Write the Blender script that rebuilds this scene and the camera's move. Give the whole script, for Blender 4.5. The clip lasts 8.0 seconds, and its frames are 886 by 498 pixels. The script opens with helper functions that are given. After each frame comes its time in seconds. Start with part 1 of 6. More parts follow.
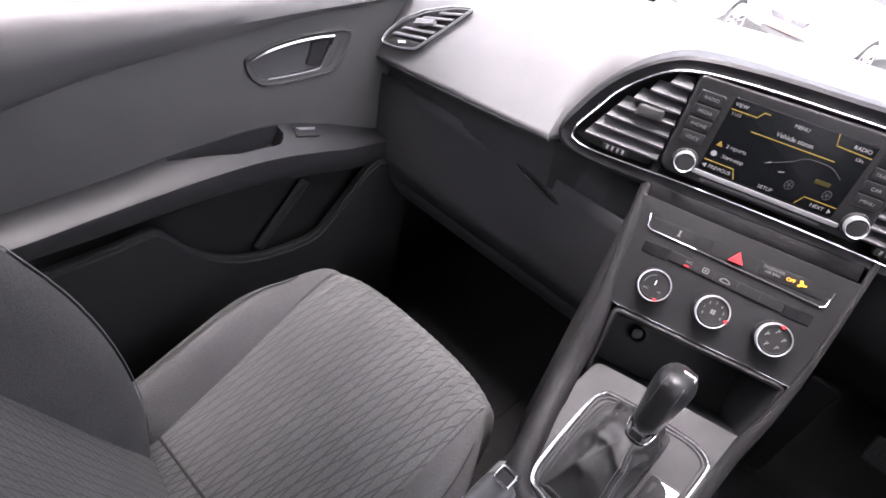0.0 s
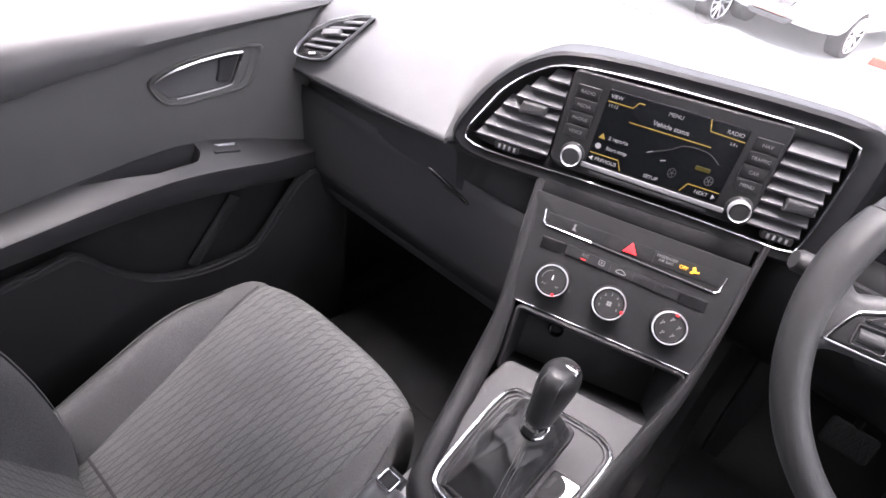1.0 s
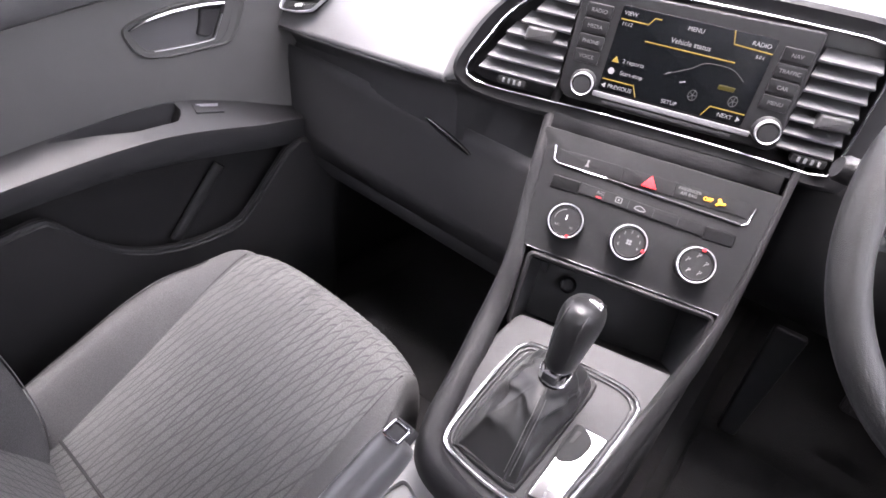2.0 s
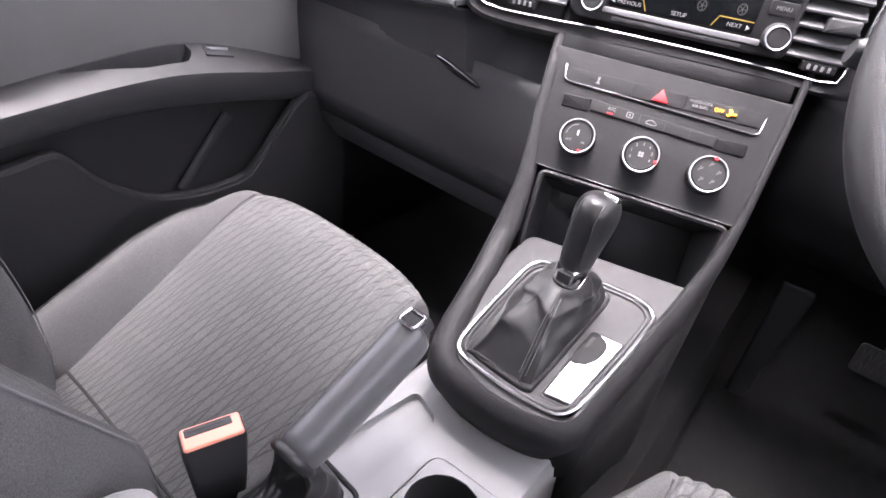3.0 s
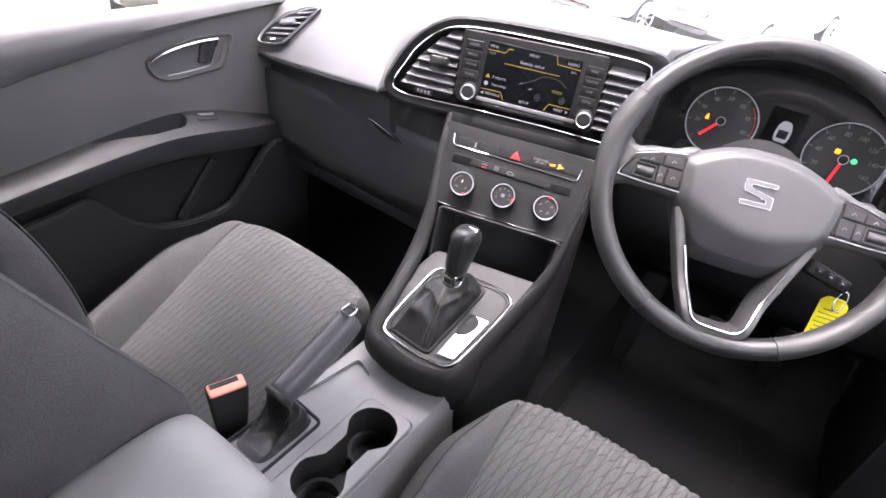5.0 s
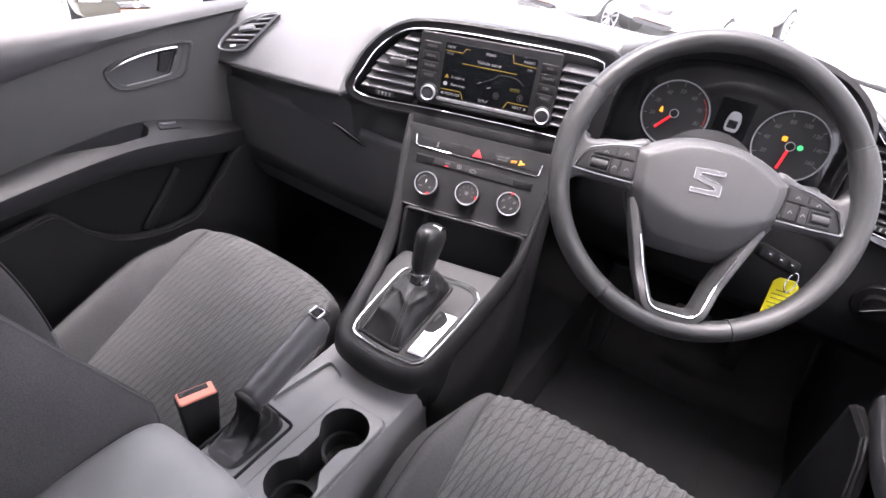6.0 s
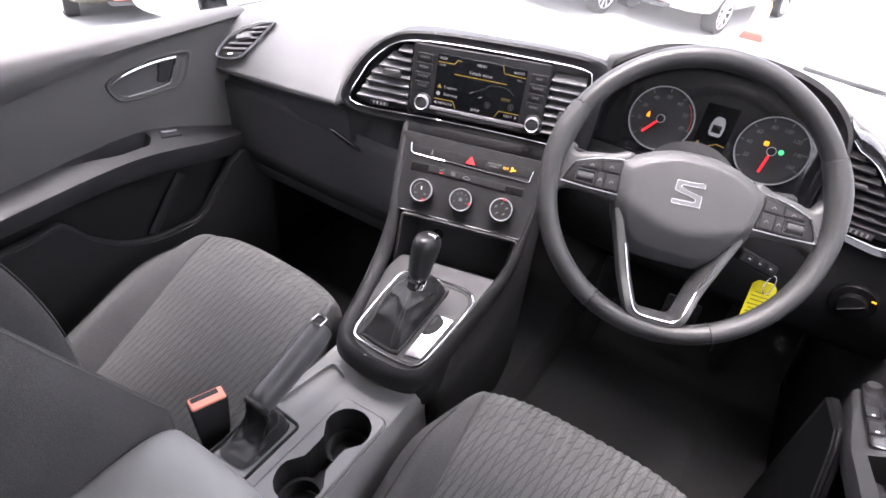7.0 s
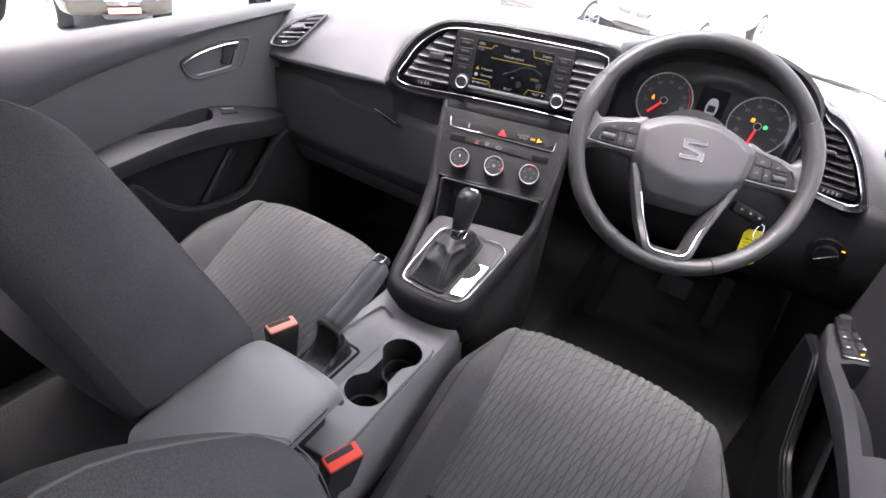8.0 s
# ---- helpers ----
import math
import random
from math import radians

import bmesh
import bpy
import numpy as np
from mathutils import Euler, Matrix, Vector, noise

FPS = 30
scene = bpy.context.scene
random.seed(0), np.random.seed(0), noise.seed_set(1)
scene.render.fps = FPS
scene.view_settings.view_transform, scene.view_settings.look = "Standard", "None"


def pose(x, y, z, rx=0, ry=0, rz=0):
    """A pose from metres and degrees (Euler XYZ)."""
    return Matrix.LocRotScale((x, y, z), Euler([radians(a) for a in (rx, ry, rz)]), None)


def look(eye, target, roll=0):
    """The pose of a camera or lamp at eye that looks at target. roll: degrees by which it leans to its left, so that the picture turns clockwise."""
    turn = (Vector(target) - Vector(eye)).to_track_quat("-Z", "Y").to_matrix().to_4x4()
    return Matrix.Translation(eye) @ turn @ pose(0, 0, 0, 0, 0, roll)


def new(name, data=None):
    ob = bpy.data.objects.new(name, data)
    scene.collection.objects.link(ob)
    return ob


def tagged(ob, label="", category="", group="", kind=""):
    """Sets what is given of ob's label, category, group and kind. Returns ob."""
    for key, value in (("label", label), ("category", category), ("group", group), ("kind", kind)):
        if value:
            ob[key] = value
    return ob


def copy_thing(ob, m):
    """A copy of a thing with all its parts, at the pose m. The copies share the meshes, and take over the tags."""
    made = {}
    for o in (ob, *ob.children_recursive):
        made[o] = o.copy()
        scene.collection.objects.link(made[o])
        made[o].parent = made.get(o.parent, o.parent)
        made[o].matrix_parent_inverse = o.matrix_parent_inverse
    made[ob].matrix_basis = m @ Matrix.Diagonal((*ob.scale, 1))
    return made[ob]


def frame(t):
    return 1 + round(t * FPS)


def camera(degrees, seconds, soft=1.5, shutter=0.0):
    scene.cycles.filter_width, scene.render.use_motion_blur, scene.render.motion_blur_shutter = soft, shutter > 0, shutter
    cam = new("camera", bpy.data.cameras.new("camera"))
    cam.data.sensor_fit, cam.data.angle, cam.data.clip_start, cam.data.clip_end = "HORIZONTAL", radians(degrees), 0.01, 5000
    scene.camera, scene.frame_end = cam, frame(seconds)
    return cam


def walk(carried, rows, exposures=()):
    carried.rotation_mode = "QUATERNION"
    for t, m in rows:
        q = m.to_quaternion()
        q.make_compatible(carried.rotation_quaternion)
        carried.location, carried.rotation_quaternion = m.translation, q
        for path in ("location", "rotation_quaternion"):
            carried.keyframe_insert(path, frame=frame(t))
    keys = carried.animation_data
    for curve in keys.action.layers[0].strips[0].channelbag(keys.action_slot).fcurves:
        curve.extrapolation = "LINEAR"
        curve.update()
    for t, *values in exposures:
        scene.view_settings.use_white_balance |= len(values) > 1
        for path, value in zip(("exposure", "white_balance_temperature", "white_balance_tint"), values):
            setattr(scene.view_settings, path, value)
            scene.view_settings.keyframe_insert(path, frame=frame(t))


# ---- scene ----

cam = camera(77.0, 8.0, soft=1.6, shutter=0.0)
PATH = [
    (0, (0.044, 0.146, 0.933), (-0.825, 1.45, -0.31), 14.9),
    (0.5, (0.093, 0.175, 0.952), (-0.769, 1.485, -0.289), 13.1),
    (1, (0.151, 0.241, 0.966), (-0.744, 1.524, -0.279), 10.7),
    (1.5, (0.143, 0.239, 0.923), (-0.733, 1.543, -0.315), 10.2),
    (2, (0.155, 0.232, 0.857), (-0.741, 1.562, -0.338), 9.6),
    (2.2, (0.159, 0.224, 0.827), (-0.732, 1.557, -0.368), 9.5),
    (3.3, (0.212, 0.146, 0.75), (-0.718, 1.518, -0.368), 9.5),
    (3.5, (0.218, 0.121, 0.761), (-0.699, 1.508, -0.351), 10.0),
    (4, (0.253, 0.037, 0.83), (-0.639, 1.438, -0.284), 10.6),
    (4.5, (0.32, 0.004, 0.897), (-0.554, 1.407, -0.228), 10.2),
    (5, (0.389, 0.015, 0.98), (-0.442, 1.421, -0.174), 9.4),
    (6.5, (0.416, 0.016, 0.989), (-0.344, 1.475, -0.149), 8.3),
    (7, (0.419, 0.012, 1.047), (-0.325, 1.43, -0.151), 7.8),
    (7.5, (0.464, -0.091, 1.007), (-0.285, 1.387, -0.113), 8.6),
    (8, (0.431, -0.219, 1.016), (-0.285, 1.271, -0.109), 9.6),
]
walk(cam, [(t, look(eye, target, roll)) for t, eye, target, roll in PATH],
     exposures=[(0.0, 3.4, 6500, 24), (1.0, 3.45, 6500, 24), (2.0, 3.95, 6500, 25), (3.5, 4.15, 6500, 25), (4.3, 4.05, 6500, 25), (5.0, 3.65, 6500, 24), (6.5, 3.4, 6500, 24), (8.0, 3.35, 6500, 21)])

# ---- world and light ----
world = bpy.data.worlds.new("overcast_sky")
scene.world = world
world.use_nodes = True
wn, wl = world.node_tree.nodes, world.node_tree.links
wn.clear()
sky = wn.new("ShaderNodeTexSky")
sky.sky_type, sky.sun_disc = "NISHITA", False
sky.sun_elevation, sky.sun_rotation = radians(85), radians(-115)
sky.air_density, sky.dust_density = 1.0, 3.0
pale = wn.new("ShaderNodeHueSaturation")
pale.inputs["Saturation"].default_value = 0.25
bg = wn.new("ShaderNodeBackground")
bg.inputs["Strength"].default_value = 0.15
wo = wn.new("ShaderNodeOutputWorld")
wl.new(sky.outputs[0], pale.inputs["Color"])
wl.new(pale.outputs[0], bg.inputs[0])
wl.new(bg.outputs[0], wo.inputs[0])
sun = new("sun", bpy.data.lights.new("sun", "SUN"))
sun.data.energy, sun.data.angle, sun.data.color = 1.0, radians(30), (1, 0.98, 0.95)
sun.matrix_world = look((-2.0, -0.6, 12), (0, 0, 0))


# ---- materials ----
def material(name, base, rough=0.5, metal=0.0, grain=0.0, scale=600.0, vary=0.12, coat=0.0, emit=None, power=1.0, stain=6.0, spec=None):
    m = bpy.data.materials.new(name)
    m.use_nodes = True
    n, l = m.node_tree.nodes, m.node_tree.links
    b = n["Principled BSDF"]
    b.inputs["Roughness"].default_value, b.inputs["Metallic"].default_value = rough, metal
    b.inputs["Coat Weight"].default_value = coat
    b.inputs["Specular IOR Level"].default_value = spec if spec is not None else 0.5 if rough < 0.3 else 0.3
    tc = n.new("ShaderNodeTexCoord")
    if vary:
        big = n.new("ShaderNodeTexNoise")
        big.inputs["Scale"].default_value, big.inputs["Detail"].default_value = stain, 6
        l.new(tc.outputs["Object"], big.inputs["Vector"])
        ramp = n.new("ShaderNodeMapRange")
        ramp.inputs["From Min"].default_value, ramp.inputs["From Max"].default_value = 0.3, 0.7
        ramp.inputs["To Min"].default_value, ramp.inputs["To Max"].default_value = 1 - vary, 1 + vary
        l.new(big.outputs["Fac"], ramp.inputs["Value"])
        mul = n.new("ShaderNodeMix")
        mul.data_type, mul.blend_type = "RGBA", "MULTIPLY"
        mul.inputs[0].default_value = 1
        mul.inputs[6].default_value = (*base, 1)
        l.new(ramp.outputs[0], mul.inputs[7])
        l.new(mul.outputs[2], b.inputs["Base Color"])
        rr = n.new("ShaderNodeMapRange")
        rr.inputs["To Min"].default_value, rr.inputs["To Max"].default_value = rough * (1 - vary), min(1, rough * (1 + vary))
        l.new(big.outputs["Fac"], rr.inputs["Value"])
        l.new(rr.outputs[0], b.inputs["Roughness"])
    else:
        b.inputs["Base Color"].default_value = (*base, 1)
    if grain:
        fine = n.new("ShaderNodeTexVoronoi")
        fine.inputs["Scale"].default_value = scale
        l.new(tc.outputs["Object"], fine.inputs["Vector"])
        bump = n.new("ShaderNodeBump")
        bump.inputs["Strength"].default_value, bump.inputs["Distance"].default_value = grain, 0.0006
        l.new(fine.outputs["Distance"], bump.inputs["Height"])
        l.new(bump.outputs[0], b.inputs["Normal"])
    if emit:
        b.inputs["Emission Color"].default_value, b.inputs["Emission Strength"].default_value = (*emit, 1), power
    return m


M_SOFT = material("soft_touch_plastic", (0.027, 0.027, 0.028), 0.52, grain=0.12, scale=1400)
M_DASH = material("dash_pad_grain", (0.095, 0.095, 0.096), 0.38, grain=0.18, scale=700)
M_DARK = material("hard_dark_plastic", (0.0105, 0.0103, 0.0108), 0.60, grain=0.3, scale=800, spec=0.18)
M_LOWER = material("lower_dash_plastic", (0.029, 0.0288, 0.0300), 0.65, grain=0.3, scale=800, spec=0.2)
M_STACK = material("matt_black_fascia", (0.0075, 0.0075, 0.0079), 0.60, grain=0.1, scale=1200, vary=0.06, spec=0.16)
M_INSERT = material("door_insert_vinyl", (0.070, 0.070, 0.0685), 0.6, grain=0.3, scale=900)
M_TRIM = material("console_plastic", (0.017, 0.017, 0.0176), 0.52, grain=0.3, scale=900, spec=0.22)
M_SATIN = material("satin_grey_trim", (0.021, 0.021, 0.0217), 0.6, grain=0.15, scale=1500)
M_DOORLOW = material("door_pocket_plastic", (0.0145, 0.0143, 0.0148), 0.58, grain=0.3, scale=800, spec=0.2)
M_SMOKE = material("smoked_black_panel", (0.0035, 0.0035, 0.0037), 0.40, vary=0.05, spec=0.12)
M_GLOSS = material("gloss_black", (0.012, 0.012, 0.013), 0.16, coat=0.4, vary=0.05)
M_CHROME = material("chrome", (0.82, 0.82, 0.84), 0.12, metal=1.0, vary=0.04)
M_SILVER = material("satin_silver", (0.62, 0.62, 0.64), 0.25, metal=1.0, vary=0.05)
M_POD = material("pod_satin_black", (0.0075, 0.0075, 0.0080), 0.42, vary=0.06, spec=0.22)
M_RADIO = material("radio_fascia_black", (0.0105, 0.0105, 0.0110), 0.5, vary=0.06, spec=0.2)
M_TRIMLINE = material("brushed_chrome_line", (0.72, 0.72, 0.74), 0.16, metal=1.0, vary=0.04)
M_SILL = material("soft_sill_vinyl", (0.055, 0.055, 0.056), 0.5, grain=0.25, scale=1100)
M_TUNNEL = material("grained_tunnel_plastic", (0.155, 0.155, 0.154), 0.50, grain=0.2, scale=1200)
M_RING = material("silver_ring_paint", (0.6, 0.6, 0.62), 0.3, metal=0.8, vary=0.04)
M_GRIP = material("smooth_grip_leather", (0.062, 0.062, 0.063), 0.32, grain=0.08, scale=1500)
M_BOOT = material("soft_boot_leather", (0.013, 0.013, 0.0132), 0.44, grain=0.15, scale=1500)
M_SEAM = material("dark_seam_thread", (0.020, 0.020, 0.020), 0.9, vary=0.1)
M_STITCH = material("grey_thread", (0.10, 0.10, 0.10), 0.8, vary=0.1)
M_BRIGHT = material("satin_chrome", (0.82, 0.82, 0.84), 0.2, metal=1.0, vary=0.04)
M_SLAT = material("vent_slat_plastic", (0.066, 0.066, 0.068), 0.55)
M_VENT = material("pale_vent_plastic", (0.13, 0.13, 0.134), 0.42)
M_ARMREST = material("door_armrest_plastic", (0.0195, 0.0195, 0.0205), 0.46, grain=0.3, scale=900)
M_LEATHER = material("black_leather", (0.0125, 0.0125, 0.0127), 0.32, grain=0.2, scale=1300)
M_ARM = material("armrest_leatherette", (0.19, 0.19, 0.186), 0.38, grain=0.2, scale=900)
M_PAD = material("soft_wheel_plastic", (0.028, 0.028, 0.0284), 0.50, grain=0.15, scale=1400)
M_RIMLEATHER = material("rim_leather", (0.014, 0.014, 0.0142), 0.40, grain=0.2, scale=1600)
M_RIMGRIP = material("rim_grip_leather", (0.016, 0.016, 0.0162), 0.46, grain=0.35, scale=1300)
M_DIMCHROME = material("dull_chrome", (0.30, 0.30, 0.31), 0.32, metal=0.9, vary=0.05)
M_RUBBER = material("black_rubber", (0.02, 0.02, 0.021), 0.6, grain=0.2, scale=900)
M_CARPET = material("black_carpet", (0.0065, 0.0063, 0.0064), 0.95, grain=1.0, scale=350)
M_RED = material("red_plastic", (0.6, 0.05, 0.03), 0.4, vary=0.08)
# buckle red paled to salmon, standing in for sky shine on the release
M_BUCKLE = material("sky_paled_red_plastic", (0.76, 0.25, 0.18), 0.45, vary=0.08)
M_YELLOW = material("yellow_tag_plastic", (0.85, 0.75, 0.02), 0.45, vary=0.06)
M_WHITE = material("white_print", (0.75, 0.75, 0.75), 0.5, vary=0)
M_PRINT = material("grey_print", (0.11, 0.11, 0.11), 0.5, vary=0)
M_ROOF = material("headliner_cloth", (0.42, 0.41, 0.39), 0.9, grain=0.5, scale=500)
M_AMBER = material("amber_lamp", (0.6, 0.3, 0.02), 0.4, vary=0, emit=(1.0, 0.30, 0.01), power=0.15)
M_REDLAMP = material("red_lamp", (0.6, 0.02, 0.02), 0.4, vary=0, emit=(1.0, 0.02, 0.03), power=0.10)
M_GREENLAMP = material("green_lamp", (0.05, 0.6, 0.2), 0.4, vary=0, emit=(0.05, 0.9, 0.3), power=0.08)
M_SCREEN = material("screen_black", (0.004, 0.0045, 0.0052), 0.20, vary=0.05, spec=0.12)
M_UIWHITE = material("screen_white_text", (0.1, 0.1, 0.1), 0.4, vary=0, emit=(0.9, 0.9, 0.95), power=0.024)
M_UIYELLOW = material("screen_yellow_line", (0.1, 0.08, 0.02), 0.4, vary=0, emit=(0.9, 0.5, 0.03), power=0.021)
M_UIGREY = material("screen_grey", (0.10, 0.10, 0.105), 0.5, vary=0, emit=(0.5, 0.52, 0.55), power=0.035)
M_UIDIM = material("screen_dim_grey", (0.03, 0.03, 0.03), 0.5, vary=0, emit=(0.35, 0.36, 0.38), power=0.005)
M_DIAL = material("dial_print", (0.09, 0.09, 0.092), 0.5, vary=0, emit=(0.5, 0.52, 0.55), power=0.018)
# faint glow added so the rings show inside the dark hood
M_RIM = material("glowing_dial_ring", (0.22, 0.22, 0.23), 0.35, vary=0, emit=(0.8, 0.8, 0.85), power=0.014)
# albedo raised to 0.30: strong light on the ground is put into its colour
M_ASPHALT = material("asphalt", (0.30, 0.30, 0.295), 0.9, grain=0.8, scale=60, stain=0.6)
M_CARWHITE = material("white_car_paint", (0.8, 0.8, 0.8), 0.25, coat=0.8, vary=0.03)
M_CARDARK = material("dark_car_paint", (0.05, 0.045, 0.03), 0.25, coat=0.8, vary=0.03)
M_TYRE = material("tyre_rubber", (0.03, 0.03, 0.03), 0.8)
M_ALLOY = material("alloy_rim", (0.6, 0.6, 0.62), 0.3, metal=1.0)
M_PLATE = material("plate_orange", (0.75, 0.30, 0.22), 0.5, vary=0.05)


def glass_material():
    m = bpy.data.materials.new("window_glass")
    m.use_nodes = True
    b = m.node_tree.nodes["Principled BSDF"]
    b.inputs["Base Color"].default_value = (0.95, 0.97, 0.96, 1)
    b.inputs["Transmission Weight"].default_value, b.inputs["Roughness"].default_value = 1.0, 0.0
    b.inputs["IOR"].default_value = 1.12
    return m


def fabric_material(name, base, lines):
    """Woven seat cloth; with lines, a lattice of long dark wavy threads."""
    m = material(name, base, 0.92, grain=0.7, scale=1100, vary=0.1, stain=14)
    weave = m.node_tree.nodes.new("ShaderNodeTexNoise")
    weave.inputs["Scale"].default_value, weave.inputs["Detail"].default_value = 700, 2
    fleck = m.node_tree.nodes.new("ShaderNodeMapRange")
    fleck.inputs["From Min"].default_value, fleck.inputs["From Max"].default_value = 0.3, 0.7
    fleck.inputs["To Min"].default_value, fleck.inputs["To Max"].default_value = 0.72, 1.28
    tint = m.node_tree.nodes.new("ShaderNodeMix")
    tint.data_type, tint.blend_type = "RGBA", "MULTIPLY"
    tint.inputs[0].default_value = 1.0
    own = m.node_tree.nodes["Principled BSDF"].inputs["Base Color"]
    m.node_tree.links.new(weave.outputs["Fac"], fleck.inputs["Value"])
    m.node_tree.links.new(own.links[0].from_socket, tint.inputs[6])
    m.node_tree.links.new(fleck.outputs[0], tint.inputs[7])
    m.node_tree.links.new(tint.outputs[2], own)
    obj = m.node_tree.nodes.new("ShaderNodeTexCoord")
    m.node_tree.links.new(obj.outputs["Object"], weave.inputs["Vector"])
    if not lines:
        return m
    n, l = m.node_tree.nodes, m.node_tree.links
    b = n["Principled BSDF"]
    tc = n.new("ShaderNodeTexCoord")
    sep = n.new("ShaderNodeSeparateXYZ")
    wob = n.new("ShaderNodeTexNoise")
    wob.inputs["Scale"].default_value = 9
    l.new(tc.outputs["Object"], wob.inputs["Vector"])
    l.new(tc.outputs["Object"], sep.inputs[0])

    def op(kind, a, c=None):
        q = n.new("ShaderNodeMath")
        q.operation = kind
        for k, v in enumerate((a, c)):
            if v is None:
                continue
            if isinstance(v, (int, float)):
                q.inputs[k].default_value = v
            else:
                l.new(v, q.inputs[k])
        return q.outputs[0]

    run = op("ADD", sep.outputs["Y"], op("MULTIPLY", sep.outputs["Z"], -0.9))
    x = op("ADD", op("MULTIPLY", sep.outputs["X"], 1 / 0.0145), op("ADD", op("MULTIPLY", wob.outputs["Fac"], 0.5), op("MULTIPLY", run, -32.0)))
    y = op("MULTIPLY", run, 1 / 0.042)
    near = None
    for sign in (1, -1):
        f = op("FRACT", op("ADD", op("MULTIPLY", x, 1), op("MULTIPLY", y, sign)))
        d = op("ABSOLUTE", op("SUBTRACT", f, 0.5))
        near = d if near is None else op("MINIMUM", near, d)
    thread = n.new("ShaderNodeMapRange")
    thread.inputs["From Min"].default_value, thread.inputs["From Max"].default_value = 0.02, 0.085
    l.new(near, thread.inputs["Value"])
    wide_ = n.new("ShaderNodeMapRange")
    wide_.inputs["From Min"].default_value, wide_.inputs["From Max"].default_value = -0.022, 0.03
    wide_.inputs["To Min"].default_value, wide_.inputs["To Max"].default_value = 0.11, 0.15
    l.new(run, wide_.inputs["Value"])
    l.new(wide_.outputs[0], thread.inputs["From Max"])
    mix = n.new("ShaderNodeMix")
    mix.data_type = "RGBA"
    was = b.inputs["Base Color"].links[0].from_socket
    l.new(thread.outputs[0], mix.inputs[0])
    mix.inputs[6].default_value = (0.038, 0.038, 0.039, 1)
    l.new(was, mix.inputs[7])
    l.new(mix.outputs[2], b.inputs["Base Color"])
    bump = n.new("ShaderNodeBump")
    bump.inputs["Strength"].default_value, bump.inputs["Distance"].default_value = 0.4, 0.001
    l.new(thread.outputs[0], bump.inputs["Height"])
    l.new(b.inputs["Normal"].links[0].from_socket, bump.inputs["Normal"])
    l.new(bump.outputs[0], b.inputs["Normal"])
    return m


M_GLASS = glass_material()
M_CLOTH = fabric_material("plain_grey_cloth", (0.053, 0.0527, 0.0527), False)
M_PATTERN = fabric_material("patterned_grey_cloth", (0.070, 0.0705, 0.069), True)

# ---- building helpers ----
V = Vector
BASE = {}


def thing(name, base, label, category, kind="", group=""):
    ob = new(name)
    ob.location = base
    ob.empty_display_size = 0.05
    BASE[ob.name] = V(base)
    return tagged(ob, label, category, group, kind)


def part(name, bm, mat, parent, label="", smooth=True, sub=0, solid=0.0, bevel=0.0):
    me = bpy.data.meshes.new(name)
    bmesh.ops.recalc_face_normals(bm, faces=bm.faces)
    base = BASE[parent.name]
    for v in bm.verts:
        v.co -= base
    for f in bm.faces:
        f.smooth = smooth
    bm.to_mesh(me)
    bm.free()
    me.materials.append(mat)
    ob = new(name, me)
    ob.parent = parent
    BASE[ob.name] = base
    if solid:
        s = ob.modifiers.new("thick", "SOLIDIFY")
        s.thickness, s.offset = solid, 0
    if bevel:
        b = ob.modifiers.new("edge", "BEVEL")
        b.width, b.segments, b.limit_method, b.angle_limit = bevel, 3, "ANGLE", radians(40)
    if sub:
        s = ob.modifiers.new("round", "SUBSURF")
        s.levels = s.render_levels = sub
    if smooth:
        me.set_sharp_from_angle(angle=radians(42))
    return tagged(ob, label)


def lone(name, bm, mat, base, label, category, kind="", group="", **k):
    """A thing that is one mesh."""
    BASE["__origin"] = V(base)

    me = bpy.data.meshes.new(name)
    bmesh.ops.recalc_face_normals(bm, faces=bm.faces)
    for v in bm.verts:
        v.co -= V(base)
    for f in bm.faces:
        f.smooth = k.get("smooth", True)
    bm.to_mesh(me)
    bm.free()
    me.materials.append(mat)
    if k.get("smooth", True):
        me.set_sharp_from_angle(angle=radians(42))
    ob = new(name, me)
    ob.location = base
    BASE[ob.name] = V(base)
    if k.get("solid"):
        s = ob.modifiers.new("thick", "SOLIDIFY")
        s.thickness, s.offset = k["solid"], k.get("offset", 0)
    if k.get("bevel"):
        b = ob.modifiers.new("edge", "BEVEL")
        b.width, b.segments, b.limit_method = k["bevel"], 3, "ANGLE"
    return tagged(ob, label, category, group, kind)


def rows_mesh(rows, closed=False, ends=False, bm=None):
    """A surface through rows of points; closed joins each row's ends; ends caps the first and last row."""
    bm = bm or bmesh.new()
    vs = [[bm.verts.new(p) for p in r] for r in rows]
    n = len(vs[0])
    for a, b in zip(vs, vs[1:]):
        for i in range(n if closed else n - 1):
            j = (i + 1) % n
            bm.faces.new((a[i], a[j], b[j], b[i]))
    if ends:
        bm.faces.new(vs[0])
        bm.faces.new(vs[-1])
    return bm


def lerp_keys(x, keys):
    """Smooth interpolation of rows of numbers or point lists between keyed x."""
    if x <= keys[0][0]:
        return keys[0][1]
    for (a, p), (b, q) in zip(keys, keys[1:]):
        if x <= b:
            f = (x - a) / (b - a)
            if isinstance(p, (int, float)):
                return p + (q - p) * f
            return [tuple(c + (d - c) * f for c, d in zip(r, s)) for r, s in zip(p, q)]
    return keys[-1][1]


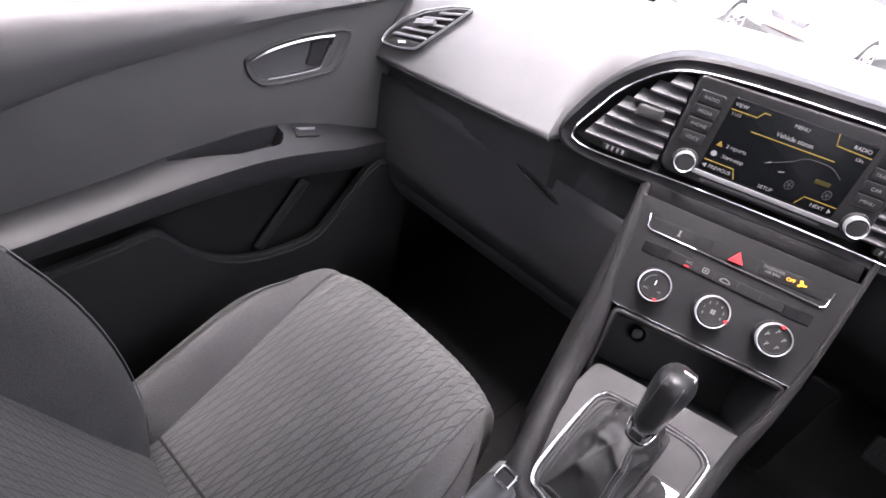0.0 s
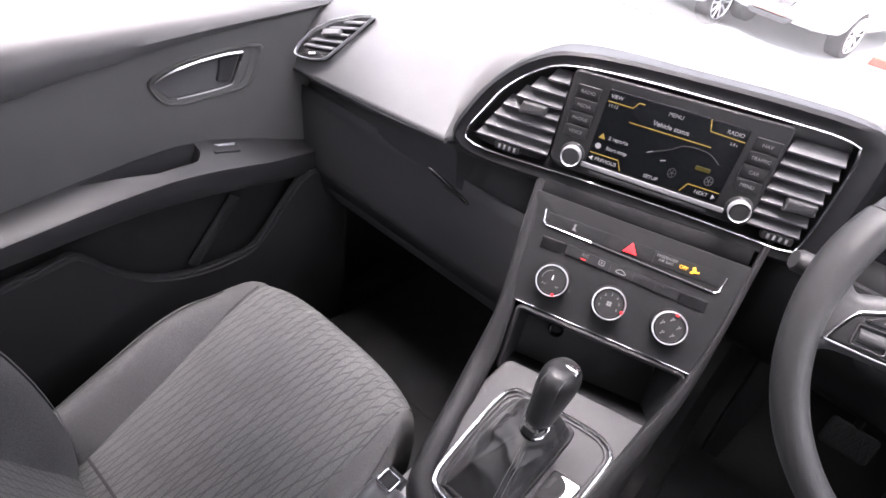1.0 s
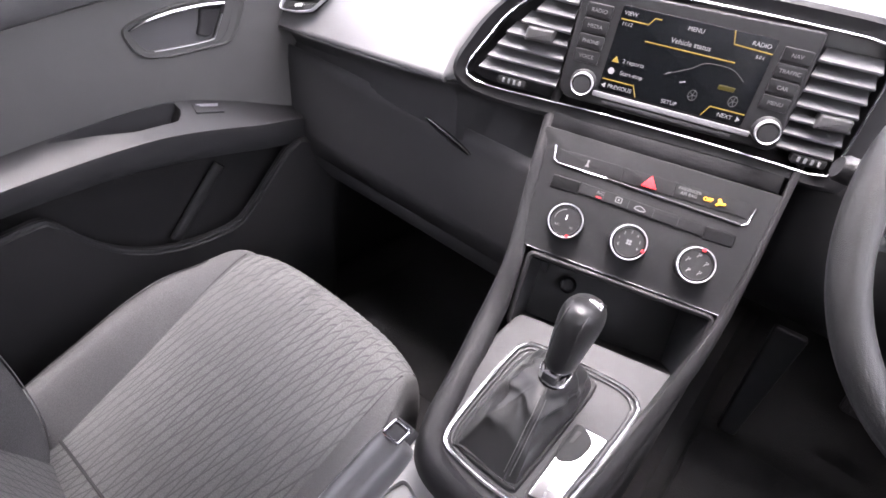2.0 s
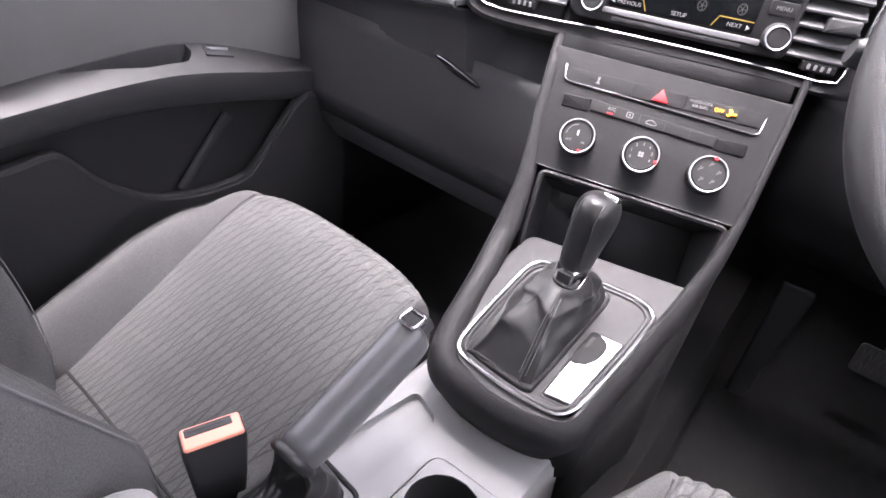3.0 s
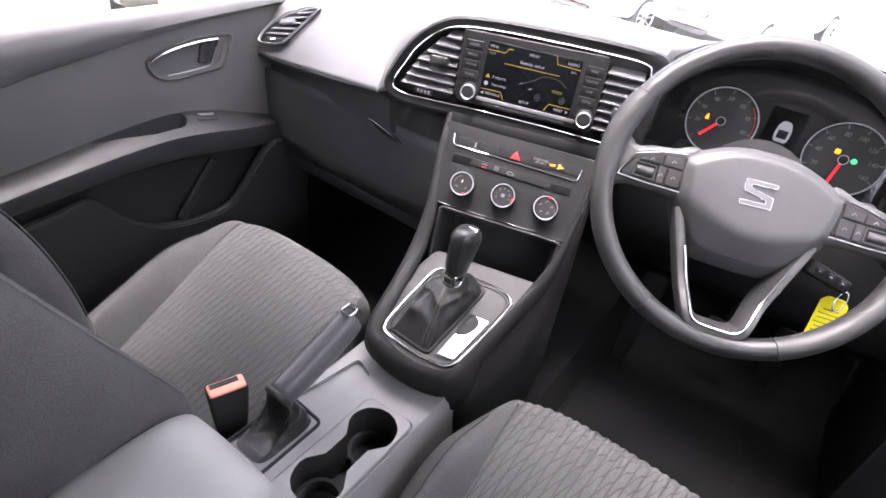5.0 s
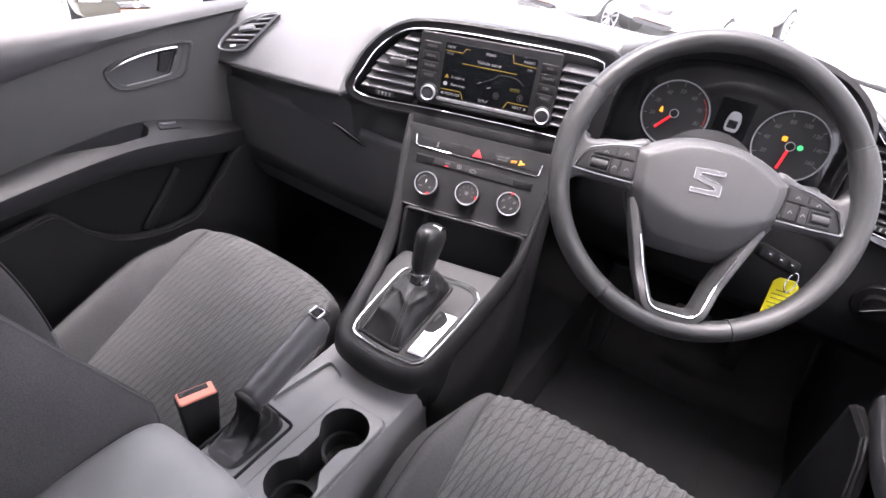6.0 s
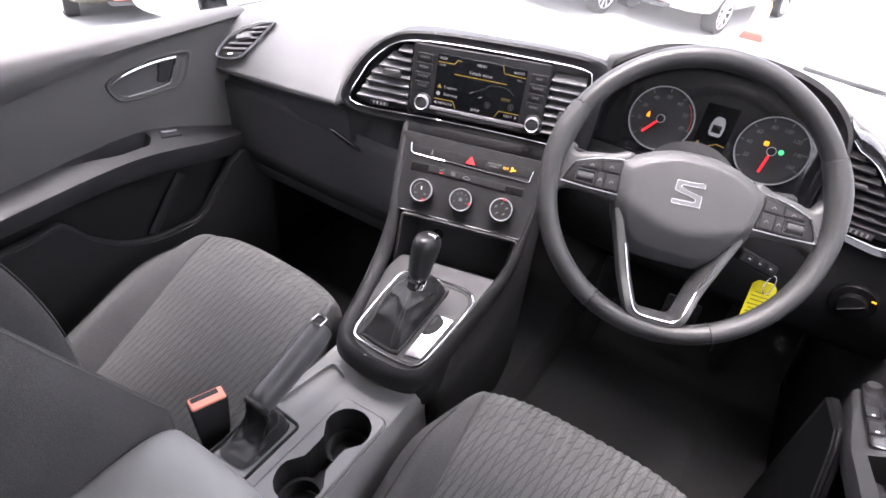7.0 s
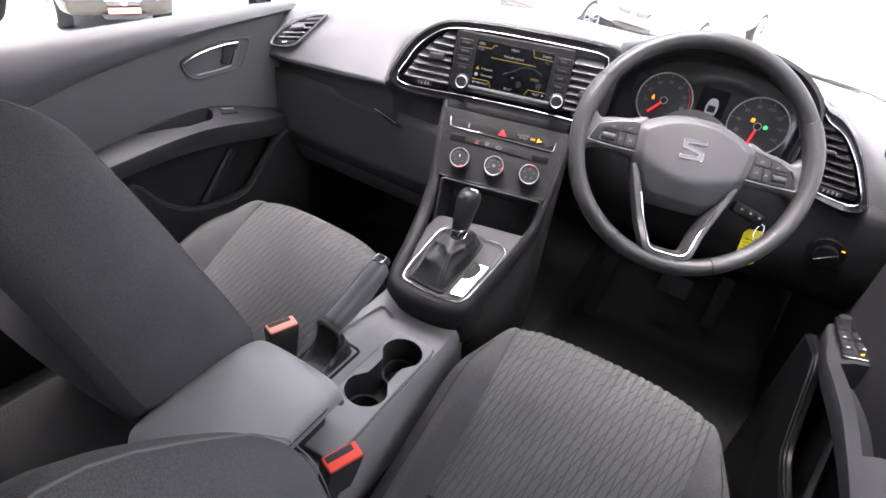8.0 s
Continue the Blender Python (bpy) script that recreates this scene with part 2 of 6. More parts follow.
def spline(pts, n, closed=False):
    """n points of a smooth curve through pts."""
    pts = [V(p) for p in pts]
    m = len(pts)
    out = []
    spans = m if closed else m - 1
    for k in range(n):
        t = k / n * spans if closed else k / (n - 1) * spans
        i = min(int(t), spans - 1)
        f = t - i
        g = (lambda j: pts[j % m]) if closed else (lambda j: pts[max(0, min(m - 1, j))])
        p0, p1, p2, p3 = g(i - 1), g(i), g(i + 1), g(i + 2)
        out.append(0.5 * (2 * p1 + (p2 - p0) * f + (2 * p0 - 5 * p1 + 4 * p2 - p3) * f * f + (3 * p1 - p0 - 3 * p2 + p3) * f ** 3))
    return out


def rounded(pts, r, n=4):
    """A closed polygon of 2D points with its corners rounded."""
    out = []
    m = len(pts)
    for i in range(m):
        p, a, b = V(pts[i]), V(pts[i - 1]), V(pts[(i + 1) % m])
        da, db = (a - p), (b - p)
        k = min(r, da.length * 0.45, db.length * 0.45)
        s, e = p + da.normalized() * k, p + db.normalized() * k
        for j in range(n + 1):
            f = j / n
            out.append(((1 - f) ** 2 * s + 2 * f * (1 - f) * p + f * f * e))
    return out


def tube(path, ru, rv=None, closed=False, up=(0, 0, 1), seg=10, bm=None, square=2.0):
    """A tube along path: ru across, rv along up; square above 2 makes it boxier."""
    path = [V(p) for p in path]
    rv = rv or ru
    m = len(path)
    rows = []
    for i, p in enumerate(path):
        a = path[(i - 1) % m] if closed or i else path[0]
        b = path[(i + 1) % m] if closed or i < m - 1 else path[-1]
        t = (b - a).normalized()
        u_ = V(up[i] if isinstance(up, list) else up)
        s = t.cross(u_).normalized()
        w = s.cross(t)
        wu = ru(i / (m - 1)) if callable(ru) else ru
        wv = rv(i / (m - 1)) if callable(rv) else rv
        ring = []
        for k in range(seg):
            c, d = math.cos(2 * math.pi * k / seg), math.sin(2 * math.pi * k / seg)
            e = 2.0 / square
            ring.append(p + s * wu * math.copysign(abs(c) ** e, c) + w * wv * math.copysign(abs(d) ** e, d))
        rows.append(ring)
    if closed:
        rows.append(rows[0])
        bm = rows_mesh(rows, closed=True, bm=bm)
        bmesh.ops.remove_doubles(bm, verts=bm.verts, dist=1e-6)
        return bm
    return rows_mesh(rows, closed=True, ends=True, bm=bm)


class Plane:
    """A slanted working plane: right, up and outward axes at an origin."""

    def __init__(self, origin, right, up, k=1.0):
        self.k = k
        self.o, self.r = V(origin), V(right).normalized()
        self.n = self.r.cross(V(up)).normalized()
        self.u = self.n.cross(self.r)

    def at(self, a, b, c=0.0):
        return self.o + self.r * (a * self.k) + self.u * (b * self.k) + self.n * c

    def slab(self, pts, front, back, bev=0.002, bm=None):
        """A plate with outline pts from depth back to front (along the outward axis), front edge rounded."""
        pts = [V((p[0], p[1])) for p in pts]
        m = len(pts)
        area = sum(pts[i].x * pts[(i + 1) % m].y - pts[(i + 1) % m].x * pts[i].y for i in range(m))
        if area < 0:
            pts.reverse()
        ins = []
        for i in range(m):
            a, p, b = pts[i - 1], pts[i], pts[(i + 1) % m]
            e = (p - a).normalized() + (b - p).normalized()
            e = e.normalized() if e.length > 1e-9 else (b - p).normalized()
            ins.append(V((-e.y, e.x)))
        rows = [[self.at(p.x, p.y, back) for p in pts]]
        for f in (0, 0.35, 0.75, 1.0):
            k = bev * (1 - math.cos(f * math.pi / 2))
            rows.append([self.at(p.x + q.x * k, p.y + q.y * k, front - bev + bev * math.sin(f * math.pi / 2)) for p, q in zip(pts, ins)])
        return rows_mesh(rows, closed=True, ends=True, bm=bm)

    def rect(self, a0, b0, a1, b1, front, back, r=0.002, bev=0.001, bm=None):
        return self.slab(rounded([(a0, b0), (a1, b0), (a1, b1), (a0, b1)], r), front, back, bev, bm)

    def disc(self, a, b, prof, seg=28, bm=None, ends=True):
        """A turned body: prof is rows of (radius, depth)."""
        rows = [[self.at(a + r * math.cos(2 * math.pi * k / seg), b + r * math.sin(2 * math.pi * k / seg), d) for k in range(seg)] for r, d in prof]
        return rows_mesh(rows, closed=True, ends=ends, bm=bm)

    def line(self, pts, w, h, closed=False, seg=8, depth=0.0, bm=None):
        return tube([self.at(p[0], p[1], depth) for p in pts], w, h, closed, up=self.n, seg=seg, bm=bm)


def box(lo, hi, bm=None):
    bm = bm or bmesh.new()
    m = Matrix.LocRotScale((V(lo) + V(hi)) / 2, None, V(hi) - V(lo))
    bmesh.ops.create_cube(bm, size=1, matrix=m)
    return bm


def text_mesh(body, size, plane, a, b, depth, align="CENTER", lean=0.0):
    """Letters lying in a plane, as a bmesh."""
    cu = bpy.data.curves.new("letters", "FONT")
    cu.body, cu.size, cu.align_x, cu.align_y, cu.extrude, cu.shear = body, size, align, "CENTER", 0.0002, lean
    ob = bpy.data.objects.new("letters", cu)
    scene.collection.objects.link(ob)
    bpy.context.view_layer.update()
    me = bpy.data.meshes.new_from_object(ob.evaluated_get(bpy.context.evaluated_depsgraph_get()))
    bpy.data.objects.remove(ob)
    bpy.data.curves.remove(cu)
    bm = bmesh.new()
    bm.from_mesh(me)
    bpy.data.meshes.remove(me)
    for v in bm.verts:
        v.co = plane.at(a + v.co.x, b + v.co.y, depth + v.co.z)
    return bm

def carve(ob, cutter):
    """Cuts a closed shape out of a part's mesh."""
    base = BASE[ob.name]
    for v in cutter.verts:
        v.co -= base
    bmesh.ops.recalc_face_normals(cutter, faces=cutter.faces)
    me = bpy.data.meshes.new("cutter")
    cutter.to_mesh(me)
    cutter.free()
    cut = bpy.data.objects.new("cutter", me)
    scene.collection.objects.link(cut)
    cut.parent = ob.parent
    b = ob.modifiers.new("cut", "BOOLEAN")
    b.operation, b.solver, b.object = "DIFFERENCE", "EXACT", cut
    bpy.context.view_layer.update()
    got = bpy.data.meshes.new_from_object(ob.evaluated_get(bpy.context.evaluated_depsgraph_get()))
    ob.modifiers.remove(b)
    ob.data = got
    got.set_sharp_from_angle(angle=radians(35))
    bpy.data.objects.remove(cut)
    bpy.data.meshes.remove(me)


# ---- the shell of the car ----
def even(pts, n, centre):
    """n points of a closed outline at even angles about centre."""
    pts = spline([(*p, 0) for p in pts], 400, True)
    c = V(centre)
    ang = sorted(((math.atan2(p.y - c.y, p.x - c.x), p) for p in pts), key=lambda a: a[0])
    out = []
    for k in range(n):
        a = -math.pi + 2 * math.pi * k / n
        best = min(ang, key=lambda q: abs(q[0] - a))
        out.append(best[1])
    return out


def door_x(y, side=-1):
    """The inner face of a front door, toed in a little towards the front."""
    x = -0.69 + 0.08 * (y - 0.45)
    return x if side < 0 else 0.09 - x


fl = bmesh.new()
rows = []
for y, z in ((-1.3, -0.03), (0.68, -0.03), (0.85, -0.10), (1.3, -0.13), (1.48, -0.12), (1.60, 0.0), (1.66, 0.30), (1.50, 0.62)):
    rows.append([V((x, y, z + (0.0 if abs(x - 0.04) > 0.16 or y > 1.49 else 0.1))) for x in (-0.78, -0.45, -0.13, -0.10, 0.18, 0.21, 0.5, 0.86)])
rows_mesh(rows, bm=fl)
lone("floor", fl, M_CARPET, (0, 0, -0.03), "black carpeted car floor and bulkhead", "floor", "structure", solid=0.012)

ceil = bmesh.new()
rows = []
for y, z in ((-1.5, 1.05), (-1.0, 1.16), (-0.3, 1.21), (0.3, 1.19), (0.52, 1.14), (0.62, 1.105)):
    rows.append([V((x, y, z - 0.12 * abs((x - 0.045) / 0.675) ** 4)) for x in (-0.63, -0.38, -0.1, 0.15, 0.45, 0.72)])
rows_mesh(rows, bm=ceil)
lone("ceiling", ceil, M_ROOF, (0, 0, 1.1), "pale grey cloth headliner of the car", "ceiling", "structure", solid=0.03)

rear = bmesh.new()
rows_mesh([[V((x, -1.3, z)) for x in (-0.78, 0.86)] for z in (-0.03, 1.04)], bm=rear)
lone("wall_rear", rear, M_CLOTH, (0, -1.3, 0), "dark grey cloth rear seat wall", "wall", "structure", solid=0.08)
for side in (-1, 1):
    kk_ = bmesh.new()
    xx = 0.045 + side * 0.755
    rows_mesh([[V((xx, y, z)) for y in (0.80, 1.0, 1.68)] for z in (-0.16, 0.3, 0.66)], bm=kk_)
    lone("kick_panel", kk_, M_DOORLOW, (xx, 1.1, 0), "dark side panel of the footwell", "panel", "structure", solid=0.02)
for side in (-1, 1):
    pl = bmesh.new()
    tube([(0.045 + side * 0.80, 1.42, 0.66), (0.045 + side * 0.74, 1.05, 0.90), (0.045 + side * 0.64, 0.59, 1.10)], 0.035, 0.05, bm=pl, seg=10)
    lone("a_pillar", pl, M_ROOF, (0.045 + side * 0.7, 1, 0.9), "pale grey trimmed windscreen pillar", "pillar", "structure", group="windscreen pillars")
    pl = bmesh.new()
    tube([(0.045 + side * 0.78, -0.25, -0.03), (0.045 + side * 0.76, -0.25, 0.6), (0.045 + side * 0.6, -0.3, 1.12)], 0.05, 0.06, bm=pl, seg=10)
    lone("b_pillar", pl, M_SOFT, (0.045 + side * 0.76, -0.25, 0.5), "dark trimmed pillar behind the front door", "pillar", "structure", group="door pillars")
    qt = bmesh.new()
    rows_mesh([[V((0.045 + side * 0.80, y, z)) for y in (-1.3, -0.28)] for z in (-0.03, 0.95)], bm=qt)
    lone("wall_left" if side < 0 else "wall_right", qt, M_DARK, (0.045 + side * 0.8, -0.8, 0), "dark plastic rear side panel", "wall", "structure", solid=0.05)

ws = bmesh.new()
rows_mesh([[V((0.045 + s * w, y, z)) for s in (-1, -0.5, 0, 0.5, 1)] for w, y, z in ((0.76, 1.50, 0.68), (0.72, 1.05, 0.915), (0.64, 0.61, 1.11))], bm=ws)
wso = lone("window_1", ws, M_GLASS, (0, 1.1, 0.9), "clear laminated windscreen", "windscreen", "structure", solid=0.005, smooth=False)
wso.visible_shadow = False

# ---- passenger door ----
GROOVE = [(0.0, 0.458), (0.10, 0.488), (0.27, 0.538), (0.375, 0.571), (0.43, 0.583), (0.58, 0.616), (0.757, 0.643), (0.95, 0.661), (1.05, 0.663)]
ARMTOP = [(-0.1, 0.385), (0.10, 0.395), (0.25, 0.408), (0.364, 0.425), (0.47, 0.444), (0.616, 0.462), (0.722, 0.446), (0.833, 0.415), (0.95, 0.39)]
RIDGE = [(-0.1, 0.375), (0.10, 0.38), (0.25, 0.393), (0.349, 0.408), (0.518, 0.430), (0.635, 0.432), (0.818, 0.407), (0.95, 0.38)]
ARMLOW = [(-0.1, 0.335), (0.10, 0.34), (0.25, 0.352), (0.34, 0.360), (0.527, 0.378), (0.683, 0.370), (0.807, 0.352), (0.95, 0.33)]


def smooth_line(keys):
    return [(p.x, p.y) for p in spline([(*k, 0) for k in keys], 60)]


GROOVE, ARMTOP, RIDGE, ARMLOW = (smooth_line(k) for k in (GROOVE, ARMTOP, RIDGE, ARMLOW))
CUTS = []


def make_door(side):
    cat = "door"
    who = "passenger" if side < 0 else "driver"
    d = thing("front_door", (door_x(0.4, side), 0.4, -0.03), "dark grey vinyl trimmed front " + who + " door with armrest and pocket", cat)
    sg = -side  # inward
    # driver's side gets darker bases: the shade on that door is put into colour
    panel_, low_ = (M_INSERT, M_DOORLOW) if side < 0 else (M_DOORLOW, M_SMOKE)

    def P(y, z, off=0.0):
        return V((door_x(y, side) + sg * off, y, z))

    ys = [0.0 + 1.02 * k / 40 - 0.1 for k in range(41)]
    # vinyl insert between armrest and groove
    rows = []
    for f in [k / 10 for k in range(11)]:
        rows.append([P(y, lerp_keys(y, ARMLOW) * (1 - f) + lerp_keys(y, GROOVE) * f, 0.004 * math.sin(f * math.pi)) for y in ys])
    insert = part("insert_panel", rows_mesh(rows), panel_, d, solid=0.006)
    # soft sill pad with a rolled lower edge
    rows = []
    for f, off in ((0.0, -0.010), (0.03, 0.006), (0.12, 0.016), (0.4, 0.022), (0.75, 0.016), (0.92, 0.004), (0.985, -0.010), (1.0, -0.022), (0.96, -0.034)):
        rows.append([P(y, lerp_keys(y, GROOVE) * (1 - f) + (0.652 + 0.034 * max(0.0, y - 0.2)) * f, off if y < 0.8 else off * max(0.3, 1 - (y - 0.8) * 3)) for y in ys])
    part("sill_pad", rows_mesh(rows), M_SILL, d, "soft dark grey window sill pad")
    # outer skin
    rows = [[P(y, z, -0.09) for y in (-0.12, 1.05)] for z in (-0.10, 0.58)]
    part("outer_skin", rows_mesh(rows), M_CARWHITE, d, "white painted outer skin", solid=0.004)
    # armrest
    rows = []
    for y in ys:
        a, r, l = lerp_keys(y, ARMTOP), lerp_keys(y, RIDGE), lerp_keys(y, ARMLOW)
        k = 1.0 if y < 0.75 else max(0.25, 1 - (y - 0.75) * 3.2)
        rows.append([P(y, l - 0.02, -0.01), P(y, l - 0.004, 0.03 * k), P(y, l, 0.046 * k), P(y, l + 0.012, 0.054 * k), P(y, r - 0.010, 0.061 * k), P(y, r - 0.003, 0.060 * k),
                     P(y, r + 0.002, 0.053 * k), P(y, a - 0.006, 0.030 * k), P(y, a, 0.010 * k), P(y, a + 0.004, -0.002)])
    rows = [[P(rows[i][0].y, lerp_keys(rows[i][0].y, ARMLOW) + 0.02, -0.03)] + r for i, r in enumerate(rows)]
    arm = part("armrest", rows_mesh(rows, closed=True, ends=True), M_ARMREST, d, "dark grey moulded armrest")
    cut = []
    for k in range(17):
        f = k / 16
        if side > 0:
            y = 0.52 + 0.215 * f
            a = lerp_keys(y, ARMTOP)
            cut.append([P(y, a + 0.03, 0.004), P(y, a - 0.055, 0.006), P(y, a - 0.055, 0.044), P(y, a + 0.03, 0.048)])
            continue
        y = 0.455 + 0.180 * f
        a, r = lerp_keys(y, ARMTOP), lerp_keys(y, RIDGE)
        g = min(1.0, f * 1.7)
        e = 1.0 if f < 0.88 else 0.30 + 0.70 * math.sqrt(max(0.0, 1 - ((f - 0.88) / 0.12) ** 2))
        dep = (0.002 + 0.034 * math.sin(min(1.0, f * 2.0) * math.pi / 2)) * e
        cut.append([P(y, a + 0.03, 0.010), P(y, a - dep, 0.013), P(y, a - dep - 0.004, 0.016 + 0.022 * g * e), P(y, r + 0.03, 0.018 + 0.030 * g * (0.4 + 0.6 * e))])
    CUTS.append((arm, rows_mesh(cut, closed=True, ends=True)))
    # window switch; the driver has a pack of them instead
    sw = Plane(P(0.68, 0.4485, 0.028), (sg * 0.08, 1, -0.16), (-sg * 0.9, 0, 0.45))
    if side < 0:
        swb = part("window_switch", sw.rect(-0.024, -0.010, 0.024, 0.010, 0.0022, -0.006, 0.003, 0.001), M_RUBBER, d, "small window switch")
        part("switch_key", sw.slab([(-0.019, 0.0065), (0.019, 0.0065), (0.016, 0.0015), (-0.012, 0.0015)], 0.0042, 0.0, 0.001), M_DIMCHROME, swb)
    # door handle in its bezel
    hp = Plane(P(0.662, 0.562, 0.003), (0.08, 1, 0) if side < 0 else (0.08, -1, 0), (0, 0, 1))
    m = 1 if side < 0 else -1
    def mirrored(pts):
        return [(m * a, b) for a, b in pts]

    rim_o = mirrored([(-0.0802, 0.0072), (-0.0754, 0.0184), (-0.0449, 0.0320), (0.0105, 0.0450), (0.0752, 0.0500), (0.104, 0.0485), (0.1125, 0.0430), (0.1110, 0.0320), (0.1030, 0.0110), (0.0912, -0.0109), (0.0761, -0.0215), (0.0482, -0.0245), (-0.0181, -0.0305), (-0.0515, -0.0281), (-0.0677, -0.0189), (-0.0758, -0.0059)])
    open_o = mirrored([(-0.0715, 0.0105), (-0.0690, 0.0140), (-0.0402, 0.0245), (0.003, 0.0340), (0.0413, 0.0375), (0.0730, 0.0372), (0.0745, 0.0340), (0.0650, 0.0130), (0.0552, -0.0085), (0.0470, -0.0140), (0.009, -0.0180), (-0.0400, -0.0200), (-0.0550, -0.0132)])
    mid_ = (m * 0.002, 0.008, 0)
    ro_, oo_ = even(rim_o, 90, mid_), even(open_o, 90, mid_)

    def between(k):
        return [p.lerp(q, k) for p, q in zip(ro_, oo_)]

    rows = [[hp.at(p.x, p.y, dd) for p in between(k)] for k, dd in ((0.0, -0.006), (0.0, 0.0040), (0.06, 0.0085), (0.18, 0.0098), (0.28, 0.0060), (0.36, 0.0040), (0.75, 0.0040), (0.95, 0.0050), (1.0, 0.0020), (1.0, -0.006))]
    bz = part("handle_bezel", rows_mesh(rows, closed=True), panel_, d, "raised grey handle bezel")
    part("bezel_gap", tube([hp.at(p.x, p.y, 0.0022) for p in between(-0.03)], 0.0020, 0.0014, True, up=hp.n, seg=6), M_RUBBER, bz)
    deep = (m * 0.016, 0.008)
    rows = [[hp.at(deep[0] + (p.x - deep[0]) * k, deep[1] + (p.y - deep[1]) * k, dd) for p in oo_] for k, dd in ((1.0, -0.002), (0.93, -0.007), (0.80, -0.013), (0.62, -0.018), (0.4, -0.021), (0.2, -0.022), (0.03, -0.022))]
    part("handle_recess", rows_mesh(rows, closed=True, ends=True), M_SLAT, bz, "grey finger recess")
    CUTS.append((insert, hp.slab([(p.x, p.y) for p in between(0.5)], 0.03, -0.03, 0.0005)))
    part("handle", hp.slab(rounded(mirrored([(0.0365, 0.0320), (0.0725, 0.0335), (0.0625, 0.0120), (0.0530, -0.0090), (0.0440, -0.0120), (0.0270, -0.0060), (0.0330, 0.0100)]), 0.005), 0.0025, -0.016, 0.004), M_SATIN, bz, "dark pull lever")
    up_ = mirrored([(-0.0710, 0.0125), (-0.0560, 0.0195), (-0.0402, 0.0252), (-0.0200, 0.0302), (0.003, 0.0345), (0.0413, 0.0388), (0.0735, 0.0392)])
    part("handle_trim", tube([hp.at(*p, 0.006) for p in spline(up_, 30)], lambda f: 0.0012 + 0.0021 * min(1, f * 2.2), 0.0040, up=hp.n, seg=8), M_BRIGHT, bz, "bright chrome upper trim")
    lo_ = mirrored([(0.0700, 0.0230), (0.0620, 0.0060), (0.0550, -0.0090), (0.0480, -0.0140), (0.009, -0.0185), (-0.040, -0.0208)])
    part("handle_trim", hp.line(spline(lo_, 40), 0.0009, 0.0016, depth=0.0045), M_DIMCHROME, bz, "thin chrome lower trim")
    # lower panel with the pocket's lip
    lipc = [(-0.1, 0.315), (0.1, 0.312), (0.25, 0.316), (0.36, 0.330), (0.412, 0.341), (0.43, 0.325), (0.456, 0.288), (0.483, 0.262), (0.513, 0.241), (0.55, 0.225), (0.594, 0.215), (0.64, 0.213), (0.69, 0.217), (0.715, 0.228), (0.74, 0.255), (0.813, 0.343), (0.84, 0.36), (0.95, 0.34)]
    rows = []
    yy = [-0.1 + 1.03 * k / 80 for k in range(81)]
    for f, off in ((-1, 0.024), (0, 0.030), (0.2, 0.040), (1, 0.044), (1.2, 0.046), (3, 0.047), (9, 0.046)):
        row = []
        for y in yy:
            z = lerp_keys(y, lipc)
            zz = z - 0.010 if f == -1 else z - 0.006 * f
            if f >= 3:
                zz = z - 0.02 - (z + 0.08) * (0.3 if f == 3 else 1.0)
            row.append(P(y, zz, off))
        rows.append(row)
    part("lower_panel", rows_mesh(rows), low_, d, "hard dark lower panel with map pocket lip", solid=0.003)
    # the driver's lip takes the same shade-darkened base
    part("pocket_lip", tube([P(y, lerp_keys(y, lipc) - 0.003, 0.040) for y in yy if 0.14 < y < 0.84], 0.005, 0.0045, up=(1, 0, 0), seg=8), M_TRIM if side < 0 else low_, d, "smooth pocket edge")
    rows = [[P(y, z, 0.0 - 0.004 * (1 if 0.3 < y < 0.8 else 0)) for y in ys] for z in (-0.05, 0.12, 0.25, 0.38)]
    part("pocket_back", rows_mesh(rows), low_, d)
    # rib inside the pocket
    part("pocket_rib", tube([P(0.60, 0.21, 0.012), P(0.64, 0.26, 0.010), P(0.70, 0.33, 0.006)], 0.012, 0.006, up=(1, 0, 0)), M_TRIM, d)
    # window pane
    rows = [[P(y, z, -0.05 + (z - 0.66) * 0.28) for y in (-0.2, 0.4, 1.05)] for z in (0.64, 1.1)]
    g = part("window_pane", rows_mesh(rows), M_GLASS, d, "clear side window", solid=0.004, smooth=False)
    g.visible_shadow = False
    return d


make_door(-1)
driver_door = make_door(1)
for ob_, cut_ in CUTS:
    carve(ob_, cut_)

# door mirror outside the passenger window
mi = thing("door_mirror", (-0.95, 0.95, 0.60), "dark door mirror outside the passenger window", "mirror")
mp = Plane((-0.955, 0.93, 0.640), (0.97, 0.25, 0), (0, 0, 1))
part("housing", mp.slab(spline([(-0.11, 0.0), (-0.10, 0.09), (0, 0.115), (0.1, 0.09), (0.115, 0.0), (0.09, -0.06), (-0.09, -0.06)], 32, True), -0.004, -0.1, 0.02), M_GLOSS, mi)
part("mirror_glass", mp.slab(spline([(-0.098, 0.0), (-0.09, 0.08), (0, 0.103), (0.09, 0.08), (0.103, 0.0), (0.08, -0.05), (-0.08, -0.05)], 32, True), 0.0, -0.006, 0.002), material("mirror_glass", (0.9, 0.9, 0.9), 0.02, metal=1, vary=0), mi, "mirror glass")
part("mirror_arm", tube([(-0.87, 0.99, 0.60), (-0.74, 1.02, 0.61)], 0.04, 0.03), M_GLOSS, mi)

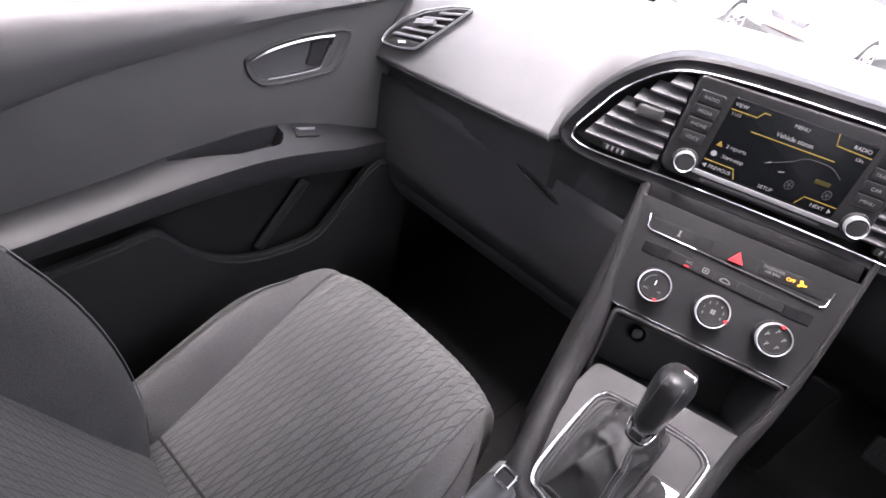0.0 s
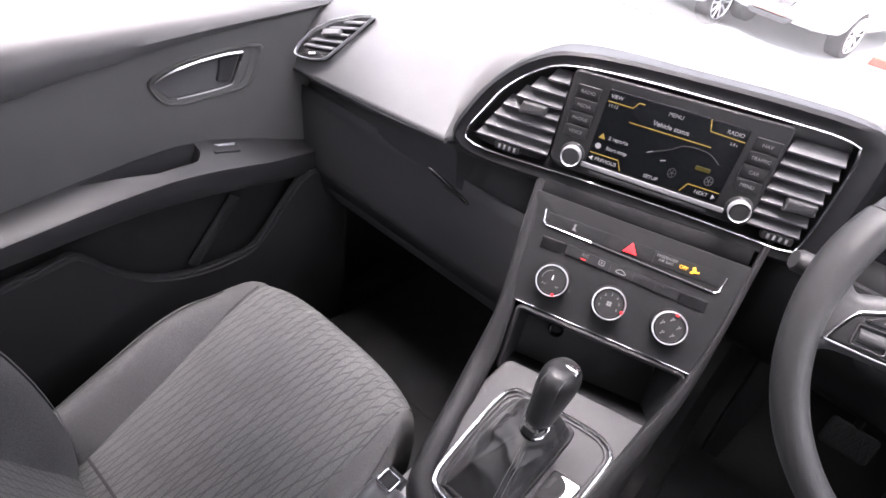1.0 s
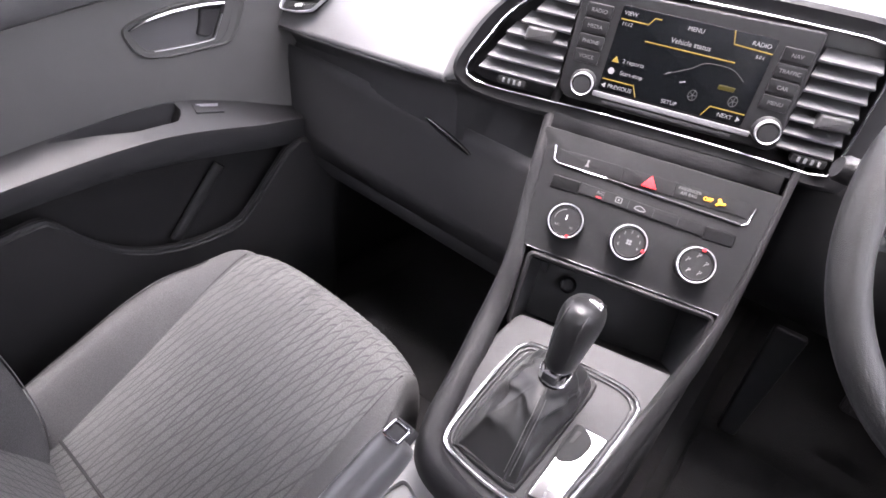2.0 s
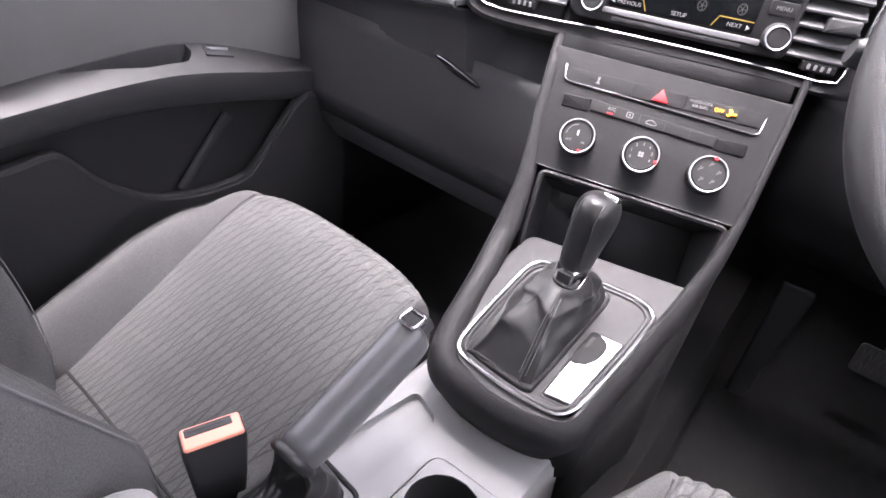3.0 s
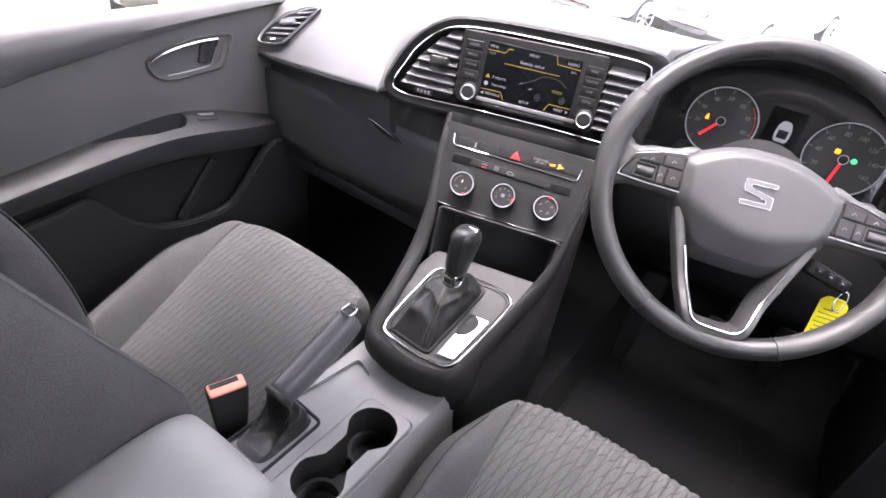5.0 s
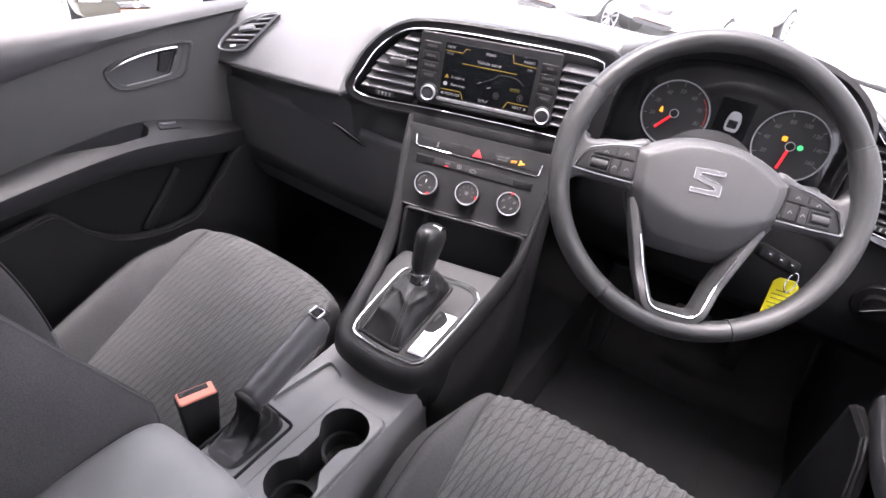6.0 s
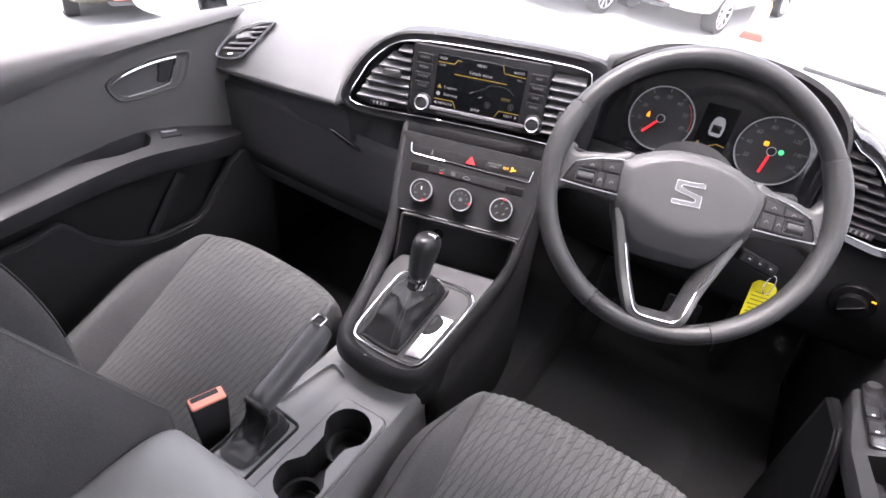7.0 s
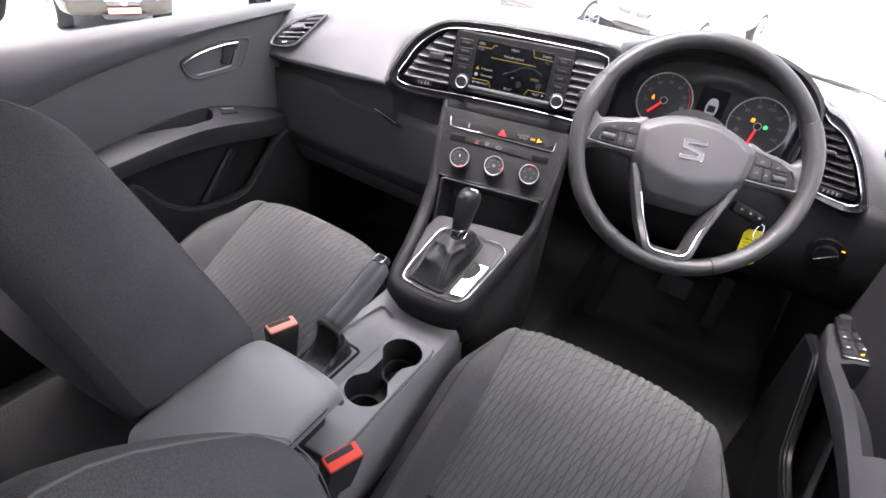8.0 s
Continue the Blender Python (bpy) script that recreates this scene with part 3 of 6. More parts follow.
# ---- dashboard ----
dash = thing("dashboard", (0.0, 1.1, 0.5), "dark grey grained dashboard across the car", "dashboard")
PROF = [
    (-0.72, [(0.835, 0.552), (0.845, 0.575), (0.865, 0.61), (0.90, 0.642), (0.97, 0.652), (1.1, 0.645), (1.25, 0.620), (1.48, 0.57)]),
    (-0.55, [(0.824, 0.567), (0.842, 0.602), (0.868, 0.645), (0.905, 0.685), (0.97, 0.709), (1.1, 0.705), (1.25, 0.662), (1.48, 0.60)]),
    (-0.40, [(0.808, 0.585), (0.83, 0.625), (0.86, 0.672), (0.90, 0.715), (0.97, 0.740), (1.1, 0.735), (1.25, 0.695), (1.48, 0.635)]),
    (-0.268, [(0.7965, 0.600), (0.823, 0.647), (0.858, 0.697), (0.90, 0.737), (0.97, 0.756), (1.1, 0.746), (1.25, 0.705), (1.48, 0.65)]),
    (-0.25, [(0.850, 0.602), (0.852, 0.65), (0.866, 0.70), (0.90, 0.740), (0.97, 0.758), (1.1, 0.748), (1.25, 0.707), (1.48, 0.652)]),
    (-0.05, [(0.905, 0.61), (0.908, 0.67), (0.912, 0.72), (0.922, 0.757), (0.97, 0.772), (1.1, 0.768), (1.25, 0.733), (1.48, 0.675)]),
    (0.17, [(0.978, 0.62), (0.980, 0.68), (0.984, 0.73), (0.990, 0.760), (1.015, 0.772), (1.1, 0.770), (1.25, 0.738), (1.48, 0.68)]),
    (0.182, [(1.06, 0.742), (1.05, 0.752), (1.04, 0.758), (1.035, 0.763), (1.05, 0.770), (1.1, 0.770), (1.25, 0.739), (1.48, 0.68)]),
    (0.235, [(1.20, 0.742), (1.18, 0.750), (1.16, 0.757), (1.15, 0.762), (1.16, 0.769), (1.18, 0.766), (1.25, 0.745), (1.48, 0.685)]),
    (0.525, [(1.21, 0.730), (1.19, 0.738), (1.17, 0.745), (1.16, 0.750), (1.17, 0.757), (1.19, 0.755), (1.25, 0.738), (1.48, 0.678)]),
    (0.600, [(1.14, 0.705), (1.12, 0.712), (1.10, 0.718), (1.09, 0.724), (1.10, 0.736), (1.15, 0.738), (1.25, 0.722), (1.48, 0.667)]),
    (0.615, [(1.080, 0.60), (1.080, 0.66), (1.080, 0.70), (1.090, 0.722), (1.110, 0.733), (1.15, 0.736), (1.25, 0.720), (1.48, 0.665)]),
    (0.72, [(1.050, 0.575), (1.050, 0.605), (1.050, 0.64), (1.060, 0.665), (1.080, 0.68), (1.15, 0.683), (1.25, 0.67), (1.48, 0.63)]),
    (0.82, [(1.030, 0.555), (1.030, 0.58), (1.030, 0.60), (1.040, 0.63), (1.080, 0.645), (1.15, 0.645), (1.25, 0.635), (1.48, 0.60)]),
]
rows = []
for k in range(180):
    x = -0.74 + 1.58 * k / 179
    pr = [V((x, *p)) for p in lerp_keys(x, PROF)]
    rows.append(spline(pr, 30))
part("pad_far_edge", tube([r[-1] + V((0, 0, 0.003)) for r in rows[::6]], 0.004, 0.004, seg=6), M_RUBBER, dash)
part("top_pad", rows_mesh(rows), M_DASH, dash, "soft grained dash top", solid=0.006)
# rolled lower edge of the passenger pad
EDGE = [(-0.74, 0.836, 0.549), (-0.55, 0.825, 0.565), (-0.40, 0.809, 0.583), (-0.268, 0.7985, 0.601)]
part("pad_edge", tube(spline(EDGE, 24), 0.004, 0.004, seg=8), M_LOWER, dash)
# dark lower dash, passenger side
rows = []
for k in range(50):
    x = -0.74 + 0.66 * k / 49
    e = lerp_keys(x, [(a, [(b, c)]) for a, b, c in EDGE + [(-0.245, 0.855, 0.595), (-0.08, 0.885, 0.60)]])[0]
    cols = [(e[0] + 0.004, e[1] - 0.003), (e[0] + 0.022, e[1] - 0.010), (e[0] + 0.034, e[1] - 0.03), (0.848, 0.50), (0.852, 0.44), (0.858, 0.37), (0.872, 0.31), (0.91, 0.262), (1.0, 0.25), (1.3, 0.25)]
    rows.append([V((x, *c)) for c in cols])
part("lower_dash", rows_mesh(rows), M_LOWER, dash, "dark hard plastic lower dash", solid=0.006)
rows = []
for k in range(25):
    x = -0.738 + 0.628 * k / 24
    rows.append([V((x, y - 0.0035, z)) for y, z in ((0.850, 0.525), (0.848, 0.50), (0.852, 0.44), (0.858, 0.37), (0.868, 0.325))])
gb = part("glovebox_lid", rows_mesh(rows), M_LOWER, dash, "dark glovebox lid", solid=0.002)
gl = Plane((-0.40, 0.845, 0.46), (1, 0.0, 0), (0, 0.03, 1))
part("glovebox_handle", gl.slab(spline([(0.074, 0.055), (0.090, 0.055), (0.13, 0.045), (0.158, 0.035), (0.160, 0.030), (0.12, 0.035), (0.088, 0.046)], 28, True), 0.007, 0.0, 0.003), M_GLOSS, gb, "glossy glovebox latch")
# lower dash, driver side
rows = []
for k in range(20):
    x = 0.13 + 0.71 * k / 19
    rows.append([V((x, 1.06 - 0.02 * (k / 19), 0.59)), V((x, 1.035, 0.555)), V((x, 1.03, 0.45)), V((x, 1.05, 0.38)), V((x, 1.12, 0.32)), V((x, 1.25, 0.30))])
part("knee_panel", rows_mesh(rows), M_STACK, dash, "dark knee panel under the column", solid=0.006)

# small vent at the passenger end
vt = thing("side_air_vent", (-0.58, 0.87, 0.63), "black slatted corner air vent with silver rim", "air vent")
vp = Plane((-0.580, 0.853, 0.640), (1, 0.17, 0.30), (-0.1, 0.45, 0.82))
vo = rounded([(-0.074, -0.036), (-0.067, -0.020), (-0.040, 0.003), (0.002, 0.019), (0.054, 0.0265), (0.091, 0.0255), (0.055, -0.0035), (0.0227, -0.0268), (-0.0026, -0.0450), (-0.032, -0.0455), (-0.060, -0.041)], 0.008, 4)
part("vent_back", vp.slab([p * 0.97 for p in vo], -0.003, -0.03, 0.001), M_RUBBER, vt)
part("rim", vp.line(vo, 0.0014, 0.0036, True, depth=0.002), M_RING, vt, "thin silver rim")
for a, b, c, d in ((-0.052, -0.0195, 0.013, -0.026), (-0.036, -0.0100, 0.028, -0.0155), (-0.016, -0.0005, 0.043, -0.0045), (0.000, 0.0085, 0.058, 0.0065), (0.030, 0.0170, 0.074, 0.0155)):
    sl = Plane(vp.at((a + c) / 2, (b + d) / 2, 0.0), vp.r * (c - a) + vp.u * (d - b), vp.u * 0.5 - vp.n * 0.87)
    w = math.hypot(c - a, d - b) / 2
    part("slat", sl.slab([(-w, -0.006), (w, -0.006), (w, 0.009), (-w, 0.009)], 0.0013, -0.0013, 0.001), M_VENT, vt)
part("vent_tab", vp.slab(rounded([(-0.012, -0.006), (0.027, -0.006), (0.027, 0.003), (-0.010, 0.004)], 0.002), 0.009, 0.0, 0.002), M_VENT, vt, "adjuster tab")
ft = part("vent_foot", vp.slab(rounded([(-0.062, -0.036), (-0.050, -0.027), (0.010, -0.034), (-0.006, -0.044), (-0.032, -0.0445)], 0.005), 0.003, -0.01, 0.002), M_TRIM, vt)
part("vent_wheel", vp.rect(-0.040, -0.0385, -0.020, -0.0325, 0.0045, 0.0, 0.002, 0.001), M_RUBBER, ft)
for j in range(3):
    part("wheel_rib", vp.rect(-0.037 + j * 0.0055, -0.0375, -0.034 + j * 0.0055, -0.0335, 0.0058, 0.003, 0.0008, 0.0003), M_WHITE, ft)

# ---- centre pod ----
TURN_C = radians(18)
UC, NC, C0 = V((math.cos(TURN_C), math.sin(TURN_C), 0)), V((-math.sin(TURN_C), math.cos(TURN_C), 0)), V((0.028, 0.803, 0.502))
pod_o = C0 + NC * 0.09 + V((0, 0, 0.14))
pp = Plane(pod_o, UC, NC * 0.12 + V((0, 0, 1)))
pod = thing("centre_pod", pod_o, "gloss black dash pod with chrome outline and two vents", "dash pod")
CHR = [(-0.257, -0.020), (-0.236, 0.024), (-0.217, 0.055), (-0.182, 0.087), (-0.145, 0.101), (-0.076, 0.107), (0.02, 0.109), (0.10, 0.109), (0.158, 0.107), (0.176, 0.096), (0.178, 0.030), (0.174, -0.024), (0.164, -0.034), (0.114, -0.033), (0.026, -0.031), (-0.093, -0.031), (-0.163, -0.033), (-0.235, -0.033)]
OUT = [(-0.277, -0.020), (-0.262, 0.020), (-0.246, 0.048), (-0.221, 0.078), (-0.187, 0.104), (-0.151, 0.118), (-0.077, 0.126), (0.02, 0.129), (0.10, 0.130), (0.17, 0.127), (0.200, 0.112), (0.204, 0.030), (0.198, -0.035), (0.182, -0.050), (0.10, -0.048), (-0.039, -0.049), (-0.166, -0.053), (-0.229, -0.052), (-0.262, -0.044)]


chr_e, out_e = even(CHR, 160, (-0.035, 0.035, 0)), even(OUT, 160, (-0.035, 0.035, 0))
rows = [[pp.at(p.x, p.y, -0.10) for p in out_e], [pp.at(p.x, p.y, -0.012) for p in out_e], [pp.at(p.x * 0.995, p.y * 0.99, -0.003) for p in out_e],
        [pp.at(p.x * 0.7 + q.x * 0.3, p.y * 0.7 + q.y * 0.3, 0.0) for p, q in zip(out_e, chr_e)],
        [pp.at(q.x, q.y, -0.005) for q in chr_e], [pp.at(q.x * 0.99, q.y * 0.985, -0.03) for q in chr_e]]
part("surround", rows_mesh(rows, closed=True), M_POD, pod, "dark moulded surround")
part("back_plate", pp.slab([(p.x, p.y) for p in chr_e], -0.025, -0.05, 0.001), M_RUBBER, pod)
part("chrome_outline", tube([pp.at(p.x, p.y, -0.002) for p in chr_e], 0.0016, 0.0025, True, up=pp.n, seg=8), M_TRIMLINE, pod, "thin bright chrome outline")


def inside(outline, y):
    xs = []
    for p, q in zip(outline, outline[1:] + outline[:1]):
        if (p.y - y) * (q.y - y) < 0:
            xs.append(p.x + (q.x - p.x) * (y - p.y) / (q.y - p.y))
    return (min(xs), max(xs)) if len(xs) > 1 else (0, 0)


for k in range(7):
    y = -0.008 + k * 0.0155
    lo, hi = inside(chr_e, y)
    for a, b in ((lo + 0.012 + 0.004 * (k > 3), -0.142), (0.110, hi - 0.007)):
        sl = Plane(pp.at((a + b) / 2, y, -0.008), pp.r, pp.u * 0.55 - pp.n * 0.85)
        part("vent_slat", sl.slab([(-(b - a) / 2, -0.011), ((b - a) / 2, -0.011), ((b - a) / 2, 0.011), (-(b - a) / 2 + 0.006, 0.011)], 0.0015, -0.0015, 0.001), M_SLAT, pod)
for a, b in ((-0.176, 0.040), (0.151, 0.024)):
    part("vent_tab", pp.slab(rounded([(a - 0.017, b - 0.010), (a + 0.017, b - 0.007), (a + 0.017, b + 0.007), (a - 0.015, b + 0.006)], 0.003), 0.008, -0.01, 0.003), M_SATIN, pod, "grey adjuster tab")
for a in (-0.196, 0.148):
    wh_ = part("vent_wheel", pp.rect(a - 0.018, -0.0265, a + 0.018, -0.0165, 0.001, -0.01, 0.003), M_DARK, pod, "ribbed vent thumb wheel")
    for j in range(4):
        part("wheel_rib", pp.rect(a - 0.012 + j * 0.007, -0.0245, a - 0.009 + j * 0.007, -0.0185, 0.0025, 0, 0.001, 0.0005), M_VENT, wh_)

# ---- radio with touch screen ----
radio = thing("touchscreen_radio", pp.at(0, 0.05, 0), "grey dash radio with lit colour touch screen", "car radio")
part("fascia", pp.slab(rounded([(-0.140, 0.1005), (-0.139, -0.012), (-0.128, -0.022), (0.106, -0.022), (0.112, -0.014), (0.108, 0.1055)], 0.006), 0.002, -0.03, 0.003), M_RADIO, radio, "dark grey radio fascia")
scr = part("screen", pp.rect(-0.0935, -0.003, 0.068, 0.0895, 0.0032, -0.002, 0.003, 0.0006), M_SCREEN, radio, "dark glossy touch screen")
part("bezel_strip", pp.slab(rounded([(-0.098, -0.0055), (0.080, -0.0060), (0.080, -0.0125), (-0.098, -0.0120)], 0.002), 0.0034, 0.0, 0.001), M_VENT, radio, "pale grey lower bezel strip")
part("disc_slot", pp.rect(-0.085, -0.0185, 0.062, -0.0145, 0.0028, -0.002, 0.0015, 0.0004), M_RUBBER, radio, "thin disc slot")
for a, words in ((-0.117, ("RADIO", "MEDIA", "PHONE", "VOICE")), (0.090, ("NAV", "TRAFFIC", "CAR", "MENU"))):
    for j, w in enumerate(words):
        b = 0.078 - j * 0.0165
        bt = part("button", pp.rect(a - 0.0145, b - 0.0073, a + 0.0145, b + 0.0073, 0.0040, 0.0, 0.002, 0.001), M_RADIO, radio)
        part("caption", text_mesh(w, 0.0058, pp, a, b, 0.0047), M_PRINT, bt)
for a in (-0.112, 0.094):
    kb = part("knob", pp.disc(a, 0.0, ((0.0155, 0.0), (0.0150, 0.004), (0.0105, 0.0075), (0.0105, 0.016), (0.0098, 0.0175), (0.0, 0.0175))), M_TRIM, radio, "rotary knob")
    part("knob_ring", pp.disc(a, 0.0, ((0.0120, 0.004), (0.0128, 0.009), (0.0126, 0.0160), (0.0120, 0.0180), (0.0112, 0.0172)), ends=False), M_RING, kb, "silver ring")
part("ui_text", text_mesh("VIEW", 0.0062, pp, -0.083, 0.082, 0.0034), M_UIWHITE, scr)
part("ui_text", text_mesh("11:12", 0.0053, pp, -0.084, 0.071, 0.0034), M_UIWHITE, scr)
part("ui_text", text_mesh("MENU", 0.0062, pp, -0.013, 0.081, 0.0034), M_UIWHITE, scr)
part("ui_text", text_mesh("RADIO", 0.0062, pp, 0.054, 0.081, 0.0034), M_UIWHITE, scr)
part("ui_text", text_mesh("Vehicle status", 0.0076, pp, -0.013, 0.066, 0.0034), M_UIWHITE, scr)
part("ui_text", text_mesh("2 reports", 0.0064, pp, -0.064, 0.033, 0.0034), M_UIWHITE, scr)
part("ui_text", text_mesh("Start-stop", 0.0064, pp, -0.062, 0.020, 0.0034), M_UIWHITE, scr)
part("ui_text", text_mesh("PREVIOUS", 0.0062, pp, -0.070, 0.003, 0.0034), M_UIWHITE, scr)
part("ui_text", text_mesh("SETUP", 0.0062, pp, -0.013, 0.002, 0.0034), M_UIWHITE, scr)
part("ui_text", text_mesh("NEXT", 0.0062, pp, 0.048, 0.003, 0.0034), M_UIWHITE, scr)
part("ui_text", text_mesh("5.0 t", 0.0047, pp, 0.057, 0.069, 0.0034), M_UIWHITE, scr)
for pts in ([(-0.092, 0.0755), (-0.062, 0.0755), (-0.057, 0.083), (-0.050, 0.083)], [(0.024, 0.089), (0.028, 0.076), (0.067, 0.0745)], [(-0.060, 0.0585), (0.036, 0.0585)],
            [(-0.092, 0.010), (-0.056, 0.010), (-0.050, -0.002)], [(0.024, -0.002), (0.030, 0.0095), (0.067, 0.0095)]):
    part("ui_line", pp.line(pts, 0.0007, 0.0002, depth=0.0035, seg=6), M_UIYELLOW, scr)
part("ui_icon", pp.slab([(-0.088, 0.030), (-0.080, 0.030), (-0.084, 0.037)], 0.0036, 0.003, 0.0002), M_UIYELLOW, scr)
part("ui_icon", pp.disc(-0.085, 0.020, ((0.0036, 0.003), (0.0036, 0.0036), (0.0, 0.0036)), 16), M_UIWHITE, scr)
part("ui_icon", pp.slab([(-0.0915, 0.003), (-0.0865, 0.006), (-0.0865, 0.0)], 0.0036, 0.003, 0.0002), M_UIWHITE, scr)
part("ui_icon", pp.slab([(0.0645, 0.003), (0.0605, 0.006), (0.0605, 0.0)], 0.0036, 0.003, 0.0002), M_UIWHITE, scr)
for a, b in ((0.008, 0.016), (0.050, 0.020)):
    part("ui_picture", pp.line([(a + 0.0046 * math.cos(2 * math.pi * k / 20), b + 0.0056 * math.sin(2 * math.pi * k / 20)) for k in range(20)], 0.0004, 0.0002, True, depth=0.0035, seg=6), M_UIDIM, scr, "dim car picture")
    for k in range(5):
        an = 2 * math.pi * k / 5
        part("ui_picture", pp.line([(a, b), (a + 0.0038 * math.cos(an), b + 0.0046 * math.sin(an))], 0.0004, 0.0002, depth=0.0035, seg=6), M_UIDIM, scr)
for lamp in ([(-0.027, 0.031), (-0.022, 0.034)], [(-0.010, 0.026), (-0.004, 0.028)]):
    part("ui_picture", pp.line(lamp, 0.0007, 0.0002, depth=0.0035, seg=6), M_UIGREY, scr)
part("ui_picture", pp.line(spline([(-0.029, 0.030, 0), (-0.004, 0.0425, 0), (0.010, 0.0515, 0), (0.036, 0.0515, 0), (0.052, 0.042, 0)], 24), 0.0004, 0.0002, depth=0.0037, seg=6), M_UIDIM, scr)
part("ui_picture", pp.rect(0.030, 0.029, 0.047, 0.034, 0.0038, 0.003, 0.001, 0.0002), material("screen_plate", (0.02, 0.017, 0.0), 0.5, vary=0, emit=(0.5, 0.4, 0.0), power=0.004), scr)

# ---- climate panel ----
sp = Plane(C0 + NC * 0.02, UC, NC * 0.63 + V((0, 0, 1)))
clim = thing("climate_panel", sp.at(0, 0, 0), "black heater panel with three chrome-ringed knobs", "control panel")
part("fascia", sp.slab(rounded([(-0.140, 0.099), (0.143, 0.094), (0.134, -0.058), (-0.125, -0.050)], 0.006), 0.0, -0.03, 0.002), M_STACK, clim, "matt black fascia")
rows = []
for f in (0.0, 0.5, 1.0):
    rows.append([sp.at(a, 0.0955, -0.0012).lerp(C0 + UC * (a * 1.02) + NC * 0.104 + V((0, 0, 0.115)), f) for a in (-0.133, -0.07, 0.0, 0.07, 0.133)])
part("fascia_top", rows_mesh(rows), M_DARK, clim, "matt black strip under the pod", solid=0.002)
for pts in ([(-0.119, 0.078), (-0.1165, 0.062), (-0.111, 0.0585), (-0.05, 0.0565)], [(-0.05, 0.0565), (0.108, 0.0500)], [(0.108, 0.0500), (0.114, 0.053), (0.117, 0.072)]):
    part("bracket_trim", sp.line(pts, 0.0013, 0.002, depth=0.001), M_CHROME if len(pts) != 2 else M_SATIN, clim, "thin chrome line")
for a0, a1 in ((-0.113, -0.034), (-0.0335, 0.0275), (0.028, 0.112)):
    part("button", sp.rect(a0, 0.0585, a1, 0.0755, 0.0012, 0, 0.0010, 0.0003), M_STACK, clim)
part("hazard_mark", sp.slab([(-0.010, 0.0605), (0.008, 0.0605), (-0.001, 0.0745)], 0.0042, 0.002, 0.0003), M_REDLAMP, clim, "red hazard triangle")
part("airbag_lamp", text_mesh("OFF", 0.0062, sp, 0.0655, 0.0665, 0.0034), M_AMBER, clim, "amber warning lamp")
part("airbag_lamp", sp.slab([(0.074, 0.0635), (0.077, 0.0665), (0.0755, 0.0705), (0.0785, 0.0715), (0.081, 0.0670), (0.085, 0.0675), (0.085, 0.0655), (0.079, 0.0645), (0.077, 0.0625)], 0.0034, 0.002, 0.0002), M_AMBER, clim)
part("caption", text_mesh("PASSENGER\nAIR BAG", 0.0050, sp, 0.044, 0.068, 0.0024), M_PRINT, clim)
part("caption", sp.slab([(-0.079, 0.063), (-0.0735, 0.063), (-0.0755, 0.067), (-0.0745, 0.0715), (-0.0775, 0.0715), (-0.077, 0.067)], 0.0026, 0.002, 0.0003), M_PRINT, clim)
part("gloss_strip", sp.rect(-0.111, 0.028, -0.077, 0.044, 0.0012, -0.01, 0.002), M_SMOKE, clim)
part("gloss_strip", sp.rect(0.074, 0.022, 0.108, 0.037, 0.0012, -0.01, 0.002), M_SMOKE, clim)
bar = part("button_bar", sp.slab(rounded([(-0.0755, 0.044), (-0.0755, 0.031), (0.0725, 0.0245), (0.0725, 0.0375)], 0.0015), 0.0025, -0.006, 0.0006), M_STACK, clim, "row of flush buttons")
for a in (-0.046, -0.016, 0.014, 0.043):
    part("button_gap", sp.rect(a - 0.0003, 0.0300 - 0.044 * (a + 0.046), a + 0.0003, 0.0410 - 0.044 * (a + 0.046), 0.0027, 0.001, 0.0002, 0.0001), M_RUBBER, bar)
part("caption", text_mesh("A/C", 0.0056, sp, -0.0505, 0.0380, 0.0027), M_PRINT, bar)
part("lamp", sp.rect(-0.0545, 0.0318, -0.0480, 0.0332, 0.0030, 0.001, 0.0005, 0.0002), M_REDLAMP, bar)
part("caption", sp.line(rounded([(-0.0315, 0.0335), (-0.0245, 0.0332), (-0.0245, 0.0392), (-0.0315, 0.0395)], 0.001), 0.0005, 0.0003, True, depth=0.0027, seg=6), M_PRINT, bar)
part("caption", sp.rect(-0.0290, 0.0352, -0.0270, 0.0376, 0.0029, 0.001, 0.0005, 0.0001), M_PRINT, bar)
part("caption", sp.line(spline([(-0.008, 0.0325), (-0.006, 0.0355), (-0.002, 0.0365), (0.002, 0.0350), (0.0045, 0.0320), (-0.002, 0.0312)], 20, True), 0.0006, 0.0003, True, depth=0.0027, seg=6), M_PRINT, bar)
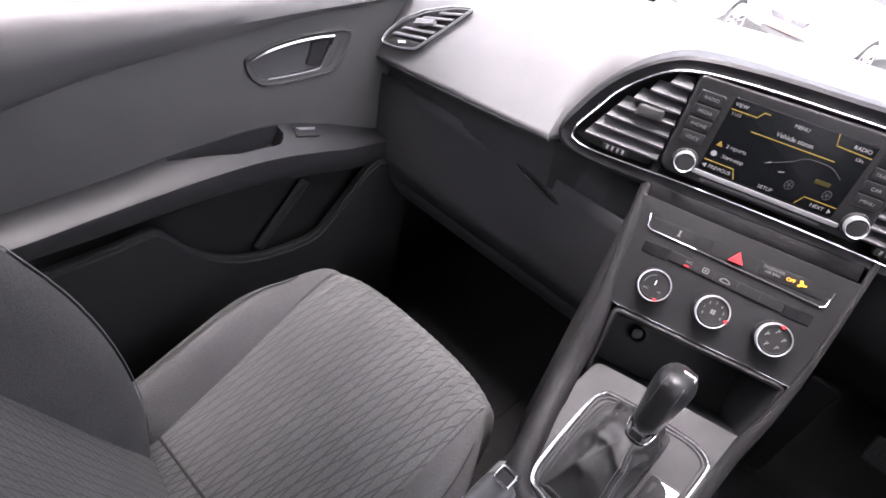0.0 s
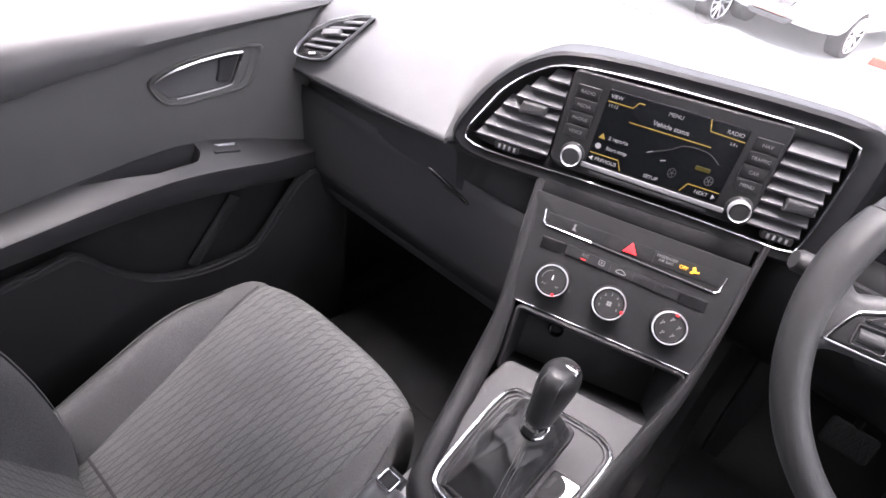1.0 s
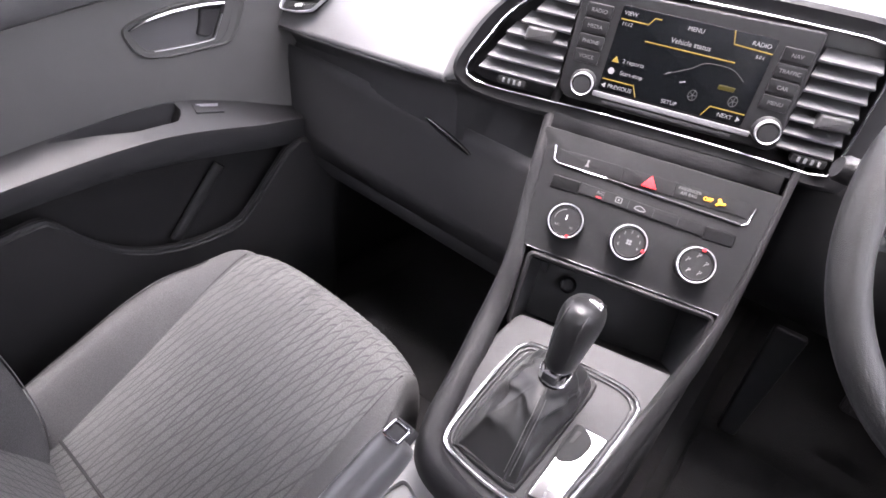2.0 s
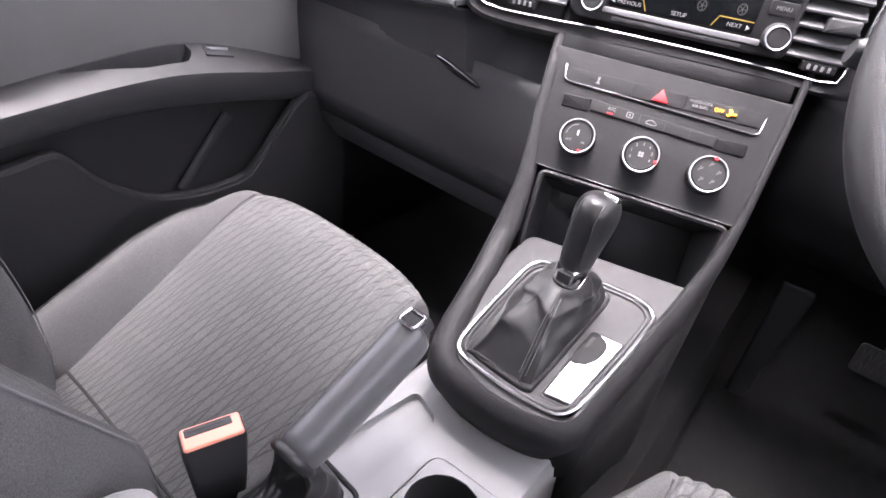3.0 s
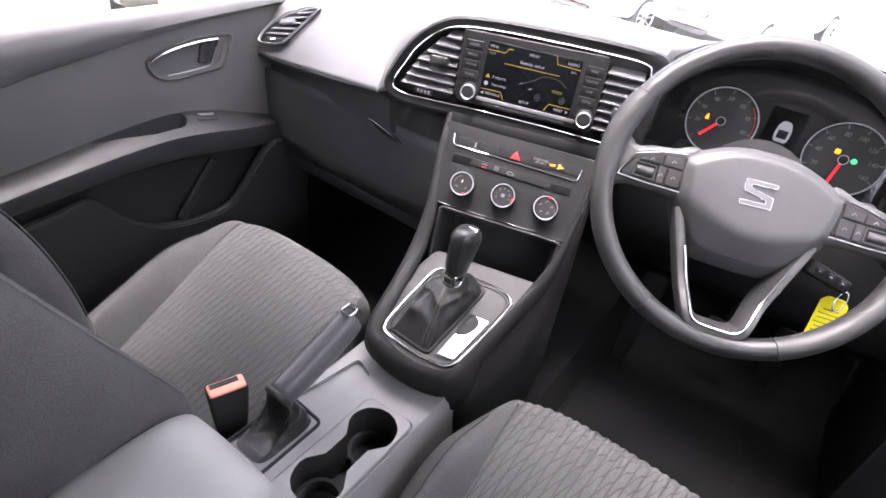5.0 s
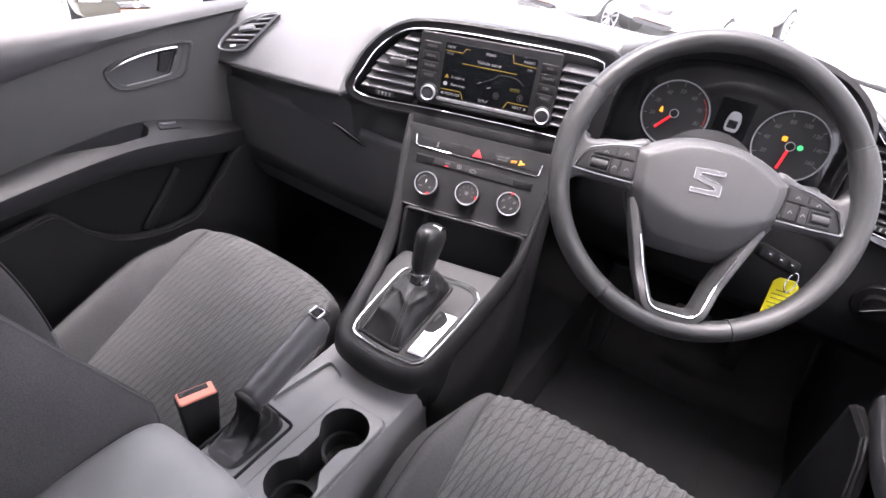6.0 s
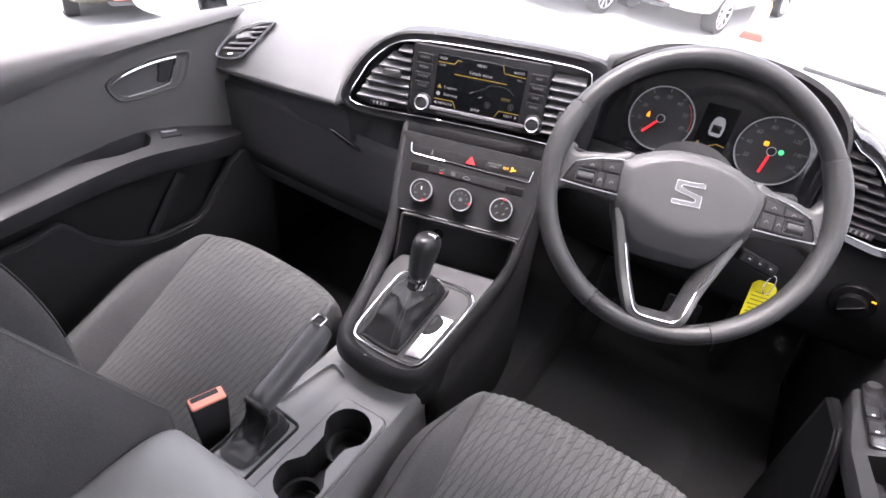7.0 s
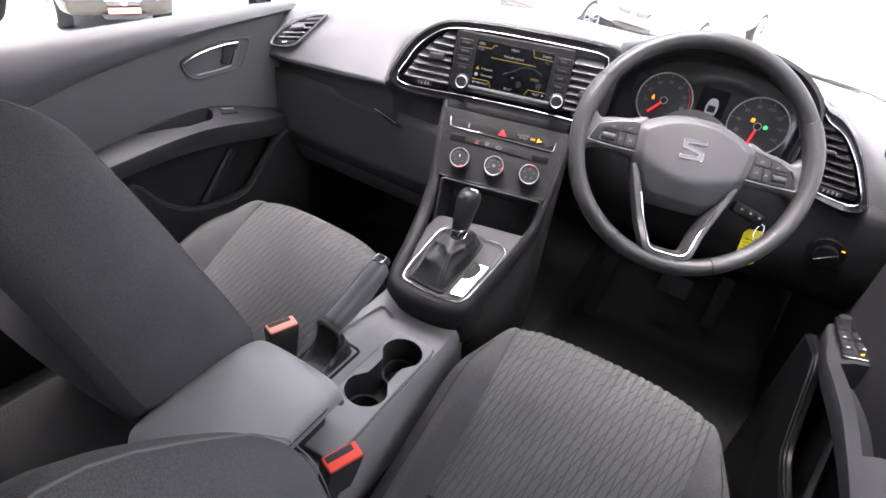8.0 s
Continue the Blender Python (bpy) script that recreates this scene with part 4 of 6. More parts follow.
for j, (a, b) in enumerate(((-0.0785, -0.0065), (-0.002, -0.0078), (0.0752, -0.0088))):
    kb = part("knob", sp.disc(a, b, ((0.0225, 0.0), (0.0222, 0.005), (0.0205, 0.008), (0.0200, 0.016), (0.0172, 0.0185), (0.0165, 0.0175), (0.0, 0.0175))), M_DARK, clim, "rotary heater knob")
    part("knob_ring", sp.disc(a, b, ((0.0206, 0.010), (0.0211, 0.014), (0.0210, 0.0180), (0.0204, 0.0192), (0.0196, 0.0190), (0.0193, 0.0178)), 36, ends=False), M_RING, kb, "chrome ring")
    if j == 0:
        part("pointer", sp.rect(a - 0.0006, b + 0.001, a + 0.0006, b + 0.007, 0.0180, 0.017, 0.0005, 0.0002), M_WHITE, kb)
        part("dial_text", text_mesh("A/C", 0.0042, sp, a - 0.0085, b - 0.0065, 0.0178), M_PRINT, kb)
        part("dial_text", text_mesh("HI", 0.0042, sp, a + 0.0085, b - 0.0065, 0.0178), M_PRINT, kb)
        part("dial_arc", sp.line([(a + 0.0135 * math.cos(radians(q)), b + 0.0135 * math.sin(radians(q))) for q in range(100, 190, 10)], 0.0004, 0.0003, depth=0.0177, seg=6), M_PRINT, kb)
    elif j == 1:
        for q in range(7):
            an = radians(205 - q * 38)
            part("dial_text", text_mesh(str(q), 0.0048, sp, a + 0.0122 * math.cos(an), b + 0.0122 * math.sin(an), 0.0178), M_PRINT, kb)
        for q in range(4):
            an = radians(45 + 90 * q)
            part("fan_mark", sp.disc(a + 0.0022 * math.cos(an), b + 0.0022 * math.sin(an), ((0.0016, 0.017), (0.0016, 0.0180), (0.0, 0.0180)), 10), M_PRINT, kb)
    else:
        for q in range(5):
            an = radians(90 + q * 72)
            x, y = a + 0.0105 * math.cos(an), b + 0.0105 * math.sin(an)
            part("dial_mark", sp.line([(x - 0.0022, y - 0.002), (x - 0.001, y + 0.0005), (x + 0.001, y + 0.0005), (x + 0.002, y + 0.0024)], 0.0006, 0.0003, depth=0.0178, seg=6), M_PRINT, kb)
            part("dial_mark", sp.disc(x - 0.0004, y + 0.0024, ((0.0008, 0.017), (0.0008, 0.0180), (0.0, 0.0180)), 8), M_PRINT, kb)
    ang = (-68, -16, 82)[j]
    part("red_mark", sp.rect(a + 0.0185 * math.cos(radians(ang)) - 0.0017, b + 0.0185 * math.sin(radians(ang)) - 0.0017, a + 0.0185 * math.cos(radians(ang)) + 0.0017, b + 0.0185 * math.sin(radians(ang)) + 0.0017, 0.0205, 0.015, 0.001, 0.0003), M_REDLAMP, kb)
part("chrome_strip", sp.line([(-0.1145, -0.0490), (-0.09, -0.0500), (0.08, -0.0545), (0.120, -0.0560)], 0.0009, 0.0018, depth=0.001), M_TRIMLINE, clim, "thin chrome strip")

# ---- centre console ----
con = thing("centre_console", (0.03, 0.55, 0.0), "dark grey centre console with storage bin and cup holders", "console")
CREST = [(-0.142, 0.872, 0.640), (-0.134, 0.846, 0.602), (-0.121, 0.815, 0.563), (-0.107, 0.785, 0.510), (-0.092, 0.755, 0.458), (-0.085, 0.724, 0.410), (-0.081, 0.698, 0.382), (-0.069, 0.650, 0.358), (-0.057, 0.603, 0.345), (-0.049, 0.573, 0.337), (-0.036, 0.546, 0.329), (-0.012, 0.531, 0.325), (0.03, 0.526, 0.324), (0.07, 0.530, 0.325), (0.104, 0.540, 0.328), (0.123, 0.557, 0.332), (0.128, 0.592, 0.342), (0.134, 0.655, 0.360), (0.139, 0.720, 0.378), (0.143, 0.775, 0.396), (0.149, 0.812, 0.432), (0.150, 0.845, 0.480), (0.147, 0.875, 0.525), (0.142, 0.905, 0.570), (0.137, 0.935, 0.615), (0.133, 0.955, 0.650)]
crest = spline(CREST, 110)
cc = V((0.03, 0.68, 0))
rows, flank = [[], [], [], [], [], [], []], []
for i, p in enumerate(crest):
    a, b = crest[max(0, i - 1)], crest[min(109, i + 1)]
    t = (b - a)
    t.z = 0
    outw = V((t.y, -t.x, 0)).normalized()
    if outw.dot(p - cc) < 0:
        outw = -outw
    front = min(1.0, max(0.0, (0.62 - p.y) / 0.06))
    low = 0.245 * front
    for k, (o, dz) in enumerate(((-0.022, -0.010), (-0.014, -0.003), (-0.005, 0.0), (0.003, -0.003), (0.008, -0.012), (0.010, -0.032))):
        inner = 1.0 if p.x < -0.03 else 1.0 - 0.70 * min(1.0, (p.x + 0.03) / 0.13)
        o = o * inner if o < 0 else o
        slim = 1.0 - 0.6 * min(1.0, max(0.0, (p.z - 0.40) / 0.10))
        rows[k].append(p + outw * o * slim + V((0, 0, dz * slim)))
    q = p + outw * (0.014 - 0.034 * front)
    foot = V((q.x, q.y + 0.02 * (1 - front), min(low, p.z - 0.04)))
    rows[6].append(rows[5][-1].lerp(foot, front) - V((0, 0, 0.002)))
    if p.y > 0.575:
        flank.append((rows[5][-1] - outw * 0.003, foot - outw * 0.006 * (1 - front)))
part("ridge", rows_mesh(rows), M_DARK, con, "smooth raised ridge round the selector", solid=0.003)
for some in ([f for f in flank if f[0].x < 0.03], [f for f in flank if f[0].x > 0.03]):
    part("side_panel", rows_mesh([[a for a, b in some], [a.lerp(b, 0.5) for a, b in some], [b for a, b in some]]), M_CARPET, con, "black carpeted tunnel side", solid=0.004)
gp = Plane((0.04, 0.66, 0.3548), (1, 0.0, 0), (0, 1, 0.28))
part("selector_plate", gp.slab(rounded([(-0.100, 0.02), (-0.086, -0.07), (-0.068, -0.115), (0.0, -0.130), (0.06, -0.124), (0.083, -0.09), (0.092, 0.0), (0.108, 0.125), (-0.094, 0.085)], 0.012), -0.003, -0.03, 0.002), M_TRIM, con, "satin dark grey selector plate")
chf = spline([(-0.0665, 0.030), (-0.0615, 0.046), (-0.050, 0.0555), (-0.004, 0.0640), (0.051, 0.0715), (0.073, 0.0695), (0.0838, 0.0615), (0.0878, 0.048), (0.0850, -0.018), (0.0790, -0.075), (0.0758, -0.092), (0.068, -0.1045), (0.055, -0.1105), (0.009, -0.1155), (-0.0365, -0.1135), (-0.055, -0.109), (-0.0625, -0.100), (-0.066, -0.081), (-0.0672, -0.026)], 120, True)
part("chrome_frame", gp.line(chf, 0.0027, 0.0032, True, depth=-0.001), M_BRIGHT, con, "bright chrome frame round the selector")
part("frame_bed", gp.line([(0.0105 + (p[0] - 0.0105) * 0.93, -0.022 + (p[1] + 0.022) * 0.945) for p in chf], 0.0022, 0.0016, True, depth=-0.002, seg=6), M_RUBBER, con)
RIMB = [(-0.0530, -0.098), (-0.038, -0.105), (0.010, -0.1065), (0.0285, -0.104), (0.0328, -0.088), (0.0370, 0.015), (0.0370, 0.048), (0.0310, 0.0575), (0.014, 0.0575), (-0.036, 0.049), (-0.052, 0.036), (-0.0570, -0.015)]
part("boot_rim", gp.slab(spline(RIMB, 72, True), 0.0015, -0.02, 0.003), M_DARK, con, "dark boot rim")
pl_o = rounded([(0.0440, -0.0005), (0.0785, 0.0045), (0.0705, -0.0905), (0.0425, -0.0970)], 0.004)
plate = part("gate_plate", gp.slab(pl_o, 0.0015, -0.02, 0.0015), M_CHROME, con, "mirror chrome gate plate")
part("plate_gap", gp.line(rounded([(0.0420, 0.0015), (0.0805, 0.0070), (0.0725, -0.0930), (0.0405, -0.0995)], 0.005), 0.0012, 0.0010, True, depth=-0.0025, seg=6), M_RUBBER, con)
part("gate_window", gp.slab(spline([(0.0440, -0.004), (0.055, -0.001), (0.0665, -0.010), (0.0655, -0.030), (0.057, -0.0435), (0.0440, -0.0455)], 32, True), 0.0025, -0.01, 0.0008), M_STACK, plate, "black gear display window")
# pale reflection on the window, modelled as a small grey plate
part("window_glint", gp.slab(rounded([(0.0465, -0.008), (0.0520, -0.006), (0.0505, -0.022), (0.0470, -0.026)], 0.002), 0.0029, 0.001, 0.0002), M_SATIN, plate)
for k, ch in enumerate("PRNDS"):
    part("gear_letter", text_mesh(ch, 0.0075, gp, 0.0615 - 0.0012 * k, -0.050 - 0.0092 * k, 0.0017), M_PRINT, plate)
# storage bin


def binbox(a0, a1, b0, b1, d0, d1):
    bm = bmesh.new()
    quads = [((a0, b0), (a1, b0)), ((a1, b0), (a1, b1)), ((a1, b1), (a0, b1)), ((a0, b1), (a0, b0))]
    for p, q in quads:
        bm.faces.new([bm.verts.new(sp.at(*c)) for c in ((*p, d0 - 0.02 * (p[1] < -0.1)), (*q, d0 - 0.02 * (q[1] < -0.1)), (q[0] * 0.93, q[1], d1), (p[0] * 0.93, p[1], d1))])
    bm.faces.new([bm.verts.new(sp.at(c[0] * 0.93, c[1], d1)) for c in ((a0, b0), (a1, b0), (a1, b1), (a0, b1))])
    return bm


part("bin", binbox(-0.104, 0.112, -0.150, -0.062, -0.002, -0.13), M_SATIN, con, "open dark storage bin", smooth=False)
part("bin_rim", tube([sp.at(*p, -0.002 - 0.02 * min(1, max(0, (-0.056 - p[1]) / 0.096))) for p in rounded([(-0.107, -0.152), (0.114, -0.152), (0.116, -0.061), (-0.107, -0.056)], 0.008)], 0.004, 0.006, True, up=sp.n, seg=8), M_DARK, con, "rounded bin rim")
part("bin_front", sp.slab([(-0.107, -0.150), (0.114, -0.150), (0.112, -0.195), (-0.105, -0.195)], -0.024, -0.035, 0.002), M_DARK, con)
part("socket", Plane(sp.at(-0.05, -0.09, -0.128), sp.r, sp.u).disc(0, 0, ((0.012, 0), (0.012, 0.012), (0.009, 0.014), (0.008, 0.004), (0.0, 0.004)), 20), M_GLOSS, con, "round power socket")
# low tunnel part with cup holders
low = bmesh.new()
prof = [(-0.082, -0.02), (-0.080, 0.20), (-0.076, 0.242), (-0.066, 0.254), (0.0, 0.2555), (0.106, 0.2555), (0.115, 0.250), (0.120, 0.236), (0.124, 0.18), (0.130, -0.02)]
rows_mesh([[V((x, y, z)) for x, z in prof] for y in (-0.25, 0.0, 0.2, 0.35, 0.5, 0.6)], closed=True, ends=True, bm=low)
body = part("tunnel_cover", low, M_TUNNEL, con, "grained grey tunnel cover")


top = Plane((0, 0, 0.2555), (1, 0, 0), (0, 1, 0))
panel_o = rounded([(0.024, 0.18), (0.113, 0.18), (0.113, 0.484), (0.026, 0.480)], 0.016, 6)
carve(body, top.slab([(p[0], p[1]) for p in rounded([(0.0215, 0.17), (0.1155, 0.17), (0.1155, 0.487), (0.0235, 0.483)], 0.018, 6)], 0.02, -0.006, 0.0005))
cups = []
for k in range(72):
    # outline of two round wells joined by a narrow waist
    a = 2 * math.pi * k / 72
    cy = 0.380
    dx, dy = math.cos(a), math.sin(a)
    y1, y2 = 0.435, 0.325
    best = 0.0
    for step in range(1, 130):
        d = step * 0.001
        x, y = dx * d, cy + dy * d
        ins = (x * x + (y - y1) ** 2 < 0.0385 ** 2) or (x * x + (y - y2) ** 2 < 0.0385 ** 2) or (abs(x) < 0.0215 and abs(y - cy) < 0.055)
        if not ins:
            break
        best = d
    cups.append((0.0695 + dx * best, cy + dy * best))
carve(body, top.slab(cups, 0.02, -0.085, 0.0005))
inlay = part("cup_panel", top.slab(panel_o, 0.006, -0.004, 0.003), M_TUNNEL, con, "raised grey cup holder panel")
carve(inlay, top.slab(cups, 0.02, -0.09, 0.0005))
part("cup_well", rows_mesh([[top.at(x, y, 0.004) for x, y in cups], [top.at(0.0695 + (x - 0.0695) * 0.93, 0.380 + (y - 0.380) * 0.97, -0.078) for x, y in cups]], closed=True), M_DARK, con, "dark double cup well")
part("well_floor", top.slab([(0.0695 + (x - 0.0695) * 0.93, 0.380 + (y - 0.380) * 0.97) for x, y in cups], -0.076, -0.082, 0.001), M_RUBBER, con)
for y in (0.435, 0.325):
    part("cup_ring", Plane((0.0695, y, 0.2555), (1, 0, 0), (0, 1, 0)).disc(0, 0, ((0.0355, -0.048), (0.0300, -0.048), (0.0292, -0.050), (0.0288, -0.074)), 36, ends=False), M_RUBBER, con, "stepped cup ring")
carve(body, top.slab(rounded([(-0.062, 0.408), (-0.003, 0.408), (-0.002, 0.515), (-0.045, 0.53)], 0.012, 5), 0.02, -0.010, 0.001))

# ---- gear selector ----
gs = thing("gear_selector", (0.04, 0.655, 0.33), "black leather automatic gear selector with gathered boot", "gear lever")
BOOT = [(-0.0490, -0.095), (-0.036, -0.1005), (0.008, -0.1020), (0.0255, -0.0995), (0.0290, -0.086), (0.0330, 0.012), (0.0330, 0.044), (0.0275, 0.0525), (0.012, 0.0525), (-0.034, 0.0445), (-0.048, 0.033), (-0.0525, -0.016)]
b0 = spline([(*p, 0) for p in BOOT], 96, True)
ctr = V((0.042, 0.6505, 0.408))
rows = []
for f in [k / 32 for k in range(33)]:
    row = []
    for j, p in enumerate(b0):
        w = gp.at(p.x, p.y, 0.0)
        an = math.atan2(p.y, p.x)
        r_top = 0.0165
        tgt = ctr + V((math.cos(an) * r_top, math.sin(an) * r_top * 1.15, 0.0))
        g = f ** 0.75
        bulge = math.sin(math.pi * f) * 0.010
        q = w.lerp(tgt, g)
        outv = (w - V((0.03, 0.64, w.z)))
        outv.z = 0
        q += outv.normalized() * bulge + V((0, 0, 0.006 * math.sin(math.pi * f)))
        fold = noise.noise(V((an * 2.2, f * 2.4 + 0.9 * math.sin(an), 3.1))) * 0.012 + (abs(math.sin(an * 2.5 + f * 4.5)) ** 0.5) * -0.010 * f + (1 - abs(2 * ((f * 2.6 + 0.35 * math.sin(an * 1.5 + 0.6) + 0.2 * math.sin(an * 4)) % 1.0) - 1)) ** 2 * 0.007 * (0.35 + 0.65 * f)
        q += outv.normalized() * fold * math.sin(math.pi * min(1, f * 1.05))
        row.append(q)
    rows.append(row)
part("boot", rows_mesh(rows, closed=True), M_BOOT, gs, "creased black leather boot", sub=1)
st = []
for f in [k / 24 for k in range(25)]:
    j = 18
    a_, b_ = int(f * 32), min(32, int(f * 32) + 1)
    st.append(rows[a_][j].lerp(rows[b_][j], f * 32 - a_) + V((0.0015, -0.0015, 0.0012)))
part("boot_seam", tube(st, 0.0010, 0.0008, seg=6), M_RUBBER, gs)
stb = bmesh.new()
for sx in (-1, 1):
    for p, q in zip(st[1:-4], st[2:-3]):
        for f in (0.0, 0.5):
            a_, b_ = p.lerp(q, f), p.lerp(q, f + 0.3)
            off = V((sx * 0.0035, 0.0005, 0.0002))
            tube([a_ + off, b_ + off], 0.0005, 0.0005, seg=5, bm=stb)
part("stitching", stb, M_STITCH, gs, "double row of grey stitches")
kp = Plane(ctr, (1, 0, 0), (0, 1, -0.18))
part("collar", kp.disc(0, 0, ((0.0165, -0.004), (0.0175, 0.0), (0.0175, 0.014), (0.0160, 0.018), (0.0, 0.018)), 28), M_CHROME, gs, "chrome collar")
rows = []
for h, ru, rv, oy in ((0.012, 0.0165, 0.0195, 0.0), (0.026, 0.0175, 0.0215, 0.001), (0.042, 0.0190, 0.0245, 0.002), (0.058, 0.0212, 0.0285, 0.004), (0.072, 0.0226, 0.0312, 0.005), (0.083, 0.0226, 0.0314, 0.005), (0.092, 0.0200, 0.0278, 0.004), (0.098, 0.0145, 0.0195, 0.003), (0.1003, 0.006, 0.009, 0.003)):
    rows.append([kp.at(ru * math.cos(2 * math.pi * k / 32), oy + rv * math.sin(2 * math.pi * k / 32), h) for k in range(32)])
kn = part("knob", rows_mesh(rows, closed=True, ends=True), M_LEATHER, gs, "stitched leather selector knob", sub=1)
for sx in (-1, 1):
    path = [kp.at(sx * 0.0125 * k, oy, h) for k, oy, h in ((0.85, -0.0195, 0.03), (0.9, -0.0235, 0.055), (0.9, -0.0255, 0.078), (0.85, -0.0195, 0.0915), (0.8, 0.0, 0.0985), (0.8, 0.018, 0.0945))]
    part("knob_seam", tube(spline(path, 20), 0.0007, 0.0007, seg=6), M_RUBBER, kn)
part("button_cap", Plane(kp.at(0.007, 0.004, 0.0985), kp.r, kp.u - kp.n * 0.3).slab(rounded([(-0.009, -0.002), (0.009, -0.002), (0.008, 0.016), (-0.008, 0.016)], 0.004), 0.003, -0.01, 0.002), M_SILVER, kn, "silver release button")
part("collar_badge", Plane(kp.at(0.0, -0.0175, 0.008), (1, 0, 0), (0, 0, 1)).rect(-0.008, -0.006, 0.008, 0.006, 0.002, -0.01, 0.002), M_SATIN, gs)

# ---- handbrake ----
hb = thing("handbrake", (-0.038, 0.36, 0.25), "dark grey handbrake lever with leather boot", "handbrake")
H0, H1 = V((-0.040, 0.352, 0.318)), V((-0.032, 0.494, 0.384))
hd = (H1 - H0).normalized()
upv = V((0, -hd.z, hd.y))
rows = []
for f, ru, rv in ((0.0, 0.0185, 0.021), (0.06, 0.0205, 0.0235), (0.3, 0.0205, 0.025), (0.6, 0.0205, 0.0255), (0.85, 0.0205, 0.025), (0.96, 0.0195, 0.0235), (1.0, 0.016, 0.019)):
    c = H0.lerp(H1, f) + V((0, 0, -0.004 * math.sin(f * math.pi)))
    rows.append([c + V((1, 0, 0)) * ru * math.copysign(abs(math.cos(a)) ** 0.8, math.cos(a)) + upv * rv * math.copysign(abs(math.sin(a)) ** 0.8, math.sin(a)) for a in [2 * math.pi * k / 28 for k in range(28)]])
part("grip", rows_mesh(rows, closed=True, ends=True), M_GRIP, hb, "smooth dark leather grip", sub=1)
tp = Plane(H1, (1, 0, 0), upv)
part("release_button", tp.rect(-0.011, -0.006, 0.011, 0.014, 0.004, -0.012, 0.004, 0.002), M_RUBBER, hb, "release button")
tn = Plane(H1 + upv * 0.0175 - hd * 0.002, (1, 0, 0), hd - upv * 0.35)
part("button_trim", tube([tn.at(*p, 0.004) for p in rounded([(-0.0095, -0.009), (0.0095, -0.009), (0.0095, 0.009), (-0.0095, 0.009)], 0.003)], 0.0017, 0.003, True, up=tn.n, seg=8), M_CHROME, hb, "chrome rim on the button")
part("button_cap", tn.rect(-0.0085, -0.008, 0.0085, 0.008, 0.0035, -0.01, 0.003, 0.002), M_DARK, hb)
rows = []
for f in [k / 24 for k in range(25)]:
    row = []
    c = V((-0.035, 0.338, 0.257)).lerp(H0, f)
    for k in range(56):
        a = 2 * math.pi * k / 56
        g = f ** 0.8
        ru, rv = 0.0315 + (0.0195 - 0.0315) * g, 0.052 + (0.0215 - 0.052) * g
        e = 0.42 + 0.45 * g
        cx_, cy_ = math.copysign(abs(math.cos(a)) ** e, math.cos(a)), math.copysign(abs(math.sin(a)) ** e, math.sin(a))
        fold = (1 - abs(2 * ((f * 3.2 + 0.30 * math.sin(a * 2 + 0.5) + 0.15 * math.sin(a * 5)) % 1.0) - 1)) ** 2
        w = 1 + math.sin(f * math.pi) * (0.16 * fold - 0.08 + 0.14 * noise.noise(V((math.cos(a) * 1.7, math.sin(a) * 1.7, f * 4))))
        row.append(c + V((1, 0, 0)) * ru * w * cx_ + (V((0, 1, 0)).lerp(upv, f)).normalized() * rv * w * cy_)
    rows.append(row)
part("boot", rows_mesh(rows, closed=True), M_LEATHER, hb, "wrinkled black leather boot")
part("boot_cuff", tube([H0 + V((1, 0, 0)) * 0.0205 * math.cos(a) + upv * 0.0235 * math.sin(a) for a in [2 * math.pi * k / 28 for k in range(28)]], 0.003, 0.005, True, up=hd, seg=8), M_BOOT, hb)
part("boot_rim", top.line(rounded([(-0.072, 0.275), (0.003, 0.275), (0.003, 0.394), (-0.070, 0.398)], 0.010, 5), 0.0028, 0.0030, True), M_DARK, hb, "dark boot rim")

# ---- armrest ----
ar = thing("armrest_box", (-0.01, 0.1, 0.25), "padded dark grey leatherette centre armrest", "armrest")
rows = []
for y, s, dz in ((0.008, 0.90, -0.040), (0.010, 0.94, -0.020), (0.018, 0.98, -0.008), (0.035, 1.0, -0.002), (0.07, 1.0, 0.0), (0.12, 1.0, 0.002), (0.19, 1.0, 0.001), (0.225, 0.985, -0.003), (0.246, 0.96, -0.012), (0.256, 0.92, -0.024), (0.258, 0.90, -0.040), (0.252, 0.88, -0.056)):
    hw = 0.094 * s
    ring = []
    for x, z in ((-1, -0.058), (-1.0, -0.030), (-0.985, -0.016), (-0.93, -0.006), (-0.8, -0.001), (-0.4, 0.003), (0, 0.004), (0.4, 0.003), (0.8, -0.001), (0.93, -0.006), (0.985, -0.016), (1.0, -0.030), (1, -0.058)):
        ring.append(V((-0.010 + x * hw, y, 0.357 + (z + dz if z > -0.05 else z))))
    rows.append(ring)
part("lid", rows_mesh(rows, closed=True, ends=True), M_ARM, ar, "padded lid", sub=1)
part("lid_seam", tube([(-0.010 + 0.0935, y, 0.335) for y in (0.03, 0.1, 0.2)] + [(0.073, 0.243, 0.327), (0.04, 0.2575, 0.322), (-0.06, 0.2575, 0.322), (-0.09, 0.24, 0.327), (-0.1035, 0.2, 0.335), (-0.1035, 0.03, 0.335)], 0.0012, 0.0012, seg=6), M_RUBBER, ar)
bx = bmesh.new()
box((-0.085, 0.02, 0.24), (0.062, 0.235, 0.302), bx)
part("box", bx, M_DARK, ar, "dark box under the lid", bevel=0.01)
part("coin_slot", Plane((0.088, 0.255, 0.2575), (1, 0, 0), (0, 1, 0)).rect(-0.016, -0.03, 0.016, 0.02, 0.0015, -0.004, 0.004), M_DARK, con, "black socket panel")


